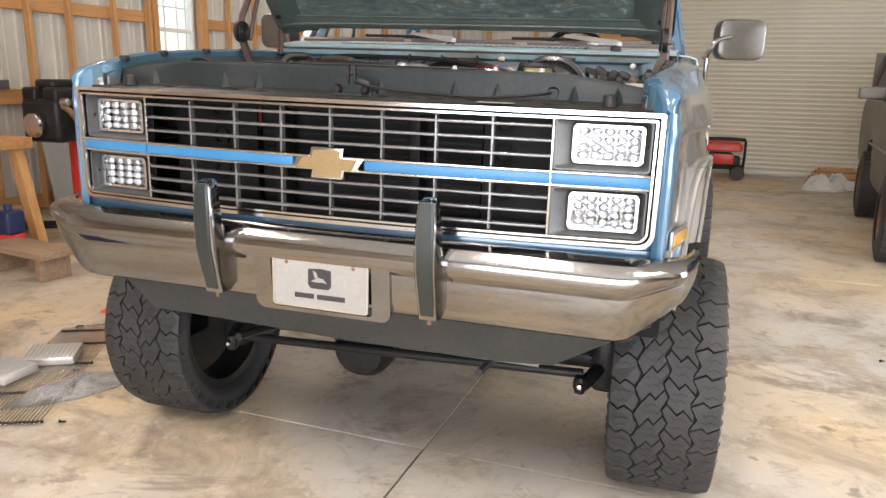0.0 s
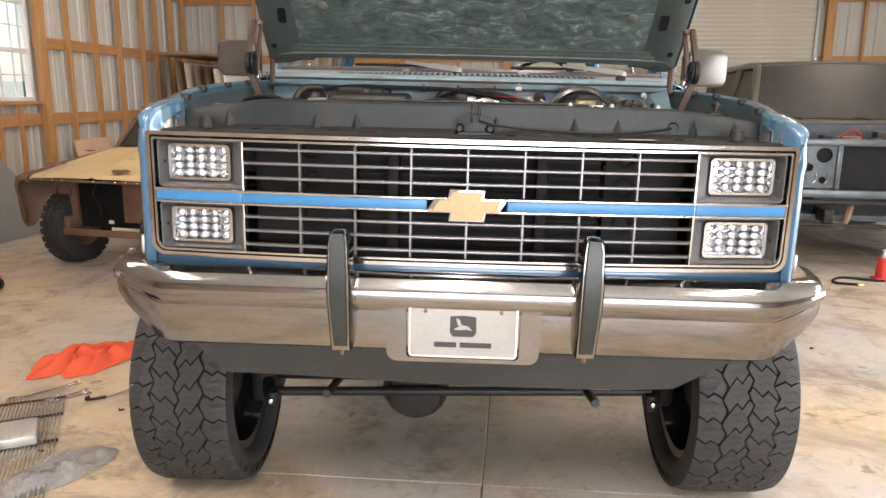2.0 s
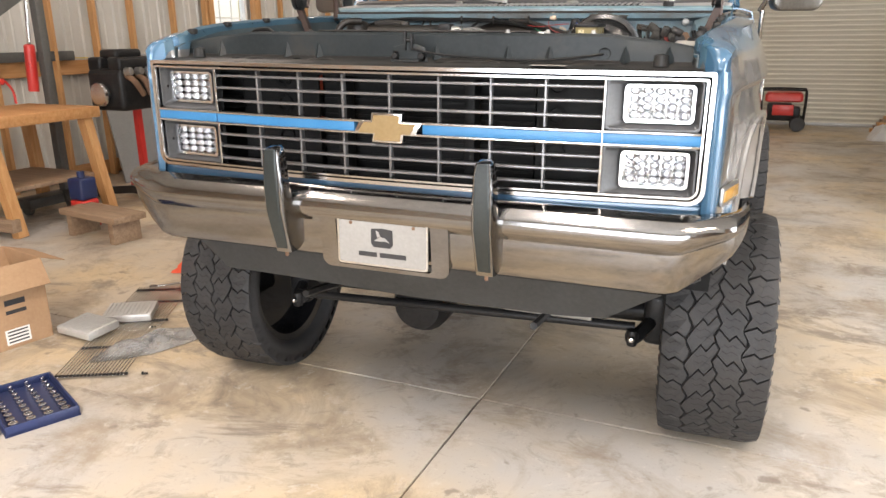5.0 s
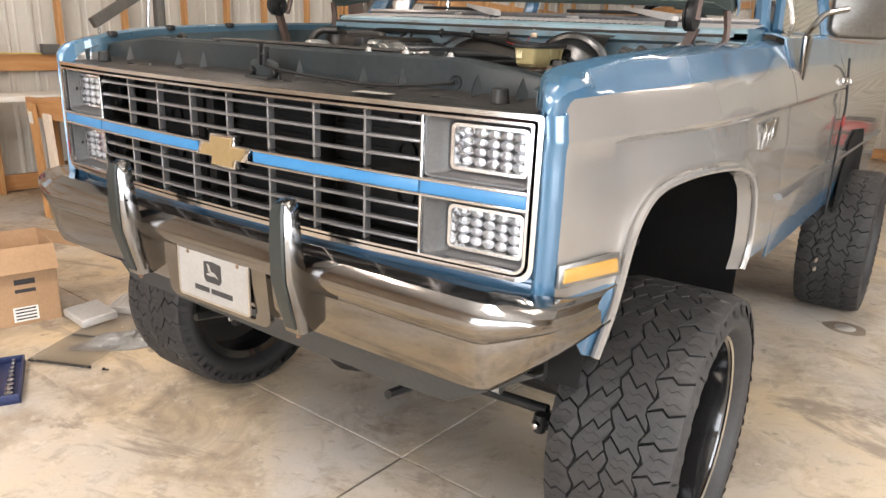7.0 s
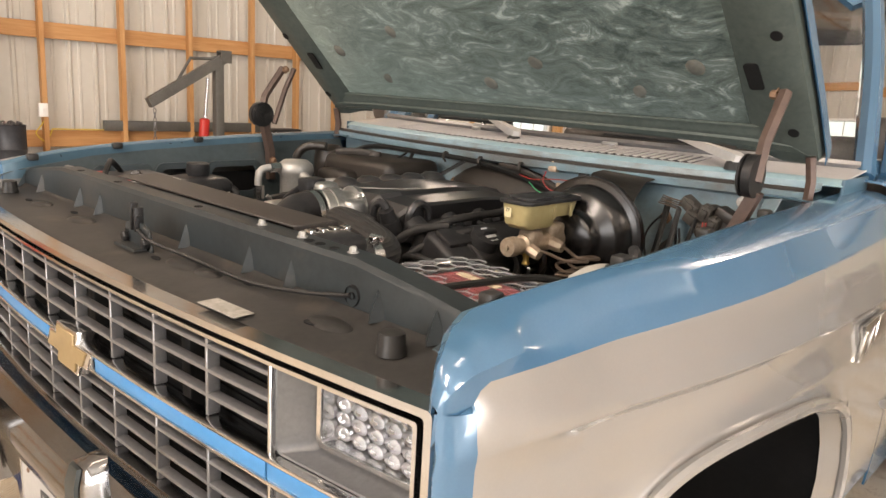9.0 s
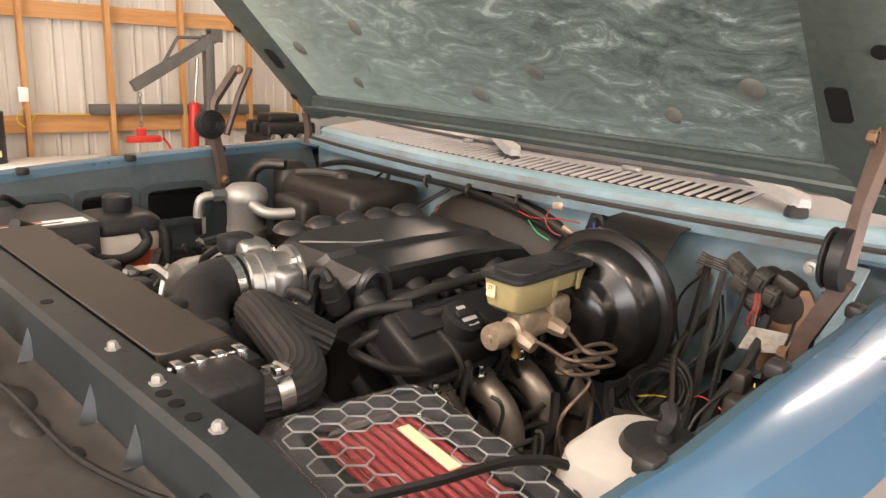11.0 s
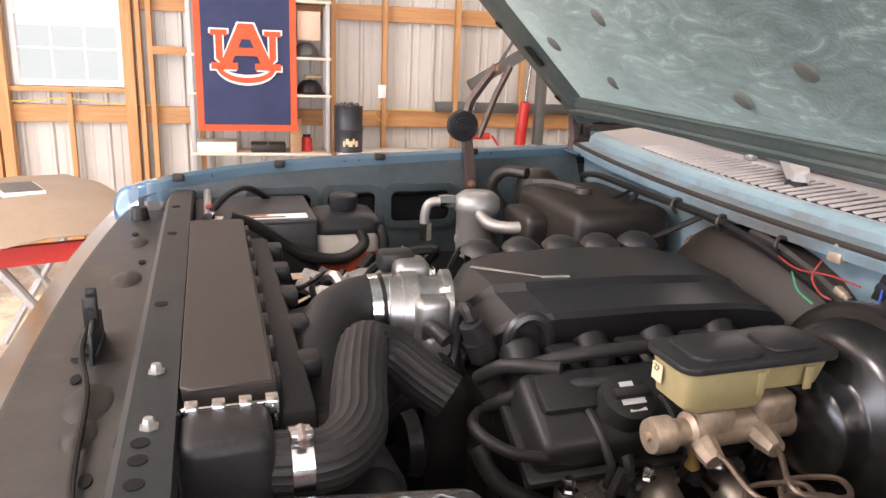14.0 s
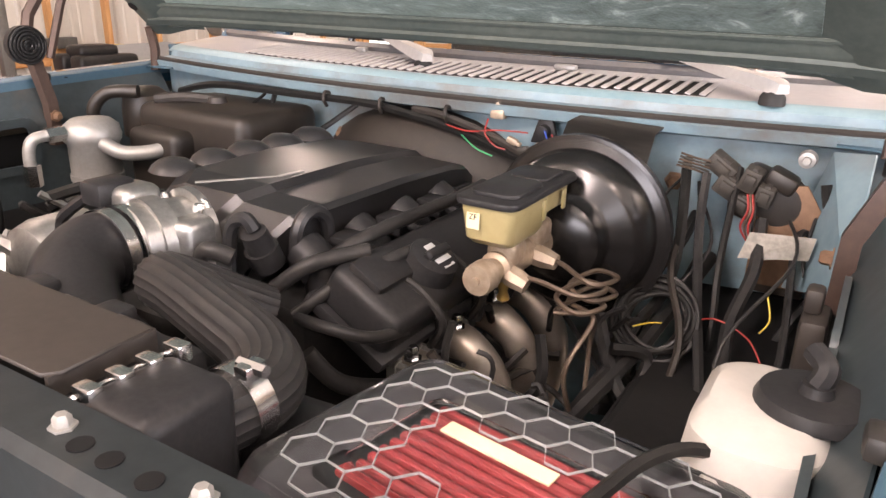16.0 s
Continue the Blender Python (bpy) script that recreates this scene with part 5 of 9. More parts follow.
sipe_ob = mesh_ob("sipe_cuts", sipe_cuts(), "groove_shade", 10)
sipe_mesh = sipe_ob.data
bpy.data.objects.remove(sipe_ob)
TREAD = tread_blocks()
tread_mesh = bpy.data.meshes.new("tread")
bmesh.ops.recalc_face_normals(TREAD, faces=TREAD.faces)
TREAD.to_mesh(tread_mesh)
TREAD.free()
tread_mesh.materials.append(M["rubber"])


def wheel(x, y, s):
    w = part("wheel", lathe([(RIM_R - 0.004, 0.118), (RIM_R + 0.008, 0.135), (RIM_R - 0.006, 0.138), (RIM_R - 0.018, 0.128), (RIM_R - 0.03, 0.05), (RIM_R - 0.034, -0.03), (0.12, -0.045), (0.07, -0.03), (0.06, -0.01), (0, -0.008),
                             (0, -0.06), (0.1, -0.075), (RIM_R - 0.04, -0.06), (RIM_R - 0.03, -0.13), (RIM_R + 0.008, -0.14), (RIM_R - 0.004, -0.118)], 48), "rim_black", truck, "gloss black deep-dish wheel with off-road tyre")
    w.matrix_basis = pose(x, y, slab_z(x, y) + TR - 0.004, 0, -1.03, 0) @ (AX if s > 0 else pose(0, 0, 0, 0, -90, 0))
    part("tyre", lathe(tyre_profile(), 72), "rubber", w, "chunky all-terrain tyre")
    # Dark band under the blocks carries the shade between them.
    part("tread_base", lathe([(TR - 0.0125, -0.135), (TR - 0.0115, -0.10), (TR - 0.0115, 0.10), (TR - 0.0125, 0.135)], 72), "groove_shade", w, "darker band for the shade in the tread grooves")
    t = new("tread", tread_mesh)
    t.parent = w
    tagged(t, "blocky all-terrain tread", kind="stuff")
    t = new("sipe_cuts", sipe_mesh)
    t.parent = w
    tagged(t, "dark strips for the shade in thin tread cuts", kind="stuff")
    part("rim_lip", lathe([(RIM_R + 0.002, 0.136), (RIM_R - 0.004, 0.142), (RIM_R - 0.012, 0.138)], 48), "chrome", w, "polished rim lip")
    for k in range(8):
        a = 2 * math.pi * k / 8
        part("lug_nut", lathe([(0, 0.03), (0.008, 0.028), (0.011, 0.0)], 6, pose(0.083 * math.cos(a), 0.083 * math.sin(a), -0.03)), "bright", w)
    return w


FY, RY = 0.737, 3.70
AXLE = pose(0, 0, -0.028, 0, -1.17, 0)
for s in (1, -1):
    wheel(s * 1.004, FY, s)
    wheel(s * 1.12, RY, s)
ax = part("front_axle", moved(merge(tube([(-0.82, FY + 0.03, 0.44), (0.82, FY + 0.03, 0.44)], 0.042, 12, curve=False),
                              lathe([(0, -0.10), (0.06, -0.095), (0.115, -0.06), (0.13, 0), (0.13, 0.10), (0.1, 0.16), (0, 0.17)], 20, pose(-0.17, FY - 0.0, 0.42, 90, 0, 0))), AXLE), "axle", truck, "black front axle with round differential")
part("diff_cover", merge(lathe([(0, 0.06), (0.06, 0.05), (0.105, 0.02), (0.125, 0), (0.125, -0.012)], 20, pose(-0.17, FY - 0.10, 0.42, 90, 0, 0)), *[bolt((-0.17 + 0.116 * math.cos(a), FY - 0.1, 0.42 + 0.116 * math.sin(a)), 0.008, 0.007, pose(0, 0, 0, 90)) for a in [2 * math.pi * k / 10 for k in range(10)]]), "axle", ax, "bolted cover")
part("tie_rod", tube([(-0.735, FY - 0.19, 0.392), (0.72, FY - 0.19, 0.446)], 0.018, 10, curve=False), "axle", truck, "black steering tie rod")
part("drag_link", tube([(-0.55, FY - 0.16, 0.50), (0.45, FY - 0.12, 0.52)], 0.016, 10, curve=False), "axle", truck)
for s in (1, -1):
    kz = 0.02 * s - 0.024
    kn = part("knuckle", merge(span(s * 0.74, s * 0.84, FY - 0.10, FY + 0.1, 0.34, 0.56, 0.03, 3), tube([(s * 0.78, FY - 0.05, 0.44), (s * 0.73, FY - 0.2, 0.42), (s * 0.70, FY - 0.23, 0.42)], 0.026, 8)), "axle", truck, "black steering knuckle")
    kn.location.z = kz
    part("joint", lathe([(0, 0.035), (0.02, 0.03), (0.026, 0), (0.018, -0.03), (0, -0.032)], 12, pose(s * 0.715, FY - 0.225, 0.42)), "axle", kn)
    part("grease_fitting", lathe([(0, 0.016), (0.009, 0.012), (0.012, 0)], 8, pose(s * 0.715, FY - 0.252, 0.425, 90)), "bright", kn)
    part("leaf_spring", merge(*[tube([(s * 0.43, FY - 0.62 + 0.09 * k, 0.58 - 0.016 * k), (s * 0.43, FY, 0.50 - 0.013 * k), (s * 0.43, FY + 0.62 - 0.09 * k, 0.58 - 0.016 * k)], 0.014, 6) for k in range(4)]), "axle", truck, "black leaf spring")
    part("shock", merge(lathe([(0, 0), (0.022, 0), (0.022, 0.22), (0.03, 0.22), (0.03, 0.42), (0, 0.42)], 14, pose(s * 0.58, FY + 0.12, 0.44, 8, s * 14, 0))), "bar", truck, "grey shock absorber")
part("steering_stabilizer", merge(lathe([(0, 0), (0.024, 0), (0.024, 0.34), (0, 0.34)], 14, pose(0.22, FY - 0.2, 0.475, 0, 90, 0)), tube([(-0.1, FY - 0.2, 0.475), (0.22, FY - 0.2, 0.475)], 0.008, 8, curve=False)), "tube_grey", truck, "pale steering damper")
part("rear_axle", merge(tube([(-0.85, RY, 0.448), (0.85, RY, 0.448)], 0.045, 10, curve=False), lathe([(0, -0.16), (0.09, -0.12), (0.15, 0), (0.09, 0.12), (0, 0.16)], 16, pose(0, RY, 0.45, 90))), "axle", truck)
part("oil_pan", span(-0.18, 0.18, 0.75, 1.25, 0.78, 1.0, 0.04), "axle", truck)
part("transmission", lathe([(0, 0), (0.2, 0), (0.18, 0.3), (0.12, 0.7), (0.1, 1.1), (0, 1.1)], 16, pose(0, 1.25, 0.93, -90, 0, 0)), "axle", truck)

# ---- engine bay ----
# radiator support: shelf behind the grille, upright face with gussets, top flange
SUPPORT_X = (-0.88, -0.75, -0.6, -0.45, -0.3, -0.15, 0, 0.15, 0.3, 0.45, 0.6, 0.75, 0.88)
sup = part("radiator_support", merge(thick(sheet([[(x, y, z - (0.16 * max(0.0, abs(x) - 0.64) if z > 1.45 else 0)) for y, z in ((0.1375, 1.432), (0.142, 1.498), (0.150, 1.506), (0.196, 1.506), (0.200, 1.490))] for x in SUPPORT_X]), 0.003)), "bay_face", truck, "dusty grey radiator support with pressed gussets")
part("support_shelf", thick(sheet([[(x, 0.026 + bow_y(x), 1.412), (x, 0.040 + bow_y(x), 1.419), (x, 0.125, 1.422), (x, 0.1375, 1.4315)] for x in SUPPORT_X]), 0.003), "bay_grey", sup, "grimy dark shelf behind the grille")
for x in (-0.72, -0.457, -0.336, 0.08, 0.312, 0.44, 0.66, 0.78):
    part("gusset", sheet([[(x - 0.020, 0.1405, 1.430), (x, 0.120, 1.424), (x + 0.020, 0.1405, 1.430)], [(x, 0.1385, 1.474), (x, 0.1380, 1.4742), (x, 0.1385, 1.4744)]], True), "bay_face", sup, smooth=10)
for x in (0.30, 0.424, 0.56):
    part("flange_bolt", bolt((x, 0.172, 1.508), 0.0065, 0.006), "can_silver", sup)
# Holes in the top flange: black discs in place of shade.
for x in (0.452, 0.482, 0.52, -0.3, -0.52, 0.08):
    part("flange_hole_shade", lathe([(0, 0.0006), (0.009, 0.0006), (0.009, -0.001)], 14, pose(x, 0.166, 1.5065)), "well_black", sup)
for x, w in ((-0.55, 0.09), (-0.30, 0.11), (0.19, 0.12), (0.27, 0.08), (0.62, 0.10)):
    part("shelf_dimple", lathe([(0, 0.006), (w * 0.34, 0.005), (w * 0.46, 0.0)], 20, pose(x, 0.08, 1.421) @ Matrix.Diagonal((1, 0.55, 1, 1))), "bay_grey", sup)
# Shelf slots are black ovals, their shade given by colour.
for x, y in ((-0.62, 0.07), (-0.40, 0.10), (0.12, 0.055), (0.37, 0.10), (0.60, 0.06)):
    part("shelf_slot_shade", lathe([(0, 0.0008), (0.014, 0.0008), (0.014, -0.001)], 14, pose(x, y, 1.4225) @ Matrix.Diagonal((1, 0.5, 1, 1))), "well_black", sup)
part("label", prism([(-0.05, -0.018), (0.05, -0.018), (0.05, 0.018), (-0.05, 0.018)], 0.001, pose(0.468, -0.002, 1.4225, 0, 0, 2)), "label_dirty", sup, "scuffed grey service label")
latch = part("hood_latch", merge(prism([(-0.062, -0.005), (0.062, -0.005), (0.052, 0.04), (0.02, 0.05), (-0.02, 0.05), (-0.052, 0.04)], 0.006, pose(0.017, 0.072, 1.424, 90), 0.002), span(-0.03, 0.06, 0.04, 0.075, 1.422, 1.428)), "bay_face", truck, "grey hood latch on the support")
part("hook", merge(span(0.003, 0.010, 0.058, 0.074, 1.455, 1.512, 0.003), span(0.024, 0.031, 0.056, 0.076, 1.455, 1.505, 0.003), tube([(0.0, 0.066, 1.485), (0.035, 0.066, 1.485)], 0.005, 8, curve=False)), "axle", latch)
for x in (-0.028, 0.06):
    part("bolt", bolt((x, 0.066, 1.438), 0.011, 0.008, pose(0, 0, 0, 90)), "axle", latch)
part("latch_cable", tube([(0.03, 0.062, 1.46), (0.09, 0.06, 1.448), (0.2, 0.08, 1.437), (0.38, 0.09, 1.430), (0.50, 0.11, 1.437), (0.58, 0.13, 1.447), (0.601, 0.15, 1.450)], 0.004, 6), "wire_black", truck, "black latch cable")
part("grommet", lathe([(0.016, 0.004), (0.018, 0), (0.006, 0), (0.006, 0.004)], 14, pose(0.601, 0.1395, 1.450, 90)), "well_black", truck)
for s in (1, -1):
    part("support_side", merge(thick(sheet([[(s * 0.86, 0.035, 1.416), (s * 0.905, 0.035, 1.416)], [(s * 0.86, 0.20, 1.418), (s * 0.90, 0.20, 1.420)]]), 0.003), lathe([(0, 0.034), (0.018, 0.030), (0.022, 0)], 12, pose(s * 0.765, 0.07, 1.422))), "bay_grey", truck)
# radiator, cover, fan
rad = part("radiator", span(-0.37, 0.385, 0.205, 0.285, 0.92, 1.49, 0.008), "bay_black", truck, "black radiator core")
part("top_cover", merge(prism([(-0.37, 0.198), (0.355, 0.198), (0.365, 0.21), (0.36, 0.295), (-0.36, 0.297), (-0.37, 0.29)], 0.004, pose(0, 0, 1.508), 0.001, 1), span(-0.37, 0.36, 0.294, 0.298, 1.47, 1.51), span(0.357, 0.362, 0.2, 0.296, 1.47, 1.51)), "dust_steel", rad, "dusty flat radiator top cover")
for k in range(9):
    part("cover_notch", span(-0.34 + 0.08 * k, -0.30 + 0.08 * k, 0.298, 0.306, 1.482, 1.506, 0.002), "black_plastic", rad)
tank = part("radiator_tank", merge(box(0.428, 0.243, 1.43, 0.082, 0.092, 0.15, 0.016, 3), span(0.385, 0.475, 0.192, 0.294, 1.395, 1.402, 0.002)), "black_plastic", truck, "black plastic radiator end tank")
part("crimp_bar", span(0.384, 0.390, 0.198, 0.290, 1.492, 1.502, 0.002), "bright", tank, "bright crimped rim")
for k in range(4):
    part("crimp_tab", span(0.384, 0.405, 0.203 + 0.027 * k, 0.217 + 0.027 * k, 1.494, 1.510, 0.002), "bright", tank)
for y, dy in ((0.196, 0.008), (0.293, -0.007)):
    part("crimp_end", tube([(0.387, y, 1.46), (0.387, y, 1.492), (0.387, y + dy, 1.500)], 0.004, 6), "bright", tank)
part("fan_shroud", merge(span(-0.36, 0.37, 0.30, 0.345, 1.02, 1.475, 0.012), lathe([(0.22, 0.0), (0.23, 0.05), (0.21, 0.05)], 28, pose(-0.03, 0.345, 1.20, -90)), *[box(-0.30 + 0.13 * k, 0.352, 1.46, 0.04, 0.03, 0.03, 0.006) for k in range(5)]), "black_plastic", truck, "black fan shroud with wiring boxes")
part("shroud_label", span(-0.09, -0.06, 0.362, 0.380, 1.481, 1.4825), "cast", truck)
part("upper_hose", tube([(0.432, 0.288, 1.452), (0.436, 0.345, 1.452), (0.40, 0.380, 1.458), (0.338, 0.395, 1.468), (0.255, 0.415, 1.475), (0.195, 0.435, 1.468), (0.190, 0.475, 1.445), (0.225, 0.51, 1.42), (0.245, 0.54, 1.40)], 0.034, 44, steps=5, flute=0.055), "hose", truck, "thick black ribbed radiator hose")
part("hose_clamp", merge(lathe([(0.0335, -0.011), (0.0375, -0.011), (0.0375, 0.011), (0.0335, 0.011)], 24, pose(0.434, 0.315, 1.452, 90)), box(0.452, 0.315, 1.492, 0.016, 0.024, 0.012, 0.003), lathe([(0, 0.03), (0.006, 0.03), (0.006, 0)], 6, pose(0.44, 0.315, 1.494, 0, 90, 0))), "bright", truck, "bright worm-drive hose clamp")
# intake
part("intake_tube", tube([(0.035, 0.500, 1.458), (0.030, 0.455, 1.456), (0.055, 0.410, 1.440), (0.13, 0.375, 1.405), (0.25, 0.370, 1.375), (0.38, 0.385, 1.360), (0.52, 0.395, 1.36)], 0.052, 20, steps=6), "black_plastic", truck, "fat black intake tube")
part("intake_bellows", tube([(0.27, 0.372, 1.372), (0.33, 0.378, 1.365), (0.40, 0.386, 1.360)], 0.054, 20, ribs=0.09, steps=8), "hose", truck, "ribbed rubber bellows")
tb = part("throttle_body", merge(lathe([(0.050, 0.0), (0.055, 0.0), (0.055, 0.02), (0.060, 0.02), (0.060, 0.045), (0.052, 0.045), (0.050, 0.085), (0.062, 0.085), (0.062, 0.098), (0.04, 0.10)], 28, pose(0.045, 0.500, 1.458, -90, 0, -8)),
                                  box(-0.005, 0.548, 1.50, 0.06, 0.06, 0.05, 0.014, 3), box(0.098, 0.555, 1.452, 0.05, 0.055, 0.085, 0.012, 3), lathe([(0, 0.035), (0.017, 0.033), (0.02, 0)], 14, pose(0.12, 0.555, 1.43, 0, 90, 0))), "alu", truck, "cast aluminium throttle body")
part("band_clamp", merge(*[lathe([(0.0535, -0.008), (0.057, -0.008), (0.057, 0.008), (0.0535, 0.008)], 28, pose(0.037, y, 1.457, 90)) for y in (0.475, 0.498)]), "bright", tb, "bright band clamps")
for k in range(4):
    a = radians(45 + 90 * k)
    part("bolt", bolt((0.052 + 0.06 * math.cos(a), 0.584, 1.458 + 0.06 * math.sin(a)), 0.008, 0.01, pose(0, 0, 0, 90)), "bright", tb)
part("sensor_plug", merge(box(-0.03, 0.53, 1.515, 0.045, 0.06, 0.035, 0.008), tube([(-0.05, 0.52, 1.51), (-0.10, 0.50, 1.47), (-0.14, 0.52, 1.42)], 0.008, 6)), "black_plastic", truck)
# intake manifold cover
cov_rows = []
for y, zt, xl, xr in ((0.606, 1.400, -0.075, 0.130), (0.628, 1.452, -0.090, 0.150), (0.668, 1.494, -0.125, 0.182), (0.715, 1.503, -0.155, 0.204), (0.90, 1.503, -0.165, 0.208), (1.05, 1.495, -0.162, 0.208), (1.11, 1.484, -0.135, 0.207), (1.145, 1.462, -0.09, 0.200)):
    cov_rows.append([(xl - 0.004, y, 1.385), (xl, y, max(1.39, zt - 0.055)), (xl + 0.045, y, zt - 0.012), (xl + 0.085, y, zt), (xr - 0.115, y, zt), (xr - 0.100, y, zt - 0.009), (xr - 0.012, y, zt - 0.014), (xr, y, zt - 0.020), (xr - 0.006, y, max(1.388, zt - 0.075)), (xr - 0.030, y, 1.385)])
icov = part("engine_cover", sheet(cov_rows), "cover_plastic", truck, "matt black faceted engine cover", 9)
part("cover_skirt", span(-0.07, 0.125, 0.598, 0.612, 1.36, 1.405, 0.006), "cover_plastic", icov)
for k in range(4):
    part("side_rib", prism([(0, 0), (0.05, 0), (0.03, -0.05), (0.012, -0.05)], 0.012, Matrix(((0, 0, 1, 0.205), (1, 0, 0, 0.76 + 0.10 * k), (0, 1, 0, 1.44), (0, 0, 0, 1))), 0.002), "cover_plastic", icov)
part("recess_frame", tube([(0.196, 0.648, 1.40), (0.205, 0.645, 1.47), (0.207, 0.672, 1.492), (0.210, 0.70, 1.472), (0.210, 0.705, 1.40)], 0.010, 8), "cover_plastic", icov, "arched connector recess")
part("cover_line", merge(prism([(-0.01, 0.66), (-0.004, 0.655), (0.075, 0.76), (0.068, 0.76)], 0.0015, pose(0, 0, 1.502)), prism([(0.068, 0.752), (0.075, 0.752), (0.082, 0.80), (0.076, 0.80)], 0.0015, pose(0, 0, 1.5035))), "tube_grey", icov, "thin silver accent lines")
for k in range(5):
    part("runner_bump", lathe([(0, 0.022), (0.020, 0.019), (0.033, 0.008), (0.038, 0)], 14, pose(-0.128, 0.72 + 0.085 * k, 1.490) @ Matrix.Diagonal((1.3, 1.0, 1, 1))), "cover_plastic", icov)
for k in range(4):
    part("runner", tube([(0.20, 0.66 + 0.115 * k, 1.44), (0.235, 0.66 + 0.115 * k, 1.415), (0.245, 0.66 + 0.115 * k, 1.37)], 0.03, 10), "black_plastic", icov)
part("purge_valve", merge(lathe([(0, 0.06), (0.018, 0.058), (0.020, 0.03), (0.024, 0.03), (0.024, 0)], 16, pose(0.175, 0.618, 1.425, 25, 0, 0)), tube([(0.175, 0.595, 1.48), (0.165, 0.59, 1.495), (0.14, 0.59, 1.48), (0.135, 0.585, 1.43), (0.15, 0.57, 1.38)], 0.010, 8)), "black_plastic", truck, "black purge valve with hose")
for k in range(3):
    part("coil_pack", merge(box(0.235, 0.72 + 0.115 * k, 1.437, 0.05, 0.05, 0.03, 0.008), tube([(0.25, 0.72 + 0.115 * k, 1.44), (0.285, 0.725 + 0.115 * k, 1.43)], 0.008, 6, curve=False)), "black_plastic", truck)
# valve cover, facing up and outwards
vc_at = pose(0.322, 0.85, 1.388, 0, 30, 0)
vc = part("valve_cover", moved(merge(box(0, 0, 0, 0.125, 0.46, 0.07, 0.018, 3), box(0, 0, -0.035, 0.145, 0.48, 0.02, 0.006), box(-0.02, -0.17, 0.035, 0.06, 0.09, 0.02, 0.008)), vc_at), "black_plastic", truck, "black engine valve cover")
ocap = part("oil_cap", moved(merge(lathe([(0, 0.02), (0.024, 0.02), (0.036, 0.016), (0.038, 0.0), (0.040, -0.01)], 28), box(0, 0, 0.024, 0.015, 0.05, 0.012, 0.004)), vc_at @ pose(0.01, -0.10, 0.045)), "black_plastic", truck, "round black oil filler cap with grey print")
part("print_bar", moved(merge(box(0.012, 0, 0.0212, 0.008, 0.034, 0.0008), box(-0.012, 0, 0.0212, 0.012, 0.02, 0.0008), box(0.024, 0.002, 0.0195, 0.004, 0.024, 0.0008)), vc_at @ pose(0.01, -0.10, 0.045)), "ink_grey", ocap, "grey print shown as plain bars")
part("wire_loom", merge(tube([(0.22, 0.63, 1.41), (0.27, 0.70, 1.455), (0.28, 0.82, 1.462), (0.285, 0.95, 1.462), (0.26, 1.08, 1.45)], 0.010, 10, ribs=0.06), tube([(0.235, 0.60, 1.37), (0.29, 0.64, 1.42), (0.315, 0.69, 1.435), (0.33, 0.74, 1.44)], 0.009, 10), tube([(0.20, 0.60, 1.40), (0.25, 0.62, 1.44), (0.30, 0.68, 1.452)], 0.011, 10)), "hose", truck, "black ribbed wiring loom")
for pts, r in (([(0.17, 0.56, 1.42), (0.155, 0.52, 1.36), (0.10, 0.48, 1.28)], 0.016), ([(0.26, 0.58, 1.38), (0.335, 0.545, 1.402), (0.375, 0.58, 1.385), (0.37, 0.66, 1.36), (0.34, 0.72, 1.33)], 0.008),
               ([(0.28, 0.57, 1.34), (0.31, 0.60, 1.29), (0.33, 0.68, 1.25)], 0.013), ([(0.12, 0.58, 1.40), (0.12, 0.55, 1.43), (0.14, 0.545, 1.46), (0.17, 0.56, 1.45)], 0.012)):
    part("coolant_hose", tube(pts, r, 10), "hose", truck, "black rubber coolant hose")
part("block", merge(box(0.02, 0.86, 1.21, 0.46, 0.52, 0.34, 0.03), box(0.0, 0.57, 1.20, 0.34, 0.09, 0.30, 0.02)), "axle", truck, "black engine block and front cover")
part("pulley", merge(lathe([(0, 0.03), (0.02, 0.03), (0.02, 0.02), (0.075, 0.02), (0.08, 0), (0.075, -0.02), (0, -0.02)], 26, pose(0.0, 0.50, 1.27, 90)), lathe([(0, 0.02), (0.045, 0.02), (0.05, 0), (0, -0.02)], 20, pose(0.19, 0.51, 1.30, 90))), "axle", truck)
part("alternator", merge(lathe([(0, 0.07), (0.03, 0.07), (0.06, 0.055), (0.068, 0.03), (0.068, -0.04), (0.05, -0.06), (0, -0.062)], 22, pose(-0.16, 0.53, 1.39, 90))), "alu", truck, "finned aluminium alternator")
# headers, left bank
for k in range(4):
    y = 0.70 + 0.11 * k
    part("header_pipe", tube([(0.335, y, 1.285), (0.385, y, 1.275), (0.425, y + 0.01, 1.22), (0.42, y + 0.03, 1.12), (0.40, 0.98, 0.98)], 0.029, 12), "header", truck, "heat-tinted exhaust header pipe")
    part("header_flange", merge(box(0.345, y, 1.288, 0.018, 0.075, 0.05, 0.008), bolt((0.356, y - 0.03, 1.295), 0.008, 0.008, pose(0, 0, 0, 0, 90, 0)), bolt((0.356, y + 0.03, 1.295), 0.008, 0.008, pose(0, 0, 0, 0, 90, 0))), "alu", truck)
    part("plug_boot", tube([(0.345, y + 0.05, 1.37), (0.375, y + 0.05, 1.34), (0.372, y + 0.045, 1.30)], 0.011, 8), "hose", truck)
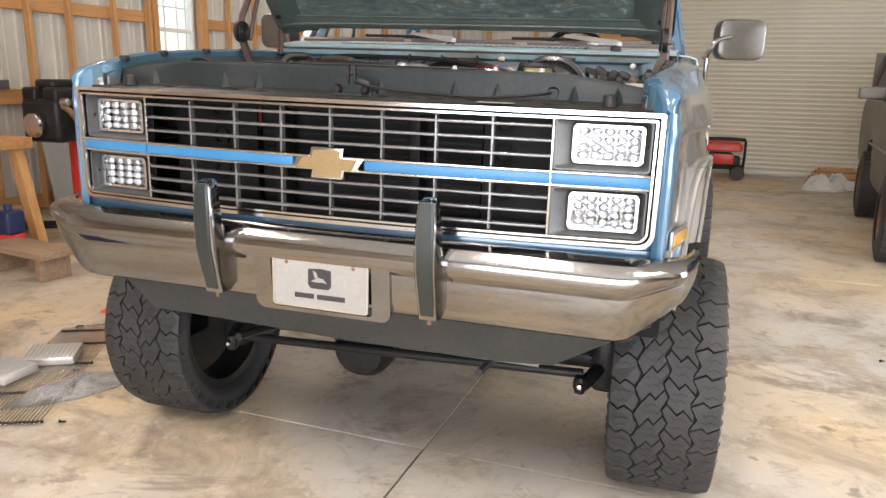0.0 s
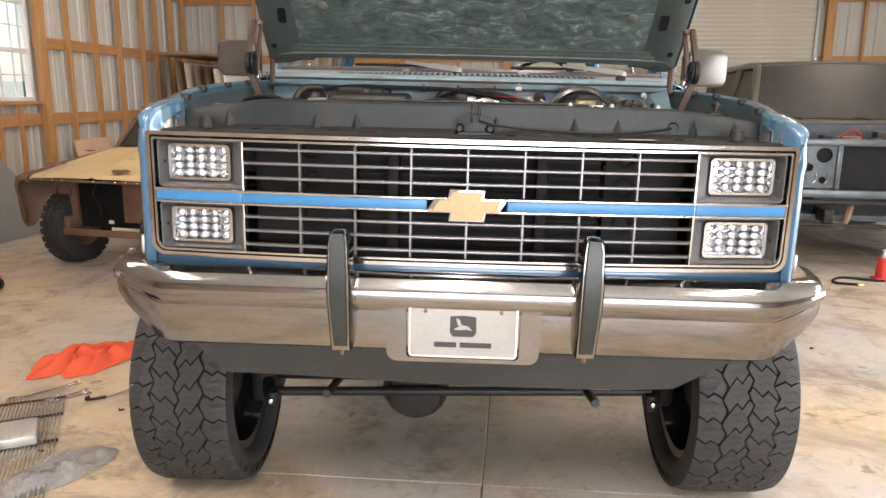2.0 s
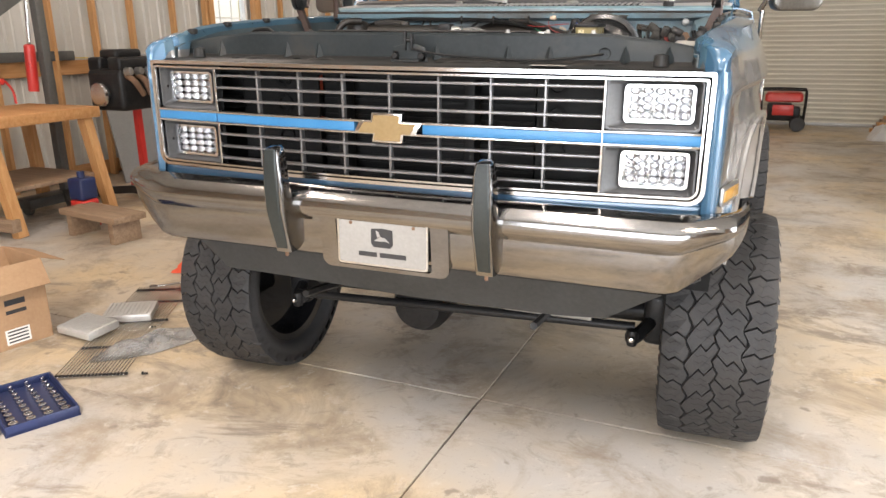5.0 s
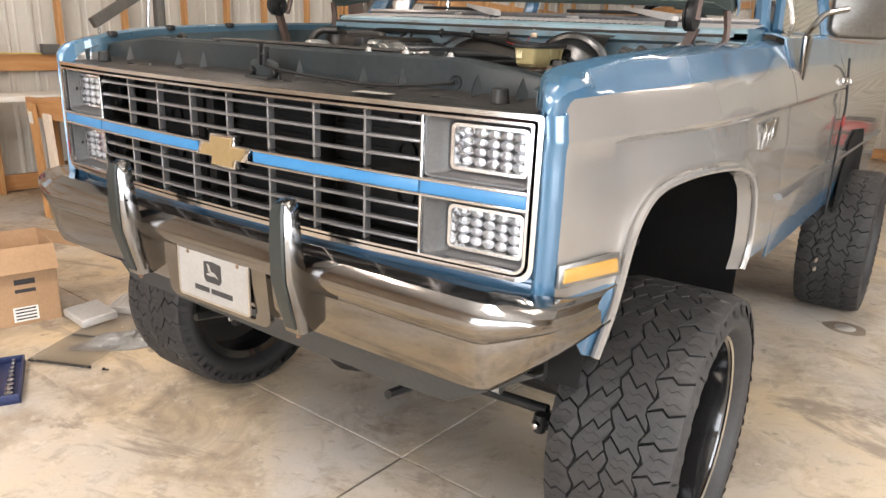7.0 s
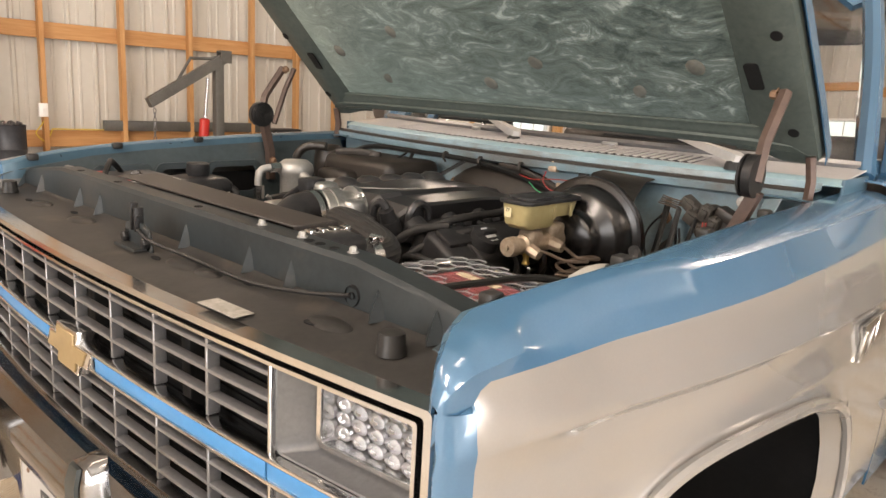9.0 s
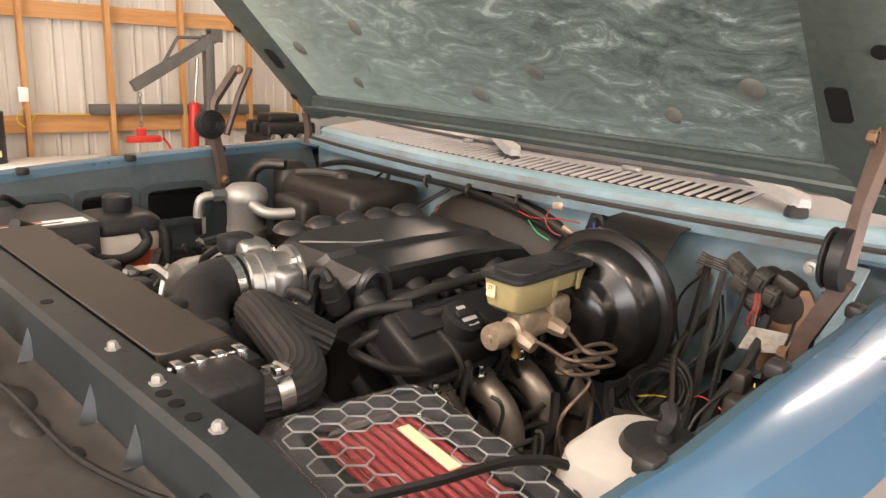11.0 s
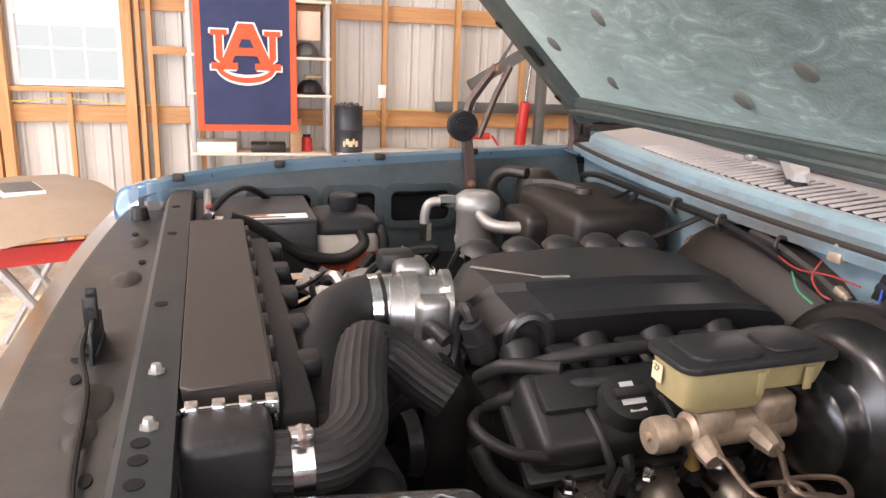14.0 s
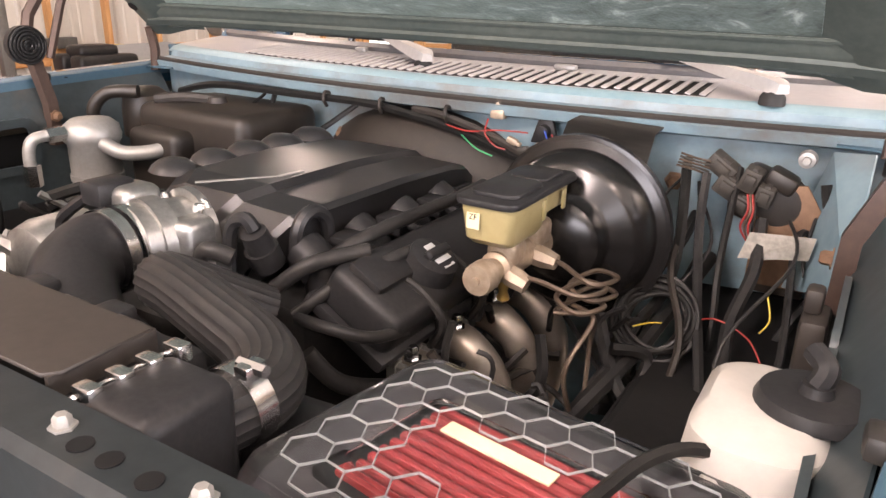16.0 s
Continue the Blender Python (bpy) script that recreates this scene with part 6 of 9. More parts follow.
# brake booster and master cylinder
bo = part("brake_booster", lathe([(0, -0.02), (0.05, -0.018), (0.060, -0.010), (0.064, 0.012), (0.070, 0.018), (0.098, 0.022), (0.110, 0.032), (0.117, 0.050), (0.121, 0.066), (0.133, 0.070), (0.135, 0.088), (0.128, 0.092), (0.120, 0.13), (0.09, 0.165), (0.03, 0.17)], 40, pose(0.462, 0.955, 1.42, -90) @ Matrix.Diagonal((1.1, 1.1, 1, 1))), "booster_black", truck, "gloss black round brake booster")
part("booster_rim", lathe([(0.128, 0.070), (0.139, 0.072), (0.139, 0.088), (0.130, 0.092)], 40, pose(0.462, 0.955, 1.42, -90) @ Matrix.Diagonal((1.1, 1.1, 1, 1))), "booster_black", bo)
mc = part("master_cylinder", merge(lathe([(0, -0.006), (0.006, -0.006), (0.006, 0.0), (0.021, 0.0), (0.023, 0.006), (0.023, 0.028), (0.017, 0.032), (0.017, 0.05), (0.024, 0.055), (0.025, 0.22), (0, 0.222)], 20, pose(0.435, 0.735, 1.42, -90)),
                                  box(0.437, 0.82, 1.437, 0.045, 0.05, 0.04, 0.012, 3), box(0.437, 0.905, 1.442, 0.045, 0.06, 0.045, 0.012, 3), lathe([(0, 0.03), (0.013, 0.03), (0.016, 0.012), (0.016, 0)], 8, pose(0.452, 0.80, 1.412, 0, 110, 0)),
                                  lathe([(0, 0.035), (0.012, 0.035), (0.017, 0.015), (0.017, 0)], 8, pose(0.455, 0.88, 1.418, 0, 100, 0)), box(0.46, 0.945, 1.42, 0.09, 0.014, 0.06, 0.01)), "cast", truck, "stained cast brake master cylinder")
part("brass_fitting", lathe([(0, 0.02), (0.006, 0.02), (0.009, 0.008), (0.006, 0.0), (0.010, -0.012), (0, -0.02)], 10, pose(0.447, 0.795, 1.388)), "brass", mc)
res = part("fluid_reservoir", merge(sheet([[(x, y, 1.462) for x, y in rounded(0.062, 0.10, 0.014, 4, 0.436, 0.815)], [(x, y, 1.472) for x, y in rounded(0.072, 0.115, 0.016, 4, 0.437, 0.810)], [(x, y, 1.520) for x, y in rounded(0.082, 0.125, 0.018, 4, 0.437, 0.808)]], True, True),
                                    sheet([[(x, y, 1.485) for x, y in rounded(0.062, 0.10, 0.014, 4, 0.437, 0.90)], [(x, y, 1.522) for x, y in rounded(0.074, 0.13, 0.016, 4, 0.437, 0.895)]], True, True), *[box(0.477, 0.85 + 0.07 * k, 1.498, 0.004, 0.012, 0.03, 0.002) for k in range(2)]), "reservoir", truck, "amber translucent brake fluid reservoir")
part("reservoir_cap", merge(prism(rounded(0.094, 0.225, 0.02, 4), 0.010, pose(0.437, 0.852, 1.520), 0.003), prism(rounded(0.074, 0.10, 0.02, 4), 0.008, pose(0.437, 0.812, 1.528), 0.003), prism(rounded(0.06, 0.075, 0.015, 4), 0.006, pose(0.437, 0.91, 1.528), 0.003)), "black_plastic", res, "black rubber reservoir lid")
part("code_label", span(0.401, 0.4025, 0.758, 0.782, 1.494, 1.516), "label_yellow", res)
tag = part("paper_tag", box(0.422, 0.744, 1.500, 0.019, 0.0015, 0.022), "label_yellow", res, "small white label marked Z F")
txt = bpy.data.curves.new("code_text", "FONT")
txt.body, txt.size, txt.extrude, txt.align_x = "ZF", 0.011, 0.0003, "CENTER"
tob = new("code_text", txt)
tob.data.materials.append(M["ink"])
tob.parent = truck
tob.matrix_basis = pose(0.422, 0.7428, 1.502, 90)
loops = []
for k in range(2):
    a0 = [(0.468, 0.80, 1.412), (0.50, 0.80, 1.412)] if k == 0 else [(0.47, 0.88, 1.416), (0.50, 0.875, 1.414)]
    c = (0.545, 0.84 + 0.05 * k, 1.400)
    loops.append(tube(a0 + [(c[0] + 0.032 * math.cos(t), c[1] + 0.045 * math.sin(t), c[2] - 0.004 * t) for t in [math.pi * 0.5 * j - 1.2 for j in range(8)]] + [(0.56, 0.86, 1.35), (0.545, 0.80 + 0.1 * k, 1.28), (0.56, 0.85, 1.15)], 0.0038, 6))
for k, l in enumerate(loops):
    part("brake_line", l, "wire_brown", mc, "coiled brown brake line")
part("dip_tube", tube([(0.41, 0.72, 1.36), (0.405, 0.71, 1.30), (0.42, 0.72, 1.18)], 0.006, 6), "axle", truck)
part("steering_shaft", merge(tube([(0.50, 0.62, 1.14), (0.60, 1.0, 1.26), (0.64, 1.24, 1.34)], 0.014, 8, curve=False), lathe([(0, -0.04), (0.03, -0.035), (0.03, 0.04), (0, 0.045)], 14, pose(0.50, 0.62, 1.13, 60, 0, 0))), "axle", truck, "steering shaft with rag joint")
# air box with clear lid, set a little askew
BOX = pose(0.664, 0.344, 0, 0, 0, -9)
ab = part("air_box", moved(merge(box(0, 0, 1.345, 0.31, 0.215, 0.16, 0.02, 3), span(-0.168, 0.168, -0.12, 0.12, 1.412, 1.424, 0.005)), BOX), "black_plastic", truck, "black air cleaner box")
part("air_box_tray", moved(sheet([[(x, y, 1.425) for x, y in rounded(0.30, 0.21, 0.02, 5)], [(x, y, 1.432) for x, y in rounded(0.24, 0.155, 0.015, 5)]], True), BOX), "purple", ab, "dark smoked tray under the lid")
lid = part("clear_lid", moved(sheet([[(x, y, z) for x, y in rounded(w, d, 0.024, 5)] for w, d, z in ((0.332, 0.238, 1.422), (0.330, 0.236, 1.440), (0.318, 0.224, 1.453), (0.300, 0.206, 1.4565), (0.215, 0.128, 1.4575), (0.205, 0.118, 1.4525))], True), BOX), "clear_lid", truck, "clear moulded air cleaner lid with hexagon ridges")
lid.visible_shadow = False
wdw = part("lid_window", moved(prism(rounded(0.206, 0.119, 0.012), 0.002, pose(0, 0, 1.4505)), BOX), "clear_lid", lid, "clear lid window")
wdw.visible_shadow = False
hexes = []
hr = 0.0205
for i in range(-8, 9):
    for j in range(-6, 7):
        hx, hy = i * hr * 1.5, (j + 0.5 * (i % 2)) * hr * math.sqrt(3)
        if abs(hx) > 0.140 or abs(hy) > 0.094 or (abs(hx - 0.012) < 0.096 and abs(hy) < 0.052):
            continue
        hexes.append(frame_ring([(hr * 1.01 * math.cos(a), hr * 1.01 * math.sin(a)) for a in [math.pi / 3 * q for q in range(6)]], [(hr * 0.97 * math.cos(a), hr * 0.97 * math.sin(a)) for a in [math.pi / 3 * q for q in range(6)]], 0.0022, pose(hx, hy, 1.4568)))
tagged(part("hex_ridge", moved(merge(*hexes), BOX), "hex", lid, "pale raised hexagon ridges"), kind="stuff")
flt = part("air_filter", moved(span(-0.105, 0.105, -0.062, 0.062, 1.405, 1.434, 0.004), BOX), "filter_red", truck, "red pleated air filter under the clear lid")
for k in range(10):
    part("pleat", moved(span(-0.10, 0.10, -0.058 + 0.0125 * k, -0.050 + 0.0125 * k, 1.434, 1.444, 0.003), BOX), "filter_red", flt)
part("filter_label", moved(span(-0.075, 0.030, 0.028, 0.044, 1.4445, 1.4465), BOX), "label_yellow", flt, "cream filter label")
part("washer_hose", tube([(0.66, 0.17, 1.45), (0.70, 0.23, 1.470), (0.735, 0.31, 1.476), (0.757, 0.395, 1.474), (0.785, 0.45, 1.462), (0.83, 0.47, 1.44), (0.85, 0.42, 1.38)], 0.006, 6), "wire_black", truck, "thin black washer hose")
# washer tank
wt = part("washer_tank", sheet([[(x, y, z) for x, y in rounded(w, d, r, 5, 0.820, 0.53)] for w, d, r, z in ((0.09, 0.16, 0.03, 1.20), (0.108, 0.175, 0.035, 1.24), (0.110, 0.175, 0.035, 1.435), (0.104, 0.16, 0.04, 1.468), (0.085, 0.11, 0.04, 1.480))], True, True), "white_plastic", truck, "white plastic washer bottle")
part("washer_cap", merge(lathe([(0, 0.018), (0.012, 0.018), (0.014, 0.01), (0.042, 0.008), (0.046, 0.0), (0.046, -0.004)], 28, pose(0.853, 0.535, 1.482)), tube([(0.853, 0.535, 1.498), (0.857, 0.54, 1.512), (0.845, 0.555, 1.518)], 0.010, 8)), "black_plastic", wt, "black push-on washer cap")
# surge tank
st = part("coolant_tank", sheet([[(x, y, z) for x, y in rounded(w, d, 0.03, 5, -0.622, 0.546)] for w, d, z in ((0.13, 0.13, 1.27), (0.15, 0.15, 1.30), (0.155, 0.155, 1.425))], True, True), "milky", truck, "milky coolant tank with red coolant")
part("coolant", sheet([[(x, y, z) for x, y in rounded(w, d, 0.03, 5, -0.622, 0.546)] for w, d, z in ((0.133, 0.133, 1.272), (0.153, 0.153, 1.301), (0.157, 0.157, 1.374))], True), "coolant", st, "red coolant showing through")
part("tank_top", sheet([[(x, y, z) for x, y in rounded(w, d, 0.032, 5, -0.622, 0.546)] for w, d, z in ((0.162, 0.162, 1.420), (0.166, 0.166, 1.427), (0.162, 0.162, 1.445), (0.14, 0.14, 1.457), (0.09, 0.09, 1.463))], True, True), "black_plastic", st, "black moulded tank top")
part("tank_cap", merge(lathe([(0, 0.030), (0.028, 0.030), (0.034, 0.026), (0.035, 0.0), (0.03, -0.012)], 12, pose(-0.622, 0.546, 1.472))), "black_plastic", st, "knurled black cap")
part("tank_hose", tube([(-0.58, 0.535, 1.435), (-0.555, 0.565, 1.432), (-0.54, 0.580, 1.395), (-0.53, 0.53, 1.366), (-0.52, 0.46, 1.375), (-0.51, 0.40, 1.405), (-0.48, 0.33, 1.465), (-0.44, 0.27, 1.50)], 0.0135, 12), "hose", truck, "black rubber hose from the coolant tank")
part("tank_hose", tube([(-0.575, 0.60, 1.435), (-0.55, 0.625, 1.42), (-0.54, 0.63, 1.38), (-0.53, 0.62, 1.30)], 0.013, 10), "hose", truck, "black rubber hose from the coolant tank")
# battery
bt = part("battery", merge(box(-0.66, 0.335, 1.37, 0.26, 0.27, 0.18, 0.008), span(-0.79, -0.53, 0.20, 0.47, 1.452, 1.464, 0.004)), "battery", truck, "black battery with white label")
part("battery_label", span(-0.585, -0.545, 0.24, 0.45, 1.4642, 1.4655), "label_white", bt)
part("label_bar", span(-0.580, -0.570, 0.27, 0.36, 1.4656, 1.4664), "wire_red", bt)
part("label_bar", span(-0.562, -0.552, 0.26, 0.40, 1.4656, 1.4664), "ink", bt)
part("top_strap", merge(tube([(-0.79, 0.23, 1.478), (-0.53, 0.23, 1.478)], 0.010, 8, curve=False)), "alu", bt)
part("terminal", merge(lathe([(0, 0.02), (0.009, 0.02), (0.010, 0)], 12, pose(-0.58, 0.235, 1.464)), box(-0.56, 0.235, 1.478, 0.05, 0.022, 0.016, 0.004)), "bright", bt)
part("battery_cable", tube([(-0.56, 0.24, 1.485), (-0.62, 0.28, 1.51), (-0.72, 0.33, 1.50), (-0.79, 0.40, 1.44)], 0.008, 8), "wire_black", bt)
part("red_boot", box(-0.575, 0.235, 1.490, 0.018, 0.02, 0.010, 0.004), "wire_red", bt)
# air conditioning can, pipes, heater case, blower
ac = part("accumulator", lathe([(0, 0.165), (0.040, 0.163), (0.056, 0.150), (0.060, 0.130), (0.058, 0.118), (0.052, 0.110), (0.052, 0.045), (0.055, 0.045), (0.055, 0.032), (0.052, 0.032), (0.050, 0.0), (0.03, -0.015), (0, -0.018)], 32, pose(-0.595, 0.885, 1.338)), "can_silver", truck, "silver air conditioning accumulator can")
part("pipe", tube([(-0.598, 0.835, 1.475), (-0.604, 0.79, 1.478), (-0.612, 0.762, 1.470), (-0.614, 0.752, 1.44), (-0.610, 0.752, 1.39)], 0.012, 10), "can_silver", ac, "bent aluminium line")
part("fitting", lathe([(0, 0.02), (0.017, 0.02), (0.017, -0.02), (0, -0.02)], 6, pose(-0.602, 0.805, 1.478, 90)), "bright", ac)
part("fitting", (lathe([(0, 0.022), (0.017, 0.022), (0.017, -0.022), (0, -0.022)], 6, pose(-0.610, 0.752, 1.40))), "bright", ac)
part("suction_pipe", tube([(-0.545, 0.875, 1.455), (-0.50, 0.89, 1.438), (-0.455, 0.94, 1.440), (-0.43, 1.0, 1.46)], 0.016, 10), "can_silver", ac, "bent aluminium suction line")
hb = part("heater_case", merge(box(-0.42, 1.11, 1.425, 0.34, 0.24, 0.20, 0.028, 3), box(-0.48, 1.0, 1.40, 0.16, 0.12, 0.16, 0.02, 3), span(-0.60, -0.24, 1.0, 1.22, 1.40, 1.412, 0.003)), "brown_case", truck, "dusty brown-black heater case")
part("blower", merge(lathe([(0, 0.055), (0.03, 0.052), (0.052, 0.036), (0.058, 0.0), (0.058, -0.06)], 24, pose(-0.66, 1.08, 1.49)), tube([(-0.70, 1.0, 1.43), (-0.71, 0.97, 1.49), (-0.68, 0.99, 1.535), (-0.62, 1.03, 1.54)], 0.015, 10)), "brown_case", truck, "round blower motor with cooling hose")
part("line_clip", merge(tube([(-0.55, 1.02, 1.53), (-0.50, 1.06, 1.535), (-0.44, 1.10, 1.53)], 0.012, 8), lathe([(0, 0.02), (0.02, 0.018), (0.024, 0)], 12, pose(-0.44, 1.10, 1.52))), "dust_steel", truck)
# firewall, tunnel bulge, cowl
FW = 1.255
fw_rows = []
for x in (-0.90, -0.75, -0.61, -0.59, -0.45, -0.2, 0, 0.2, 0.45, 0.59, 0.61, 0.75, 0.90):
    b = 0.10 * (x / 0.9) ** 2
    fw_rows.append([(x, FW + b, 0.80 if abs(x) < 0.6 else 1.265), (x, FW + b, 1.30), (x, FW + b - 0.004, 1.545), (x, FW - 0.05 + b, 1.556), (x, FW - 0.055 + b, 1.570), (x, FW - 0.045 + b, 1.574), (x, FW + 0.005 + b, 1.577), (x, FW + 0.010 + b, 1.594)])
fw = part("firewall", thick(sheet(fw_rows), 0.003), "bay_blue", truck, "pale blue firewall with rust stains")
part("tunnel_bulge", lathe([(0, 0.10), (0.08, 0.095), (0.17, 0.07), (0.235, 0.02), (0.25, 0.0)], 28, pose(0.02, FW - 0.002, 1.36, 90) @ Matrix.Diagonal((1.15, 0.75, 1, 1))), "dark_brown", truck, "dark brown bulge behind the engine")
part("lip_seal", tube([(x, FW - 0.048 + 0.10 * (x / 0.9) ** 2, 1.577) for x in [-0.88 + 1.76 * k / 12 for k in range(13)]], 0.007, 6, steps=2), "dust_steel", fw, "worn cowl seal strip")
cw_rows, lip_rows = [], []
for k in range(17):
    x = -0.94 + 1.88 * k / 16
    b = 0.12 * (x / 0.94) ** 2
    lip_rows.append([(x, FW + 0.008 + b, 1.590), (x, FW + 0.022 + b, 1.602), (x, FW + 0.044 + b, 1.6053)])
    cw_rows.append([(x, FW + 0.0442 + b, 1.6053), (x, FW + 0.05 + b, 1.606), (x, FW + 0.15 + b * 0.95, 1.615), (x, FW + 0.235 + b * 0.9, 1.622)])
cowl = part("cowl", thick(sheet(cw_rows), 0.003), "cowl", truck, "dusty cowl with louvres, reflected light in its pale colour")
part("cowl_lip", thick(sheet(lip_rows), 0.003), "lip_blue", cowl, "pale blue front lip of the cowl")
# The vent recess is only a black strip on the panel, shade as colour.
part("vent_shade", thick(sheet([[(x, FW + 0.050 + 0.12 * (x / 0.94) ** 2, 1.6075), (x, FW + 0.172 + 0.12 * (x / 0.94) ** 2, 1.6180)] for x in [-0.60 + 1.17 * k / 14 for k in range(15)]]), 0.0015), "bay_black", cowl, "black strip for the shade in the vent slots")
slat_me = None
for k in range(46):
    x = -0.595 + 1.16 * k / 45
    o = new("louvre", slat_me) if slat_me else mesh_ob("louvre", box(0, 0, 0, 0.0108, 0.134, 0.003, 0.0010, 1), "cowl")
    slat_me = o.data
    o.parent = cowl
    o.matrix_basis = pose(x, FW + 0.111 + 0.12 * (x / 0.94) ** 2, 1.6150, 5, 14, 0)
for x, y, dx in ((-0.062, 1.372, -0.24), (0.682, 1.352, -0.24)):
    arm = [[(x + dx * f - w, y + 0.155 * f - 0.4 * w, 1.626 + 0.035 * f), (x + dx * f + 0.5 * w, y + 0.155 * f + w, 1.626 + 0.035 * f), (x + dx * f + 0.4 * w, y + 0.155 * f + 0.9 * w, 1.634 + 0.035 * f + 0.6 * w), (x + dx * f - 0.8 * w, y + 0.155 * f - 0.3 * w, 1.636 + 0.035 * f + 0.6 * w)] for f, w in ((-0.08, 0.012), (-0.05, 0.019), (0.0, 0.022), (0.3, 0.018), (0.6, 0.013), (0.8, 0.008), (1.0, 0.006))]
    wp = part("wiper", sheet(arm, True, True), "wiper_alu", truck, "pale metal wiper arm")
    part("pivot_ring", lathe([(0.013, 0.020), (0.016, 0.018), (0.022, 0.008), (0.023, -0.006)], 18, pose(x, y, 1.608)), "seal_black", wp, "black rubber ring at the wiper pivot")
    part("blade", tube([(x + dx + 0.10, y + 0.165, 1.652), (x + dx - 0.25, y + 0.165, 1.652)], 0.007, 6, curve=False), "seal_black", wp)
part("washer_nozzle", box(-0.30, FW + 0.20, 1.628, 0.03, 0.02, 0.012, 0.004), "tube_grey", cowl)
part("washer_nozzle", box(0.25, FW + 0.20, 1.626, 0.05, 0.02, 0.012, 0.004), "tube_grey", cowl)
# wiring on the firewall
def run(name, pts, r, mat, label=""):
    return part(name, tube(pts, r, 6), mat, truck, label)


run("harness", [(-0.78, 1.28, 1.50), (-0.55, 1.20, 1.545), (-0.30, 1.19, 1.548), (-0.10, 1.20, 1.545), (0.05, 1.20, 1.530), (0.16, 1.205, 1.505), (0.26, 1.20, 1.480), (0.36, 1.18, 1.475)], 0.009, "wire_black", "black taped wiring harness")
run("harness", [(-0.35, 1.19, 1.54), (-0.32, 1.13, 1.48), (-0.26, 1.08, 1.44), (-0.20, 1.08, 1.42)], 0.006, "wire_black")
run("harness", [(-0.38, 1.19, 1.54), (-0.36, 1.10, 1.50), (-0.31, 1.05, 1.43), (-0.24, 1.07, 1.40)], 0.004, "wire_black")
run("harness", [(-0.12, 1.20, 1.54), (-0.16, 1.12, 1.49), (-0.20, 1.06, 1.45), (-0.24, 1.03, 1.44)], 0.006, "wire_black")
run("heater_pipe", [(0.02, 1.21, 1.545), (0.10, 1.20, 1.54), (0.20, 1.20, 1.515), (0.28, 1.19, 1.49)], 0.008, "dust_steel")
run("red_wire", [(0.10, 1.20, 1.525), (0.16, 1.19, 1.518), (0.22, 1.20, 1.525), (0.29, 1.19, 1.530)], 0.0017, "wire_red", "red wire")
run("red_wire", [(0.20, 1.20, 1.545), (0.205, 1.18, 1.52), (0.23, 1.175, 1.50), (0.25, 1.18, 1.495)], 0.0017, "wire_red", "red wire")
run("green_wire", [(0.14, 1.20, 1.508), (0.19, 1.17, 1.492), (0.23, 1.165, 1.482)], 0.0017, "wire_green", "green wire")
run("blue_wire", [(0.32, 1.20, 1.535), (0.335, 1.18, 1.522), (0.34, 1.17, 1.51)], 0.0017, "wire_blue", "blue wire")
run("red_wire", [(0.335, 1.20, 1.53), (0.35, 1.18, 1.515), (0.352, 1.17, 1.495)], 0.0017, "wire_red", "red wire")
part("relay", merge(prism([(-0.03, -0.025), (0.03, -0.025), (0.012, 0.03), (-0.012, 0.03)], 0.012, pose(0.31, 1.235, 1.53, 90), 0.004), lathe([(0, 0.015), (0.012, 0.013), (0.014, 0)], 12, pose(0.31, 1.222, 1.53, 90))), "black_plastic", truck, "small black relay on the firewall")
for x, z, turn, m in ((0.262, 1.512, 20, "cast"), (0.285, 1.498, -15, "plug_grey"), (0.318, 1.505, 30, "cast")):
    part("wire_plug", moved(merge(box(0, 0, 0, 0.022, 0.014, 0.012, 0.003), box(0.014, 0, 0, 0.01, 0.01, 0.008, 0.002)), pose(x, 1.185, z, 0, turn, 0)), m, truck, "small wire connector")
part("solenoid", merge(box(0.215, 1.215, 1.555, 0.03, 0.02, 0.02, 0.004), lathe([(0, 0.02), (0.009, 0.018), (0.010, 0)], 10, pose(0.215, 1.215, 1.56))), "cast", truck)
for x in (-0.05, 0.11, -0.2):
    part("harness_clip", tube([(x, 1.21, 1.556), (x, 1.19, 1.56), (x + 0.004, 1.18, 1.545), (x, 1.195, 1.53)], 0.004, 6), "dust_steel", truck)
part("shield_plate", thick(sheet([[(0.385, 1.205, 1.572), (0.535, 1.215, 1.566)], [(0.378, 1.165, 1.566), (0.532, 1.175, 1.560)], [(0.386, 1.105, 1.532), (0.542, 1.11, 1.526)], [(0.388, 1.096, 1.516), (0.543, 1.101, 1.510)]]), 0.003), "shield", truck, "bent black metal shield")
blockm = part("connector_block", merge(moved(box(0, 0, 0, 0.085, 0.055, 0.095, 0.016, 3), pose(0.705, 1.245, 1.465, 0, 18, 0)), lathe([(0, 0.034), (0.036, 0.032), (0.044, 0.018), (0.046, 0)], 20, pose(0.735, 1.24, 1.462, 90)), moved(box(0, 0, 0, 0.05, 0.05, 0.03, 0.008), pose(0.735, 1.225, 1.50, 0, 24, 0))), "brown_case", truck, "dusty black bulkhead wiring connector")
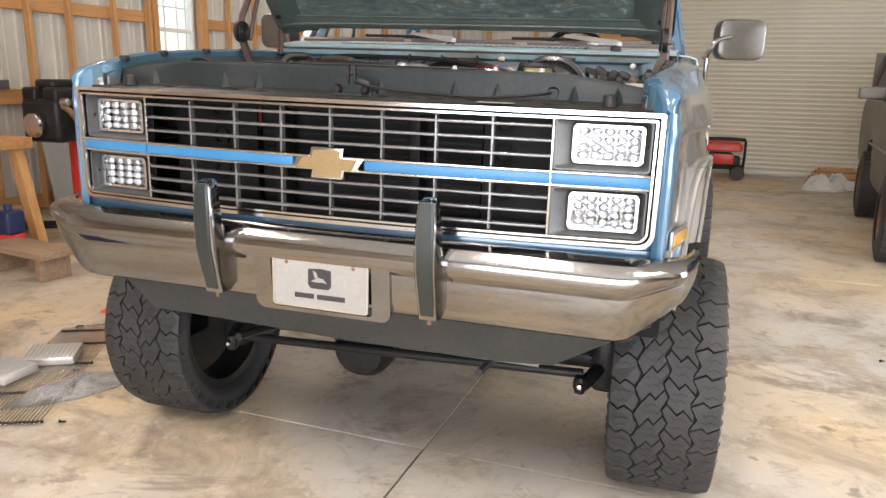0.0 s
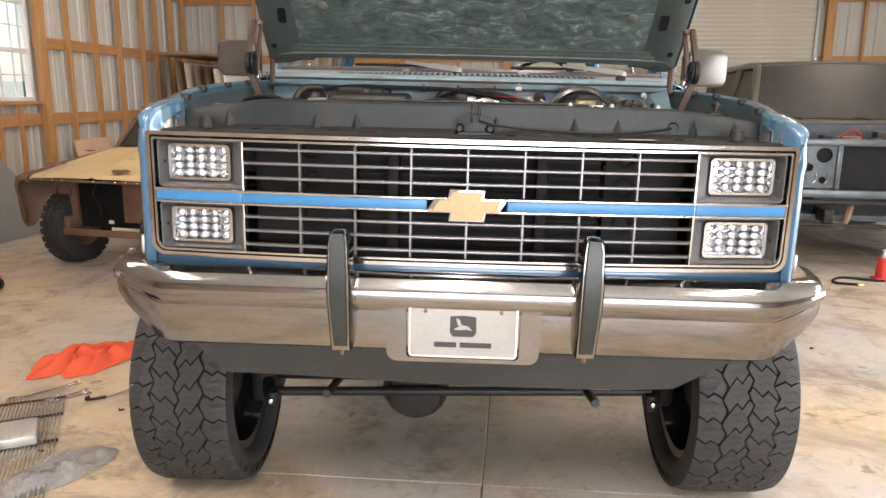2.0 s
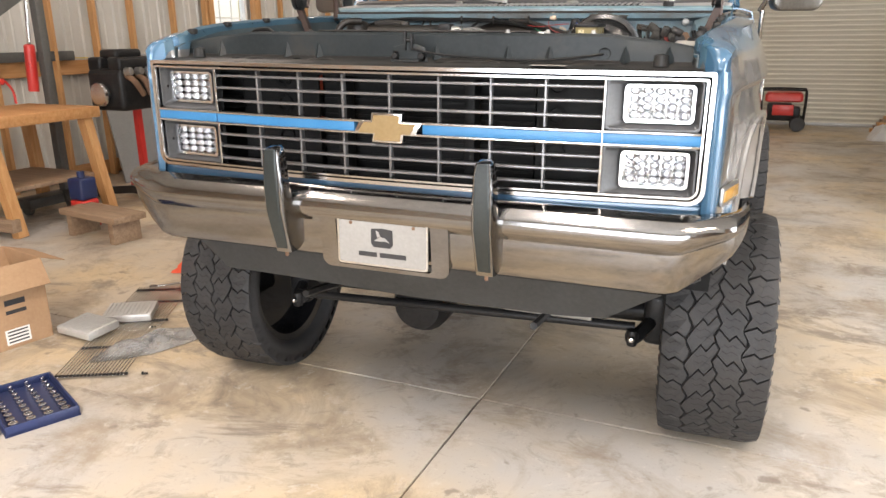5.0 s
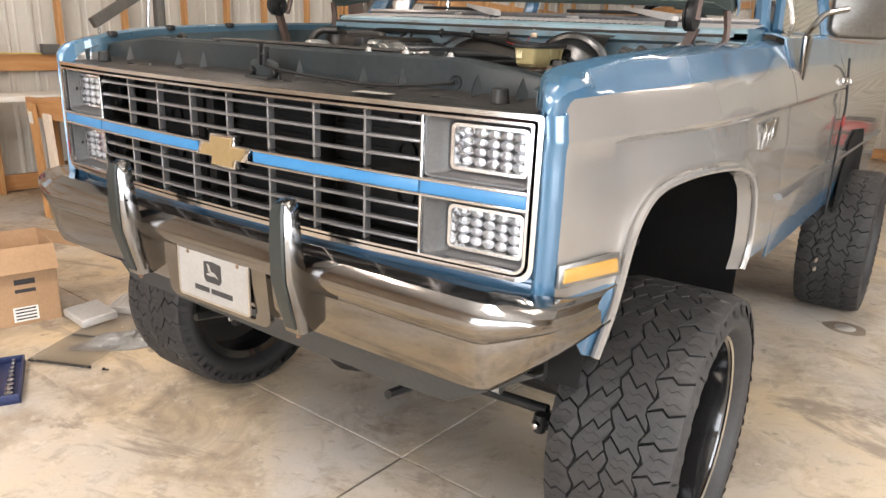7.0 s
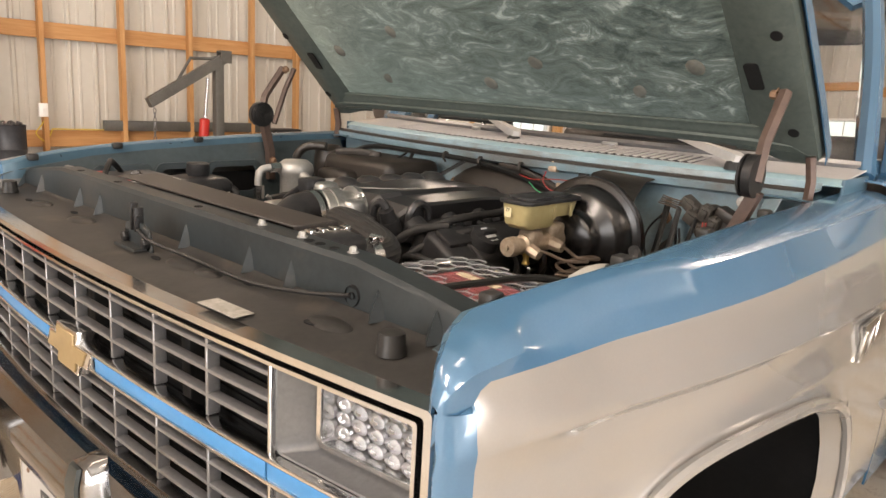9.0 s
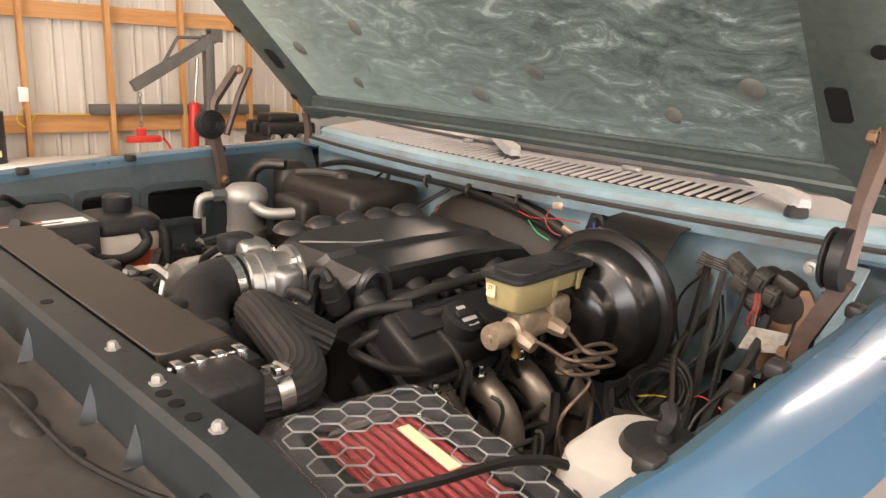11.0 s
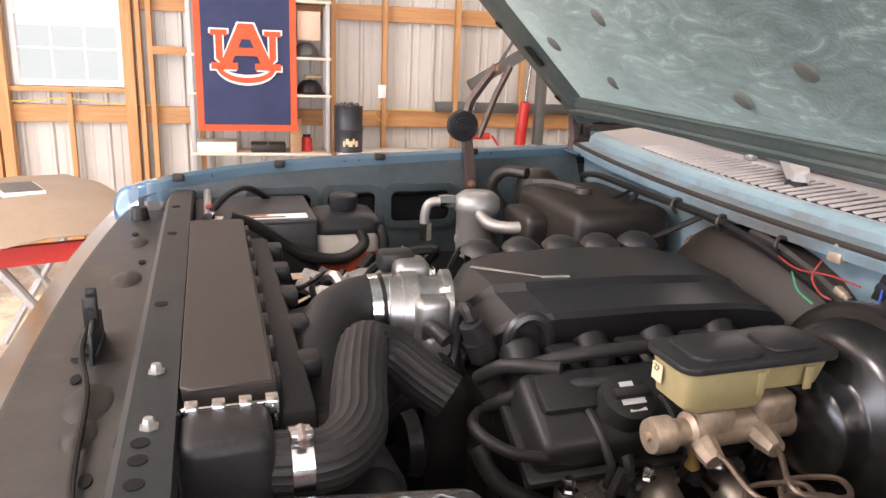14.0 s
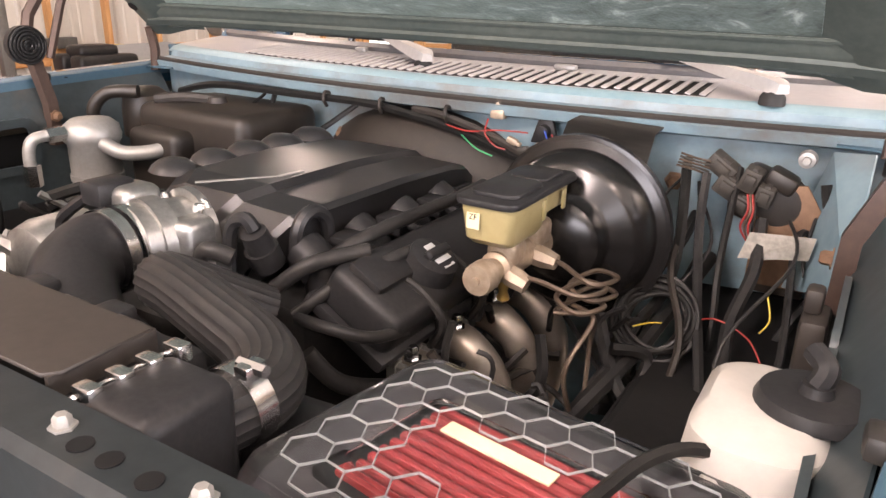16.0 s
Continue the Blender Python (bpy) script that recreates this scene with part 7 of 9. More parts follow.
for x, y, z, w, h, turn in ((0.640, 1.222, 1.512, 0.050, 0.030, 34), (0.655, 1.212, 1.482, 0.040, 0.034, 28), (0.690, 1.205, 1.500, 0.030, 0.040, 20), (0.682, 1.208, 1.458, 0.034, 0.030, 24), (0.716, 1.200, 1.478, 0.028, 0.034, 12)):
    part("wire_plug", moved(merge(box(0, 0, 0, w, 0.034, h, 0.004), box(0, -0.018, 0.002, w * 0.6, 0.012, h * 0.55, 0.002), box(0, -0.004, h * 0.5, w * 0.3, 0.02, 0.006, 0.001)), pose(x, y, z, 8, turn, 0)), "plug_grey", blockm, "dusty grey wiring plug")
for k in range(5):
    part("plug_wire", tube([(0.575, 1.195 - 0.006 * k, 1.530 - 0.004 * k), (0.600, 1.19, 1.526 - 0.005 * k), (0.622, 1.205, 1.520 - 0.006 * k)], 0.0022, 6), ("wire_brown", "plug_grey")[k % 2], blockm)
for k, m in enumerate(("wire_red", "wire_brown", "wire_red", "wire_black")):
    part("plug_wire", tube([(0.690 + 0.004 * k, 1.190, 1.478), (0.697 + 0.004 * k, 1.172, 1.455), (0.690 + 0.006 * k, 1.168, 1.428), (0.702 + 0.003 * k, 1.172, 1.405)], 0.0019, 6), m, blockm)
part("side_bracket", prism([(-0.05, -0.12), (0.035, -0.12), (0.04, 0.0), (0.015, 0.04), (-0.05, 0.03)], 0.006, pose(0.762, 1.232, 1.42, 90), 0.002), "dark_brown", truck, "dark brown firewall bracket")
part("paper", thick(sheet([[(0.722, 1.135, 1.385), (0.785, 1.15, 1.398)], [(0.735, 1.15, 1.418), (0.800, 1.16, 1.428)]]), 0.001), "label_dirty", truck, "torn grey paper tag")
part("plug", merge(lathe([(0, 0.026), (0.006, 0.026), (0.007, 0.018), (0.013, 0.017), (0.015, 0)], 16, pose(0.765, 1.24, 1.538, 90))), "can_silver", truck, "dull metal grommet bolt")
part("side_bracket", merge(prism([(-0.05, -0.12), (0.05, -0.12), (0.06, 0.0), (0.02, 0.06), (-0.05, 0.05)], 0.006, pose(0.755, 1.215, 1.44, 90), 0.002)), "rust", truck, "rusty firewall bracket")
part("paper", thick(sheet([[(0.70, 1.12, 1.39), (0.80, 1.14, 1.40)], [(0.71, 1.14, 1.43), (0.805, 1.15, 1.435)]]), 0.001), "label_dirty", truck, "torn grey paper tag")
for k in range(7):
    r = 0.045 + 0.0035 * k
    part("wire_coil", tube([(0.612 + r * math.cos(t), 1.0 + r * 0.66 * math.sin(t) + 0.004 * (k % 2), 1.305 + r * 0.75 * math.sin(t) + 0.005 * math.sin(2 * t + k) + 0.003 * (k % 3)) for t in [2 * math.pi * j / 14 for j in range(14)]], 0.004, 6, closed=True, steps=2), "wire_black", truck, "coil of spare black wire")
rng = random.Random(11)
for k in range(11):
    x0, y0 = rng.uniform(0.56, 0.80), rng.uniform(1.05, 1.22)
    pts = [(x0, 1.22, rng.uniform(1.42, 1.52)), (x0 + rng.uniform(-0.03, 0.05), y0 - 0.03, rng.uniform(1.34, 1.42)), (x0 + rng.uniform(-0.06, 0.08), y0 - rng.uniform(0.08, 0.2), rng.uniform(1.22, 1.32)), (x0 + rng.uniform(-0.05, 0.1), y0 - rng.uniform(0.1, 0.35), rng.uniform(1.08, 1.2))]
    run("cable", pts, rng.choice((0.003, 0.0045, 0.006, 0.009)), rng.choice(("wire_black", "wire_black", "hose", "dark_brown")))
run("pink_wire", [(0.66, 1.03, 1.30), (0.70, 1.0, 1.33), (0.75, 1.0, 1.31), (0.78, 0.97, 1.28)], 0.0015, "wire_red", "red wire")
run("yellow_wire", [(0.58, 1.0, 1.285), (0.60, 1.02, 1.288), (0.615, 1.04, 1.284)], 0.0015, "wire_yellow", "yellow wire")
run("yellow_wire", [(0.76, 1.06, 1.36), (0.77, 1.04, 1.33), (0.76, 1.03, 1.31)], 0.0015, "wire_yellow", "yellow wire")
run("loom", [(0.53, 0.98, 1.30), (0.60, 0.90, 1.22), (0.70, 0.84, 1.20), (0.82, 0.80, 1.22)], 0.010, "hose", "ribbed black loom")
run("loom", [(0.72, 1.18, 1.44), (0.73, 1.10, 1.38), (0.72, 1.0, 1.32), (0.74, 0.90, 1.27)], 0.010, "hose")
run("loom", [(0.62, 1.20, 1.50), (0.63, 1.15, 1.42), (0.66, 1.06, 1.33), (0.70, 0.93, 1.27), (0.74, 0.80, 1.2)], 0.008, "hose")
part("shock_body", lathe([(0, -0.07), (0.035, -0.065), (0.04, 0), (0.04, 0.07), (0, 0.075)], 16, pose(0.53, 0.76, 1.19, 70, 0, 40)), "brown_case", truck)
part("relay_box", merge(box(0.835, 0.80, 1.40, 0.03, 0.07, 0.11, 0.008), box(0.83, 0.80, 1.47, 0.02, 0.03, 0.03, 0.006)), "dust_steel", truck, "dusty relay box on the apron")
part("relay_wires", merge(tube([(0.83, 0.78, 1.36), (0.81, 0.76, 1.33), (0.82, 0.72, 1.31)], 0.004, 6)), "wire_yellow", truck)
# Added near-black sheet for the darkness below the engine.
part("bay_shade_sheet", merge(span(-0.72, 0.72, 0.30, 1.25, 0.84, 0.86)), "well_black", truck)

# smaller lines, brackets and plugs round the engine
rng = random.Random(23)
for k in range(22):
    x, y = rng.uniform(0.36, 0.60), rng.uniform(0.60, 0.98)
    pts = [(x, y, rng.uniform(1.22, 1.33)), (x + rng.uniform(-0.05, 0.08), y + rng.uniform(-0.08, 0.08), rng.uniform(1.18, 1.30)), (x + rng.uniform(-0.03, 0.14), y + rng.uniform(-0.12, 0.12), rng.uniform(1.08, 1.22)), (x + rng.uniform(0.0, 0.2), y + rng.uniform(-0.15, 0.15), rng.uniform(0.98, 1.1))]
    run("line", pts, rng.choice((0.004, 0.005, 0.007, 0.010)), rng.choice(("wire_black", "wire_black", "hose", "dark_brown", "wire_black")))
for k in range(16):
    x, y = rng.uniform(-0.46, -0.16), rng.uniform(0.40, 0.80)
    pts = [(x, y, rng.uniform(1.36, 1.43)), (x + rng.uniform(-0.07, 0.07), y + rng.uniform(-0.07, 0.07), rng.uniform(1.36, 1.43)), (x + rng.uniform(-0.10, 0.10), y + rng.uniform(-0.10, 0.10), rng.uniform(1.26, 1.38)), (x + rng.uniform(-0.1, 0.1), y + rng.uniform(-0.1, 0.1), 1.18)]
    run("line", pts, rng.choice((0.005, 0.007, 0.011, 0.014)), rng.choice(("wire_black", "hose", "hose", "alu")))
for k in range(14):
    x, y, z = ((rng.uniform(-0.45, -0.18), rng.uniform(0.40, 0.80), rng.uniform(1.30, 1.40)) if k % 2 else (rng.uniform(0.38, 0.72), rng.uniform(0.62, 1.05), rng.uniform(1.12, 1.24)))
    part("bracket", moved(merge(box(0, 0, 0, rng.uniform(0.04, 0.08), rng.uniform(0.03, 0.06), rng.uniform(0.012, 0.04), 0.004), bolt((0, 0, 0.02), 0.009, 0.01)), pose(x, y, z, rng.uniform(-40, 40), rng.uniform(-40, 40), rng.uniform(0, 180))), rng.choice(("axle", "alu", "black_plastic", "dust_steel")), truck)
for k in range(4):
    y = 0.68 + 0.115 * k
    part("plug_wire", tube([(0.372, y + 0.045, 1.31), (0.40, y + 0.03, 1.36), (0.375, y + 0.02, 1.40), (0.34, y + 0.02, 1.415)], 0.006, 8), "hose", truck, "black spark plug wire")
    part("exhaust_bolt", bolt((0.385, y - 0.02, 1.325), 0.009, 0.012), "bright", truck)
for x, y in ((-0.20, 1.246), (0.40, 1.262), (0.55, 1.275), (-0.55, 1.275), (0.02, 1.245)):
    part("firewall_bolt", bolt((x, y, 1.46), 0.012, 0.01, pose(0, 0, 0, 90)), "rust", truck)
part("corner_brace", thick(sheet([[(0.86, 1.0, 1.40), (0.86, 1.22, 1.56)], [(0.74, 1.27, 1.30), (0.80, 1.285, 1.545)]]), 0.003), "bay_blue", truck, "pale blue brace at the firewall corner")

# ---- raised hood ----
HOOD = Matrix(((1, 0, 0, 0), (0, -0.7071, -0.7071, 1.315), (0, 0.7071, -0.7071, 1.638), (0, 0, 0, 1)))

def rear_edge(x):
    """How far the hood's rear edge bows away from the line between its corners."""
    return lerp(abs(x), [(0, 0.034), (0.45, 0.032), (0.68, 0.026), (0.80, 0.012), (0.88, -0.006), (0.93, -0.012)])


HOOD_X = (-1, -0.95, -0.87, -0.75, -0.5, -0.25, 0, 0.25, 0.5, 0.75, 0.87, 0.95, 1)


def hood_row(w, y, z):
    """A row across the inner frame that follows the bowed rear edge."""
    return [(u * w, y + rear_edge(u * w) * max(0.0, 1 - y / 0.115), z) for u in HOOD_X]


hood = part("hood", moved(thick(sheet([[(x * w if abs(x) > 0.8 else x, y + rear_edge(x) * max(0.0, 1 - y / 0.2), z + c) for x, z in ((-0.915, -0.050), (-0.90, -0.062), (-0.68, -0.070), (-0.45, -0.075), (0, -0.08), (0.45, -0.075), (0.68, -0.070), (0.90, -0.062), (0.915, -0.050), (0.915, -0.02))] for y, w, c in ((0.016, 1.0, 0.02), (0.032, 1.0, 0.005), (0.2, 1.0, 0), (0.7, 0.992, 0), (1.22, 0.98, 0), (1.27, 0.978, 0.015))]), 0.003), HOOD), "blue", truck, "raised blue hood seen from below")
inner = [sheet([hood_row(w, y, z) for w, y, z in ((0.905, 0.016, -0.025), (0.90, 0.028, -0.002), (0.89, 0.036, 0.0035), (0.89, 0.041, 0.0005), (0.88, 0.055, 0.012), (0.85, 0.072, 0.0115), (0.85, 0.077, 0.0055), (0.84, 0.094, 0.0045), (0.80, 0.115, -0.010), (0.76, 0.125, -0.012))]),
         sheet([[(-0.72, 1.16, -0.012), (0.72, 1.16, -0.012)], [(-0.80, 1.19, 0.004), (0.80, 1.19, 0.004)], [(-0.88, 1.25, 0.002), (0.88, 1.25, 0.002)], [(-0.885, 1.268, -0.03), (0.885, 1.268, -0.03)]])]
for s in (1, -1):
    inner.append(sheet([[(s * x, 0.018, z) for x, z in ((0.905, -0.03), (0.90, -0.002), (0.87, 0.012), (0.82, 0.010), (0.755, -0.012), (0.70, -0.014))], [(s * x, 0.125, z) for x, z in ((0.905, -0.03), (0.90, -0.002), (0.87, 0.012), (0.80, 0.010), (0.745, -0.012), (0.70, -0.014))],
                        [(s * x, 1.25, z) for x, z in ((0.885, -0.03), (0.88, -0.002), (0.85, 0.012), (0.78, 0.010), (0.725, -0.012), (0.70, -0.014))]]))
part("hood_frame", moved(thick(merge(*inner), 0.002), HOOD), "hood_under", hood, "dark grey-green pressed hood frame")
pad_rows = []
for j in range(13):
    y = 0.118 + 1.05 * j / 12
    pad_rows.append([(-0.75 + 1.5 * i / 16, y, -0.012 + (0.006 * math.sin(i * 1.9 + j * 1.3) * math.sin(j * 0.8) + 0.012) * (1 if 0 < i < 16 and 0 < j < 12 else 0)) for i in range(17)])
part("hood_pad", moved(thick(sheet(pad_rows), 0.004), HOOD), "hood_pad", hood, "grey-green sound pad with pale swirling scuffs")
for y, z, w, r in ((0.022, -0.006, 0.895, 0.0045), (0.114, -0.003, 0.80, 0.005)):
    part("frame_bead", moved(tube(hood_row(w, y, z), r, 6, steps=2), HOOD), "hood_under", hood)
for x, y in ((-0.457, 0.215), (0.492, 0.215), (-0.30, 0.41), (0.20, 0.30), (0.45, 0.62), (-0.45, 0.70), (0.0, 0.85), (0.66, 0.30), (-0.62, 0.33), (0.0, 0.215)):
    part("pad_fastener", moved(lathe([(0, 0.003), (0.012, 0.004), (0.022, 0.0015), (0.024, 0)], 16, pose(x, y, 0.004)), HOOD), "pad_stud", hood)
for s in (1, -1):
    # Slot and holes of the frame: black shapes laid on for their shade.
    part("frame_slot_shade", moved(prism(rounded(0.034, 0.075, 0.008), 0.003, pose(s * 0.795, 0.285, 0.0095, 0, 0, s * 4)), HOOD), "well_black", hood, "black plate for the shade in a hood frame slot")
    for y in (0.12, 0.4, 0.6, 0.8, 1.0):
        part("frame_hole_shade", moved(lathe([(0, 0.002), (0.013, 0.002), (0.013, 0)], 14, pose(s * 0.86, y, 0.0125)), HOOD), "well_black", hood)
    # hinge: plate, spiral spring, arms
    hx = s * 0.892
    hg = part("hood_hinge", tube([(s * 0.85, 0.955, 1.40), (s * 0.852, 0.955, 1.50), (hx, 0.955, 1.60)], 0.018, 4, curve=False), "hinge", truck, "rusty brown hood hinge")
    for pts, r in (([(hx, 0.94, 1.62), (hx, 0.96, 1.70), (hx, 1.035, 1.80)], 0.014), ([(hx - s * 0.02, 0.985, 1.60), (hx - s * 0.02, 1.03, 1.72), (hx - s * 0.02, 1.07, 1.80)], 0.010), ([(hx, 1.295, 1.545), (hx, 1.30, 1.60), (hx - s * 0.005, 1.285, 1.66)], 0.013)):
        part("hinge_arm", tube(pts, r, 6, curve=False), "hinge", hg)
    part("hinge_spring", merge(*[tube([(hx - s * 0.022, 0.937 + r * math.cos(t), 1.632 + r * math.sin(t)) for t in [2 * math.pi * j / 14 for j in range(14)]], 0.0032, 6, closed=True, steps=2) for r in (0.010, 0.018, 0.026, 0.034, 0.041)], lathe([(0, 0.012), (0.044, 0.012), (0.044, -0.006), (0, -0.006)], 24, pose(hx - s * 0.008, 0.937, 1.632, 0, s * 90, 0))), "axle", hg, "spiral hinge spring")
    for y, z in ((1.035, 1.795), (0.955, 1.47)):
        part("hinge_bolt", bolt((hx - s * (0.017 if z > 1.6 else 0.058), y, z), 0.010, 0.01, pose(0, 0, 0, 0, -s * 90, 0)), "rust", hg)

# ---- other vehicles ----
def plain_wheel(name, parent, x, y, r, w, mat="rubber", rim="rust_body"):
    t = part(name, lathe([(r * 0.55, -w / 2), (r * 0.8, -w / 2), (r * 0.95, -w / 2 + 0.015), (r, -w / 2 + 0.05), (r, w / 2 - 0.05), (r * 0.95, w / 2 - 0.015), (r * 0.8, w / 2), (r * 0.55, w / 2)], 36, pose(x, y, r, 0, 90, 0)), mat, parent, "worn black tyre")
    part("rim", lathe([(r * 0.56, -w / 2 + 0.01), (r * 0.5, -w / 2 + 0.02), (r * 0.42, -0.02), (r * 0.2, -0.05), (0, -0.05), (0, 0.05), (r * 0.2, 0.05), (r * 0.42, 0.02), (r * 0.5, w / 2 - 0.02), (r * 0.56, w / 2 - 0.01)], 28, pose(x, y, r, 0, 90, 0)), rim, t)
    blocks = []
    for k in range(30):
        a = 2 * math.pi * k / 30
        for x0 in (-w * 0.3, 0, w * 0.3):
            blocks.append(moved(box(0, 0, 0, w * 0.24, r * 0.15, 0.014), Matrix.Translation((x + x0, y, r)) @ pose(0, 0, 0, math.degrees(a) + x0 * 60, 0, 0) @ Matrix.Translation((0, 0, r + 0.002))))
    tagged(part("tread", merge(*blocks), mat, t), kind="stuff")
    return t


# dark wagon with its front end stripped; local x across, y back from its nose
SUV = ROOM @ pose(2.47, 4.65, 0, 0, 0, -5)
suv = thing("dark_wagon", "dusty dark brown wagon with its grille and hood removed", "car", at=SUV)
W = 1.92
for side in (0, 1):
    x = 0.0 if side == 0 else W
    sgn = -1 if side == 0 else 1
    arch_f = [(0.21, 0.52), (0.24, 0.78), (0.36, 0.90), (0.63, 0.91), (0.86, 0.86), (0.94, 0.70), (0.98, 0.52)]
    ys = [0.0, 0.06, 0.14, 0.205, 0.24, 0.36, 0.5, 0.63, 0.76, 0.86, 0.94, 0.99, 1.4, 1.9, 2.3, 2.63, 2.73, 2.98, 3.28, 3.40, 3.48, 4.0, 4.5]
    rows = []
    for y in ys:
        bot = 0.54 if y < 0.21 else lerp(y, arch_f) if y <= 0.98 else 0.46 if y < 2.63 else lerp(y, [(2.63, 0.5), (2.73, 0.8), (2.98, 0.9), (3.28, 0.86), (3.40, 0.7), (3.48, 0.5)]) if y <= 3.48 else 0.55
        top = lerp(y, [(0, 1.16), (0.3, 1.22), (1.3, 1.30), (1.6, 1.33), (4.5, 1.33)])
        o = sgn * (0.0 if y > 0.1 else -0.03)
        rows.append([(x - sgn * 0.05, y, top), (x - sgn * 0.012 + o, y, top - 0.02), (x + o, y, top - 0.07), (x + sgn * 0.012 + o, y, top - 0.2), (x + sgn * 0.01 + o, y, (top - 0.2 + bot) / 2), (x - sgn * 0.01 + o, y, bot)])
    fl = part("flank", thick(sheet(rows), 0.004), "dark_body", suv, "dusty dark brown body side")
    part("well", thick(sheet([[(x - sgn * 0.02, y, z) for y, z in arch_f], [(x - sgn * 0.4, y, z) for y, z in arch_f]]), 0.003), "well_black", fl)
    part("marker", box(x + sgn * 0.026, 0.125, 0.79, 0.014, 0.14, 0.055, 0.004), "orange_lens", fl, "bright orange side marker")
    part("molding", tube([(x + sgn * 0.016, 1.15, 0.88), (x + sgn * 0.016, 2.9, 0.86)], 0.012, 6, curve=False), "bar", fl)
    part("pillar", tube([(x - sgn * 0.08, 1.50, 1.33), (x - sgn * 0.17, 1.86, 1.82), (x - sgn * 0.20, 1.98, 1.90)], 0.035, 8), "dark_body", fl)
    part("side_glass", sheet([[(x - sgn * 0.06, 1.62, 1.34), (x - sgn * 0.06, 2.72, 1.34), (x - sgn * 0.06, 4.35, 1.34)], [(x - sgn * 0.18, 1.98, 1.84), (x - sgn * 0.18, 2.72, 1.86), (x - sgn * 0.18, 4.25, 1.84)]]), "dim_cab_glass", fl, "side glass with the dark cab in its colour")
    for y0 in (2.74, 2.86, 4.4):
        part("post", tube([(x - sgn * 0.05, y0, 1.33), (x - sgn * 0.17, y0 - 0.02, 1.87)], 0.032, 8, curve=False), "dark_body", fl)
    part("drip_rail", tube([(x - sgn * 0.07, 1.52, 1.36), (x - sgn * 0.155, 1.95, 1.875), (x - sgn * 0.155, 4.45, 1.875)], 0.014, 6, curve=False), "bar", fl)
    if side == 0:
        part("mirror", merge(prism(rounded(0.24, 0.12, 0.03), 0.09, pose(x - 0.15, 1.86, 1.42, 90), 0.015, 3), tube([(x, 1.9, 1.34), (x - 0.06, 1.88, 1.38)], 0.016, 8, curve=False)), "dark_body", fl, "dark door mirror")
part("roof", thick(sheet([[(0.16, y, z - 0.05), (0.22, y, z), (W / 2, y, z + 0.025), (W - 0.22, y, z), (W - 0.16, y, z - 0.05)] for y, z in ((1.93, 1.90), (2.0, 1.925), (2.6, 1.945), (4.0, 1.935), (4.45, 1.90))]), 0.02), "dark_body", suv, "dusty roof")
part("windshield", thick(sheet([[(0.06, 1.50, 1.33), (W / 2, 1.42, 1.33), (W - 0.06, 1.50, 1.33)], [(0.20, 1.95, 1.88), (W / 2, 1.90, 1.90), (W - 0.20, 1.95, 1.88)]]), 0.006), "dim_cab_glass", suv, "dusty windshield with the dark cab in its colour")
part("cowl", thick(sheet([[(0.05, 1.22, 1.285), (W - 0.05, 1.22, 1.285)], [(0.06, 1.48, 1.32), (W - 0.06, 1.48, 1.32)]]), 0.01), "dark_body", suv)
for x in (0.55, 1.2):
    part("wiper", tube([(x, 1.38, 1.33), (x - 0.15, 1.45, 1.35), (x - 0.48, 1.47, 1.355)], 0.010, 6), "seal_black", suv)
part("rear_wall", span(0.05, W - 0.05, 4.46, 4.5, 0.5, 1.9), "dark_body", suv)
part("inner_bay", merge(span(0.10, 0.14, 0.1, 1.25, 0.6, 1.2), span(W - 0.14, W - 0.10, 0.1, 1.25, 0.6, 1.2), span(0.1, W - 0.1, 1.2, 1.24, 0.5, 1.28), span(0.1, W - 0.1, 0.2, 1.24, 0.45, 0.5)), "core_steel", suv, "bare engine bay")
core = part("core_support", merge(span(0.02, W - 0.02, 0.03, 0.07, 1.13, 1.19, 0.008), span(0.02, W - 0.02, 0.0, 0.05, 0.68, 0.75, 0.01), span(0.02, 0.07, 0.03, 0.07, 0.55, 1.15, 0.006), span(W - 0.07, W - 0.02, 0.03, 0.07, 0.55, 1.15, 0.006), span(0.50, 0.54, 0.03, 0.07, 0.75, 1.15, 0.006), span(W - 0.54, W - 0.50, 0.03, 0.07, 0.75, 1.15, 0.006)), "core_steel", suv, "bare grey-blue core support")
for x0 in (0.07, W - 0.50):
    part("lamp_panel", span(x0, x0 + 0.43, 0.055, 0.062, 0.76, 1.13), "core_steel", core)
    # Each lamp hole is a rim with a black disc for the shade inside.
    for cx, cz, r in ((0.11, 1.03, 0.068), (0.12, 0.85, 0.062), (0.33, 1.05, 0.055), (0.33, 0.83, 0.026), (0.21, 0.94, 0.030)):
        part("lamp_hole", lathe([(r * 1.2, 0), (r * 1.15, 0.012), (r, 0.014), (r * 0.97, -0.002), (0, -0.002)], 22, pose(x0 + cx, 0.052, cz, 90)), "well_black", core)
    for k in range(4):
        part("bright_edge", tube([(x0 + 0.05 + 0.1 * k, 0.05, 0.80), (x0 + 0.08 + 0.1 * k, 0.048, 0.84), (x0 + 0.07 + 0.1 * k, 0.05, 0.9)], 0.007, 6), "bright", core)
rd2 = part("radiator", span(0.56, W - 0.56, 0.09, 0.13, 0.74, 1.14), "well_black", suv, "black radiator")
for k in range(17):
    part("fin", span(0.56, W - 0.56, 0.086, 0.09, 0.75 + 0.022 * k, 0.757 + 0.022 * k), "bay_black", rd2)
part("lower_bar", merge(span(0.0, W, -0.02, 0.03, 0.62, 0.66, 0.008), span(0.05, W - 0.05, 0.0, 0.05, 0.42, 0.45, 0.006)), "axle", suv)
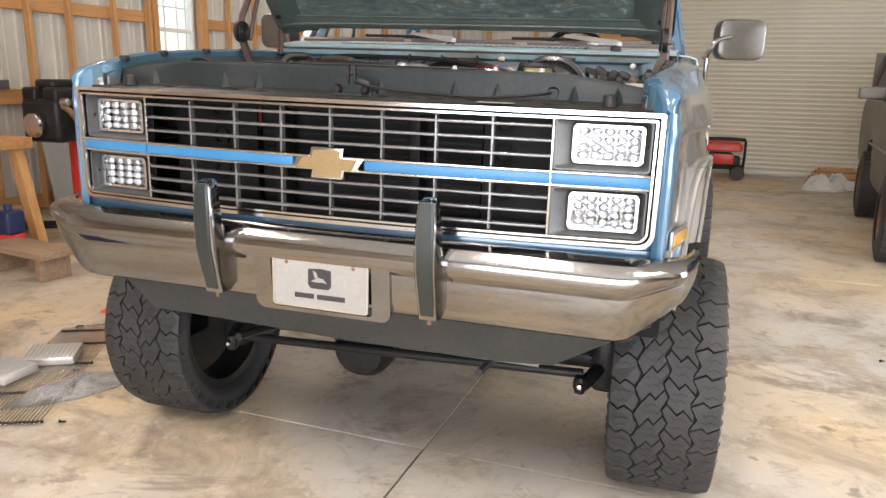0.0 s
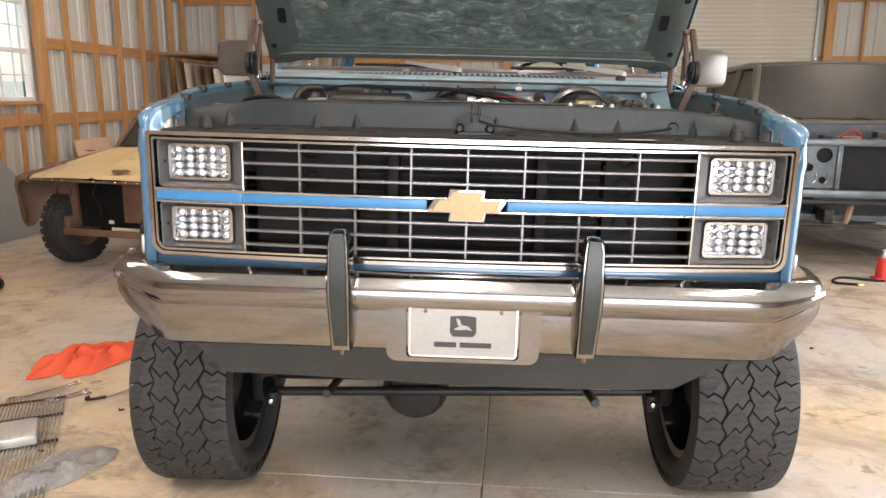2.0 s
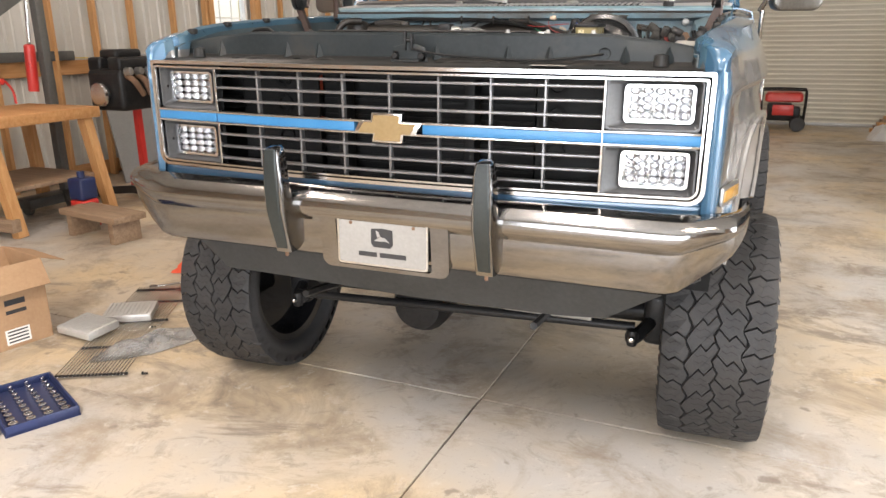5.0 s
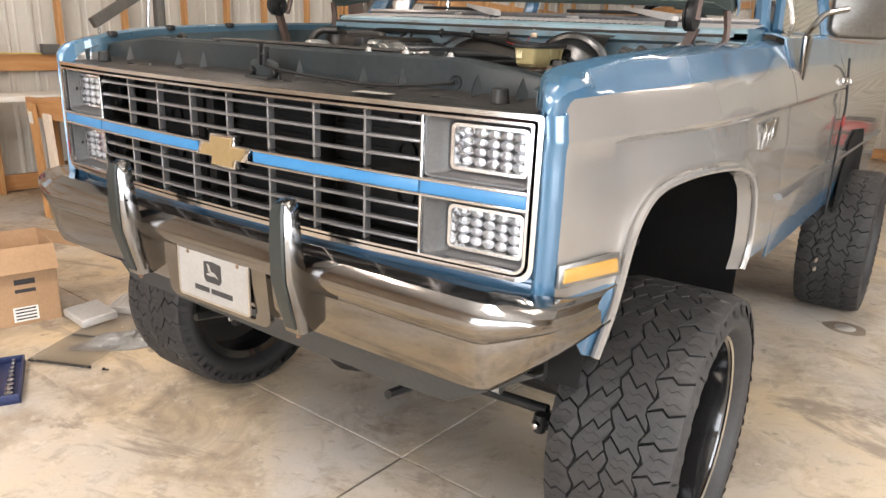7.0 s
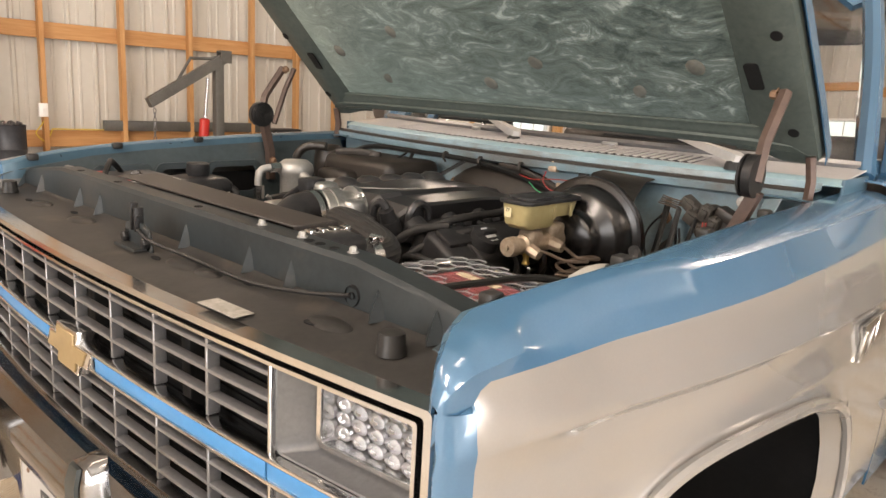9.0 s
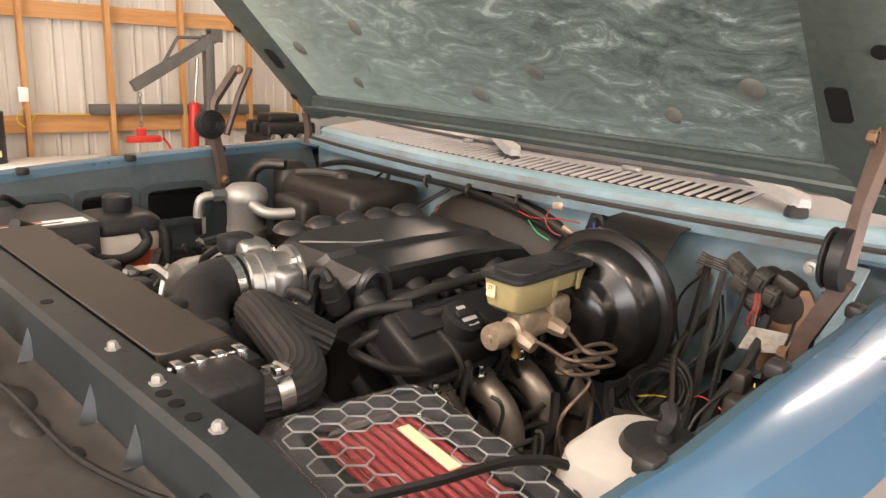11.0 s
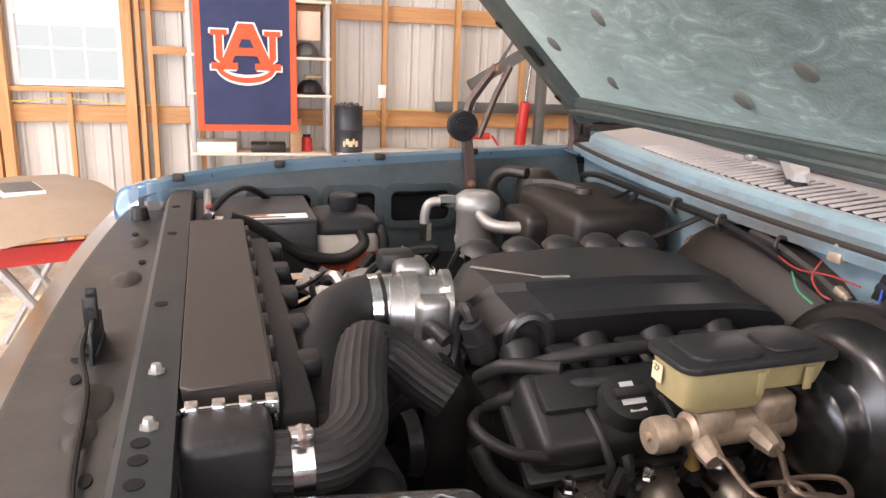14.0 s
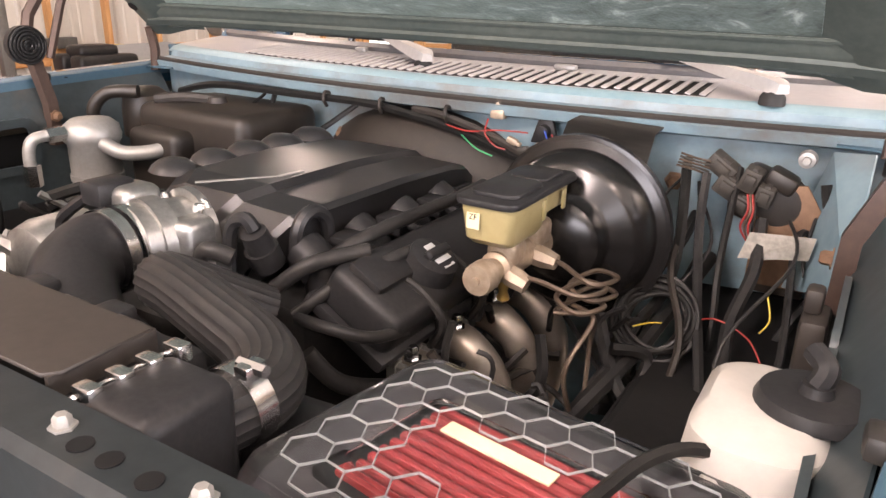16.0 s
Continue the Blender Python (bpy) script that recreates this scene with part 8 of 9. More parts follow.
for x in (0.42, W - 0.50):
    part("frame_horn", span(x, x + 0.08, -0.05, 0.6, 0.46, 0.58, 0.01), "axle", suv, "dark frame horn")
part("steering_arm", tube([(0.45, 0.1, 0.5), (0.6, 0.05, 0.42), (0.68, 0.1, 0.62)], 0.03, 8), "rust", suv)
rng = random.Random(5)
for k in range(26):
    x, y, z = rng.uniform(0.15, W - 0.15), rng.uniform(0.12, 1.1), rng.uniform(1.08, 1.2)
    if k % 3 == 0:
        part("bay_part", moved(box(0, 0, 0, rng.uniform(0.06, 0.2), rng.uniform(0.06, 0.16), rng.uniform(0.05, 0.12), 0.015), pose(x, y, z, 0, 0, rng.uniform(0, 90))), rng.choice(("axle", "alu", "rust_body", "dust_steel")), suv)
    else:
        part("bay_hose", tube([(x, y, z), (x + rng.uniform(-0.2, 0.2), y + rng.uniform(-0.1, 0.1), z + rng.uniform(0.0, 0.08)), (x + rng.uniform(-0.35, 0.35), y + rng.uniform(-0.2, 0.2), z - 0.03)], rng.choice((0.008, 0.014, 0.02)), 6), rng.choice(("wire_black", "rust", "wire_red", "bar", "cast")), suv)
for y in (0.60, 3.08):
    for x in (0.06, W - 0.06):
        plain_wheel("wheel", suv, x, y, 0.37, 0.25)

# old tan truck, stripped of its grille; local x across, y back from its nose
tan = thing("tan_truck", "old tan truck with rusty edges and no grille", "pickup truck", at=LEAN @ pose(-3.932, 4.243, 0, 0, 0, -14.7))
TC, TH = 0.76, 0.72
hood_rows = []
for y, z, half in ((0.0, 0.805, 0.70), (0.012, 0.825, 0.71), (0.06, 0.842, 0.71), (0.25, 0.885, 0.67), (0.45, 0.94, 0.61), (0.65, 0.99, 0.53), (0.84, 1.03, 0.46)):
    hood_rows.append([(TC + f * half, y + 0.02 * f * f, z + dz) for f, dz in ((-1, -0.035), (-0.97, -0.008), (-0.9, 0.006), (-0.5, 0.016), (-0.06, 0.018), (0, 0.03), (0.06, 0.018), (0.5, 0.016), (0.9, 0.006), (0.97, -0.008), (1, -0.035))])
thood = part("hood", thick(sheet(hood_rows), 0.006), "tan_paint", tan, "faded tan hood with rust patches")
part("hood_lip", tube([(0.05, 0.02, 0.795), (TC, -0.006, 0.798), (2 * TC - 0.05, 0.02, 0.795)], 0.011, 8), "rust_body", tan, "rusty hood lip")
for k in range(12):
    part("lip_bolt", bolt((0.13 + 0.11 * k, -0.012, 0.803), 0.007, 0.006, pose(0, 0, 0, 90)), "bright", tan)
for x0, y0, w, h in ((0.24, 0.17, 0.10, 0.03), (0.98, 0.10, 0.09, 0.05), (0.42, 0.40, 0.05, 0.02)):
    part("rust_patch", prism([(x0 + w * math.cos(a) * (1 + 0.3 * math.sin(3 * a)), y0 + h * math.sin(a) * (1 + 0.25 * math.cos(5 * a))) for a in [2 * math.pi * k / 20 for k in range(20)]], 0.0015, pose(0, 0, 0.868 + 0.26 * (y0 - 0.13), 13, 0, 0) @ pose(0, -0.0, 0.002)), "rust_body", thood, "brown patch of bare rust")
for sgn in (-1, 1):
    X = lambda f: TC + sgn * f
    rows = []
    for y, f0, top, bot in ((-0.03, 0.77, 0.80, 0.50), (-0.02, 0.81, 0.84, 0.40), (0.02, 0.83, 0.85, 0.36), (0.10, 0.83, 0.86, 0.36), (0.17, 0.82, 0.87, 0.42), (0.26, 0.80, 0.885, 0.62), (0.40, 0.76, 0.92, 0.68), (0.60, 0.69, 0.965, 0.62), (0.72, 0.63, 0.99, 0.42), (0.86, 0.56, 1.02, 0.38)):
        rows.append([(X(f0 - 0.13), y, top - 0.03), (X(f0 - 0.06), y, top - 0.005), (X(f0 - 0.01), y, top - 0.03), (X(f0 + 0.012), y, top - 0.10), (X(f0 - 0.01), y, (top + bot) / 2), (X(f0 - 0.035), y, bot + 0.03), (X(f0 - 0.06), y, bot)])
    tf = part("fender", thick(sheet(rows), 0.005), "rust_body", tan, "rusty brown fender")
    part("well", thick(sheet([[(X(0.66), y, z) for y, z in ((0.17, 0.36), (0.26, 0.62), (0.42, 0.70), (0.60, 0.64), (0.74, 0.36))], [(X(0.40), y, z) for y, z in ((0.17, 0.36), (0.26, 0.62), (0.42, 0.70), (0.60, 0.64), (0.74, 0.36))]]), 0.003), "well_black", tf)
    part("door", thick(sheet([[(X(0.50), 0.88, 1.02), (X(0.50), 1.9, 1.02)], [(X(0.58), 0.88, 0.9), (X(0.58), 1.9, 0.9)], [(X(0.57), 0.88, 0.38), (X(0.57), 1.9, 0.38)]]), 0.02), "tan_paint", tan)
    plain_wheel("wheel", tan, X(0.53), 0.36, 0.34, 0.21)
    plain_wheel("wheel", tan, X(0.53), 2.6, 0.34, 0.21)
    part("pillar", tube([(X(0.43), 0.84, 1.03), (X(0.46), 1.32, 1.40)], 0.022, 8, curve=False), "rust_body", tan)
part("front_bar", merge(span(0.24, 2 * TC - 0.24, 0.08, 0.12, 0.30, 0.36, 0.008), span(0.30, 0.38, 0.10, 0.7, 0.34, 0.46, 0.01), span(2 * TC - 0.38, 2 * TC - 0.30, 0.10, 0.7, 0.34, 0.46, 0.01)), "rust_body", tan, "rusty front cross bar")
# Black panel fills the empty nose in place of the shade inside.
part("core", span(0.40, 2 * TC - 0.40, 0.24, 0.27, 0.36, 0.80), "well_black", tan, "near-black panel for the shaded radiator opening")
part("core_panel", span(0.13, 0.40, 0.20, 0.23, 0.42, 0.79), "rust_body", tan, "rusty lamp panel")
part("core_panel", span(2 * TC - 0.62, 2 * TC - 0.40, 0.20, 0.23, 0.42, 0.79), "rust_body", tan, "rusty lamp panel")
part("lamp_bucket", lathe([(0.08, 0), (0.075, -0.03), (0.05, -0.06), (0, -0.07)], 20, pose(0.27, 0.19, 0.66, 90)), "axle", tan)
part("hanging_wire", tube([(0.62, 0.22, 0.76), (0.58, 0.20, 0.66), (0.64, 0.20, 0.58), (0.66, 0.19, 0.45)], 0.008, 6), "wire_black", tan)
part("tag", span(0.73, 0.78, 0.20, 0.205, 0.40, 0.43), "label_white", tan, "white paper tag")
part("cab", merge(span(0.28, 2 * TC - 0.28, 1.9, 1.95, 0.38, 1.40), span(0.30, 2 * TC - 0.30, 0.88, 0.92, 0.38, 1.02)), "rust_body", tan)
part("roof", thick(sheet([[(TC - 0.46, y, z - 0.04), (TC - 0.40, y, z), (TC, y, z + 0.012), (TC + 0.40, y, z), (TC + 0.46, y, z - 0.04)] for y, z in ((1.30, 1.42), (1.37, 1.45), (1.85, 1.46), (1.95, 1.42))]), 0.02), "rust_body", tan, "rusty cab roof")
part("windshield", thick(sheet([[(TC - 0.43, 0.86, 1.03), (TC, 0.80, 1.03), (TC + 0.43, 0.86, 1.03)], [(TC - 0.455, 1.31, 1.39), (TC, 1.27, 1.405), (TC + 0.455, 1.31, 1.39)]]), 0.005), "dim_cab_glass", tan, "dusty windshield")
part("wiper", tube([(TC - 0.38, 0.82, 1.045), (TC - 0.1, 0.80, 1.05)], 0.008, 6, curve=False), "seal_black", tan)
part("bed", span(0.12, 2 * TC - 0.12, 2.0, 3.6, 0.42, 0.98, 0.02), "tan_paint", tan)
part("fender_mirror", lathe([(0, 0.02), (0.05, 0.018), (0.06, 0.0), (0.05, -0.01), (0, -0.012)], 20, pose(1.22, 0.19, 0.955, 90)), "bar", tan, "round grey mirror")

# ---- along the west wall ----
def rp(u, v, z=0.0, turn=0.0):
    return ROOM @ pose(u, v, z, 0, 0, turn)


TALL = Matrix.Diagonal((1, 1, 1.09, 1))


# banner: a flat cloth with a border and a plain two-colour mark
fl = thing("banner", "navy cloth banner with orange border and an orange mark", "flag", at=rp(-5.44, -0.21, 0.115))
FW2, FZ0, FZ1 = 0.83, 1.015, 2.30


def cloth(x0, x1, z0, z1, off, n=18, m=10):
    return thick(sheet([[(off + 0.010 * math.sin(7.5 * (x0 + (x1 - x0) * i / n)) * (1 - 0.5 * (z0 + (z1 - z0) * j / m - FZ0) / 1.3) + 0.004 * math.sin(13 * (z0 + (z1 - z0) * j / m) + 5 * i / n), x0 + (x1 - x0) * i / n, z0 + (z1 - z0) * j / m) for i in range(n + 1)] for j in range(m + 1)]), 0.0015)


part("border", cloth(0, FW2, FZ0, FZ1, 0.0), "orange_cloth", fl, "orange border cloth")
part("field", cloth(0.055, FW2 - 0.055, FZ0 + 0.055, FZ1, 0.004), "navy", fl, "navy field")
part("rod", tube([(0.004, -0.04, FZ1), (0.004, FW2 + 0.04, FZ1)], 0.009, 8, curve=False), "old_wood", fl)


def mark(polys, off, mat, label):
    bms = [prism([(0.235 + 0.21 + x, 1.68 + z) for x, z in p], 0.0015, Matrix(((0, 0, 1, off), (1, 0, 0, -0.03), (0, 1, 0, 0.0), (0, 0, 0, 1)))) for p in polys]
    return part("mark", merge(*bms), mat, fl, label)


def grow(p, d):
    cx, cz = sum(q[0] for q in p) / len(p), sum(q[1] for q in p) / len(p)
    return [(x + d * (1 if x > cx else -1), z + d * (1 if z > cz else -1)) for x, z in p]


shapes = [[(-0.285, 0.17), (-0.15, 0.17), (-0.15, 0.125), (-0.19, 0.125), (-0.19, -0.12), (-0.245, -0.06), (-0.245, 0.125), (-0.285, 0.125)],
          [(0.285, 0.17), (0.15, 0.17), (0.15, 0.125), (0.19, 0.125), (0.19, -0.12), (0.245, -0.06), (0.245, 0.125), (0.285, 0.125)],
          [(-0.06, 0.225), (0.06, 0.225), (0.205, -0.095), (0.285, -0.095), (0.285, -0.15), (0.07, -0.15), (0.07, -0.095), (0.115, -0.095), (0.09, -0.035), (-0.09, -0.035), (-0.115, -0.095), (-0.07, -0.095), (-0.07, -0.15), (-0.285, -0.15), (-0.285, -0.095), (-0.205, -0.095)]]
arc = [(0.24 * math.cos(t), -0.13 + 0.13 * math.sin(t)) for t in [math.pi + math.pi * k / 14 for k in range(15)]] + [(0.20 * math.cos(t), -0.13 + 0.085 * math.sin(t)) for t in [2 * math.pi - math.pi * k / 14 for k in range(15)]]
mark([grow(p, 0.013) for p in shapes], 0.0165, "white_cloth", "white outline of the mark")
mark([[(0.255 * math.cos(t), -0.125 + 0.155 * math.sin(t)) for t in [math.pi + math.pi * k / 14 for k in range(15)]] + [(0.185 * math.cos(t), -0.125 + 0.065 * math.sin(t)) for t in [2 * math.pi - math.pi * k / 14 for k in range(15)]]], 0.0165, "white_cloth", "")
mark(shapes, 0.0195, "orange_cloth", "orange block mark")
mark([arc], 0.0195, "orange_cloth", "")
mark([[(-0.035, 0.10), (0.035, 0.10), (0.062, 0.03), (-0.062, 0.03)]], 0.0225, "navy", "")

shelf = thing("shelf_unit", "weathered wooden shelf unit crowded with jars and boxes", "shelf", at=rp(-5.60, -0.25) @ TALL)
for y in (0.0, 1.14):
    for x in (-0.16, 0.12):
        part("post", span(x - 0.02, x + 0.02, y - 0.02, y + 0.02, 0, 2.35, 0.003), "tube_grey", shelf)
for z in (0.25, 0.86, 1.33, 1.62, 2.05):
    part("board", span(-0.19, 0.15, -0.03, 1.17, z - 0.022, z, 0.004), "pale_board", shelf, "pale shelf board")


def shelf_item(kind, at, mat, label, cat, size):
    w, d, h = size
    if kind == "box":
        t = thing("storage_box", label, cat, "shelf goods", at)
        part("carton", box(0, 0, h / 2, d, w, h, 0.006), mat, t)
        part("flap_seam", box(0, 0, h + 0.001, d * 0.96, 0.008, 0.002), "label_yellow", t)
    elif kind == "helmet":
        t = thing("hard_hat", label, cat, "shelf goods", at)
        part("shell", lathe([(0.12, 0.0), (0.115, 0.03), (0.10, 0.075), (0.06, 0.115), (0, 0.125)], 22), mat, t)
        part("brim", lathe([(0.115, 0.0), (0.15, -0.004), (0.15, 0.002), (0.115, 0.012)], 22, pose(0.0, 0, 0.006)), mat, t)
    else:
        t = thing("jar", label, cat, "shelf goods", at)
        part("body", lathe([(0, 0), (w / 2, 0), (w / 2, h * 0.8), (w * 0.35, h * 0.88)], 18), mat, t)
        part("lid", lathe([(w * 0.37, h * 0.88), (w * 0.37, h), (0, h)], 18), "axle", t)
    return t


SH = lambda y, z, x=0.0: rp(-5.60, -0.25) @ pose(x, y, 1.09 * z)
for y, z, kind, mat, label, cat, size in (
        (0.16, 0.86, "box", "label_white", "flat white carton lying on the shelf", "box", (0.38, 0.26, 0.09)), (0.62, 0.86, "box", "brown_case", "dark tray on the shelf", "box", (0.30, 0.24, 0.07)),
        (0.96, 0.86, "jar", "red_paint", "dark red plastic cup on the shelf", "cup", (0.10, 0.1, 0.15)), (0.99, 1.33, "helmet", "axle", "black brimmed hat on the shelf", "hat", (0.1, 0.1, 0.1)),
        (0.86, 1.0 - 0.14, "box", "cardboard", "brown cardboard box on the shelf", "box", (0.10, 0.2, 0.30)), (0.96, 1.62, "helmet", "hoist_grey", "grey hard hat on the shelf", "hat", (0.1, 0.1, 0.1)),
        (1.02, 1.33 + 0.13, "box", "cardboard", "brown carton on top of the hat", "box", (0.14, 0.2, 0.02)), (0.93, 2.05, "box", "cardboard", "brown cardboard box on the top shelf", "box", (0.3, 0.24, 0.22)),
        (0.98, 1.75, "box", "pink_board", "reddish carton on the hard hat", "box", (0.2, 0.2, 0.24)), (0.3, 1.33, "box", "cardboard", "brown carton behind the banner", "box", (0.4, 0.24, 0.2)), (0.3, 1.62, "box", "cardboard", "brown carton behind the banner", "box", (0.4, 0.24, 0.3))):
    shelf_item(kind, SH(y, z), mat, label, cat, size)

bench = thing("side_bench", "white-topped side bench against the studs", "bench", at=rp(-5.48, 0.98) @ Matrix.Diagonal((1, 1, 1.14, 1)))
part("top", span(-0.22, 0.24, 0.0, 1.0, 0.80, 0.84, 0.006), "label_white", bench, "white bench top")
for y in (0.05, 0.95):
    for x in (-0.18, 0.2):
        part("leg", span(x - 0.03, x + 0.03, y - 0.03, y + 0.03, 0, 0.80, 0.004), "old_wood", bench)
bar = thing("drum", "black steel drum with yellow scrawl and chain on top", "drum", at=rp(-5.46, 1.07, 0.9576))
part("body", lathe([(0, 0), (0.128, 0), (0.13, 0.01), (0.126, 0.02), (0.126, 0.19), (0.131, 0.20), (0.126, 0.21), (0.126, 0.39), (0.13, 0.40), (0.12, 0.405), (0, 0.40)], 30), "drum_dark", bar)
for k in range(5):
    part("scrawl", moved(box(0, 0, 0, 0.002, 0.02 + 0.008 * (k % 3), 0.05), pose(0.128 * math.cos(-0.4 + 0.22 * k), 0.128 * math.sin(-0.4 + 0.22 * k), 0.08 + 0.02 * (k % 2), 0, 0, math.degrees(-0.4 + 0.22 * k))), "label_yellow", bar)
for k in range(9):
    part("chain_link", tube([(0.03 * math.cos(t) + 0.10 * math.cos(k * 0.9), 0.02 * math.sin(t) + 0.08 * math.sin(k * 0.9), 0.415 + 0.012 * math.sin(2 * t + k)) for t in [2 * math.pi * j / 8 for j in range(8)]], 0.006, 6, closed=True, steps=2), "bar", bar)

sw = thing("light_switch", "white wall switch box screwed to a pine stud", "switch", at=rp(-5.786, 1.42, 0.12))
part("plate", span(0.0, 0.03, -0.038, 0.038, 1.295, 1.415, 0.006), "vinyl", sw)
part("toggle", box(0.034, 0, 1.355, 0.012, 0.01, 0.022, 0.002), "vinyl", sw)
wire = thing("yellow_cable", "yellow house cable strung along the girts", "cable")
for pts in ([(-5.80, 1.45, 1.29), (-5.79, 1.40, 1.22), (-5.80, 1.36, 1.15), (-5.81, 1.44, 1.08), (-5.81, 1.5, 1.19)], [(-5.83, -0.5, 1.185), (-5.83, -0.9, 1.19), (-5.82, -1.3, 1.23), (-5.83, -1.7, 1.20), (-5.83, -2.4, 1.19)], [(-5.83, 1.5, 1.19), (-5.83, 2.4, 1.185), (-5.82, 3.2, 1.21), (-5.83, 4.2, 1.185)]):
    part("cable_run", tube(pts, 0.006, 6), "wire_yellow", wire)
wire.matrix_basis = ROOM @ pose(0, 0, 0.115)
for v, z, h in ((-0.40, 1.66, 0.07),):
    single("blocking", span(-5.83, -5.79, -0.60, -0.22, z - h / 2, z + h / 2, 0.003), "pine_v", "short pine block nailed between studs", "wood block", at=ROOM @ pose(0, 0, 0.115))
single("steel_beam", span(-5.86, -5.79, 1.95, 3.72, 1.178, 1.275, 0.006), "hoist_grey", "dark steel beam lying on the girt", "beam", at=ROOM @ pose(0, 0, 0.115))

# engine hoist
ho = thing("engine_hoist", "grey folding engine hoist with red hydraulic ram", "engine hoist", at=rp(-4.9, 0) @ TALL)
part("mast", merge(span(-0.04, 0.04, 2.62, 2.70, 0.10, 1.86, 0.006)), "hoist_grey", ho, "grey square mast")
bm_b = merge(tube([(0, 2.74, 1.86), (0, 2.02, 1.46)], 0.058, 4, curve=False))
part("boom", bm_b, "hoist_grey", ho, "grey boom arm")
part("boom_end", frame_ring(rounded(0.10, 0.10, 0.006), rounded(0.075, 0.075, 0.004), 0.10, pose(0, 2.72, 1.86, 90, 0, 0) @ pose(0, 0, -0.05)), "hoist_grey", ho)
part("brace", tube([(0, 2.66, 1.84), (0.0, 2.40, 1.83), (0, 2.25, 1.60)], 0.014, 6, curve=False), "hoist_grey", ho)
part("ram", merge(lathe([(0, 0), (0.042, 0), (0.045, 0.01), (0.045, 0.36), (0.03, 0.37)], 20, pose(0, 2.50, 0.98, -4, 0, 0))), "red_paint", ho, "red hydraulic ram")
part("rod", tube([(0, 2.525, 1.33), (0, 2.56, 1.68)], 0.014, 8, curve=False), "bright", ho)
for k in range(9):
    part("chain_link", tube([(0.012 * math.cos(t) * (k % 2), 2.07 + 0.012 * math.cos(t) * ((k + 1) % 2), 1.40 - 0.036 * k + 0.022 * math.sin(t)) for t in [2 * math.pi * j / 8 for j in range(8)]], 0.004, 6, closed=True, steps=2), "bar", ho)
part("leveler", merge(span(-0.03, 0.03, 1.95, 2.22, 1.05, 1.10, 0.008), span(-0.02, 0.02, 2.03, 2.10, 1.08, 1.16, 0.006), tube([(0, 2.24, 1.08), (0, 2.3, 1.0), (0, 2.31, 0.9)], 0.01, 6)), "red_paint", ho, "red load leveler")
for y in (2.3, 3.0):
    part("leg", tube([(0.0, 2.66, 0.12), (0.5, y, 0.12), (1.1, y - 0.05, 0.10)], 0.045, 4, curve=False), "brown_case", ho)
    part("caster", lathe([(0, -0.02), (0.05, -0.02), (0.05, 0.02), (0, 0.02)], 16, pose(1.1, y - 0.05, 0.05, 90)), "axle", ho)
part("base", merge(span(-0.1, 0.1, 2.2, 3.1, 0.06, 0.14, 0.01), lathe([(0, -0.02), (0.06, -0.02), (0.06, 0.02), (0, 0.02)], 16, pose(0, 2.25, 0.06, 90)), lathe([(0, -0.02), (0.06, -0.02), (0.06, 0.02), (0, 0.02)], 16, pose(0, 3.05, 0.06, 90))), "hoist_grey", ho)

# pine work table with its clutter
tb2 = thing("work_table", "rough pine work table with leaning legs", "table", at=rp(-4.75, 1.55) @ Matrix.Diagonal((1, 1, 1.14, 1)))
part("top", span(-0.45, 0.45, 0.0, 1.1, 0.75, 0.83, 0.006), "pine_u", tb2, "pine plank top")
for x, y, dx in ((-0.38, 0.1, 0), (0.36, 0.1, 0.12), (-0.38, 1.0, 0), (0.36, 1.0, 0.12)):
    part("leg", tube([(x, y, 0.75), (x + dx, y + 0.05, 0.0)], 0.06, 4, curve=False), "pine", tb2)
part("rail", span(-0.45, 0.52, 0.06, 0.14, 0.05, 0.14, 0.004), "old_wood", tb2, "dark bottom rail")
part("apron", span(-0.46, 0.46, -0.045, -0.002, 0.70, 0.84, 0.005), "pine_u", tb2, "heavy pine front beam")
for top, foot, zt, mat, label in ((-0.34, 0.10, 0.80, "pine", "pine plank leaning on the table"), (-0.06, 0.34, 0.74, "pale_board", "weathered grey plank leaning on the table")):
    part("leaning_plank", thick(sheet([[(top, -0.055, zt), (top + 0.11, -0.055, zt)], [(foot, -0.19, 0.0), (foot + 0.11, -0.19, 0.0)]]), 0.03), mat, tb2, label)
part("plank_label", thick(sheet([[(-0.325, -0.092, 0.76), (-0.245, -0.092, 0.76)], [(-0.265, -0.110, 0.66), (-0.185, -0.110, 0.66)]]), 0.002), "label_white", tb2, "white paper label")
part("shelf", span(-0.40, 0.40, 0.2, 1.0, 0.30, 0.33, 0.004), "old_wood", tb2)
jug = thing("fluid_jug", "blue and red fluid jug beside the work table", "jug", at=rp(-4.05, 2.15))
part("lower", box(0, 0, 0.12, 0.16, 0.16, 0.24, 0.02, 3), "red_paint", jug, "red lower half")
part("upper", merge(box(0, 0, 0.33, 0.16, 0.16, 0.18, 0.02, 3), lathe([(0.03, 0.42), (0.03, 0.47), (0, 0.47)], 14)), "blue_case", jug, "blue upper half")

# engine on a red stand
es = thing("engine_stand", "black greasy engine bolted to a red stand", "engine", at=rp(-4.38, 3.05) @ TALL)
part("block", merge(box(0, 0, 0.98, 0.42, 0.50, 0.34, 0.05, 3), box(0.12, 0, 1.18, 0.16, 0.46, 0.12, 0.03, 3), box(-0.12, 0, 1.18, 0.16, 0.46, 0.12, 0.03, 3), box(0, -0.02, 1.26, 0.22, 0.3, 0.08, 0.03, 3)), "axle", es, "black greasy engine block")
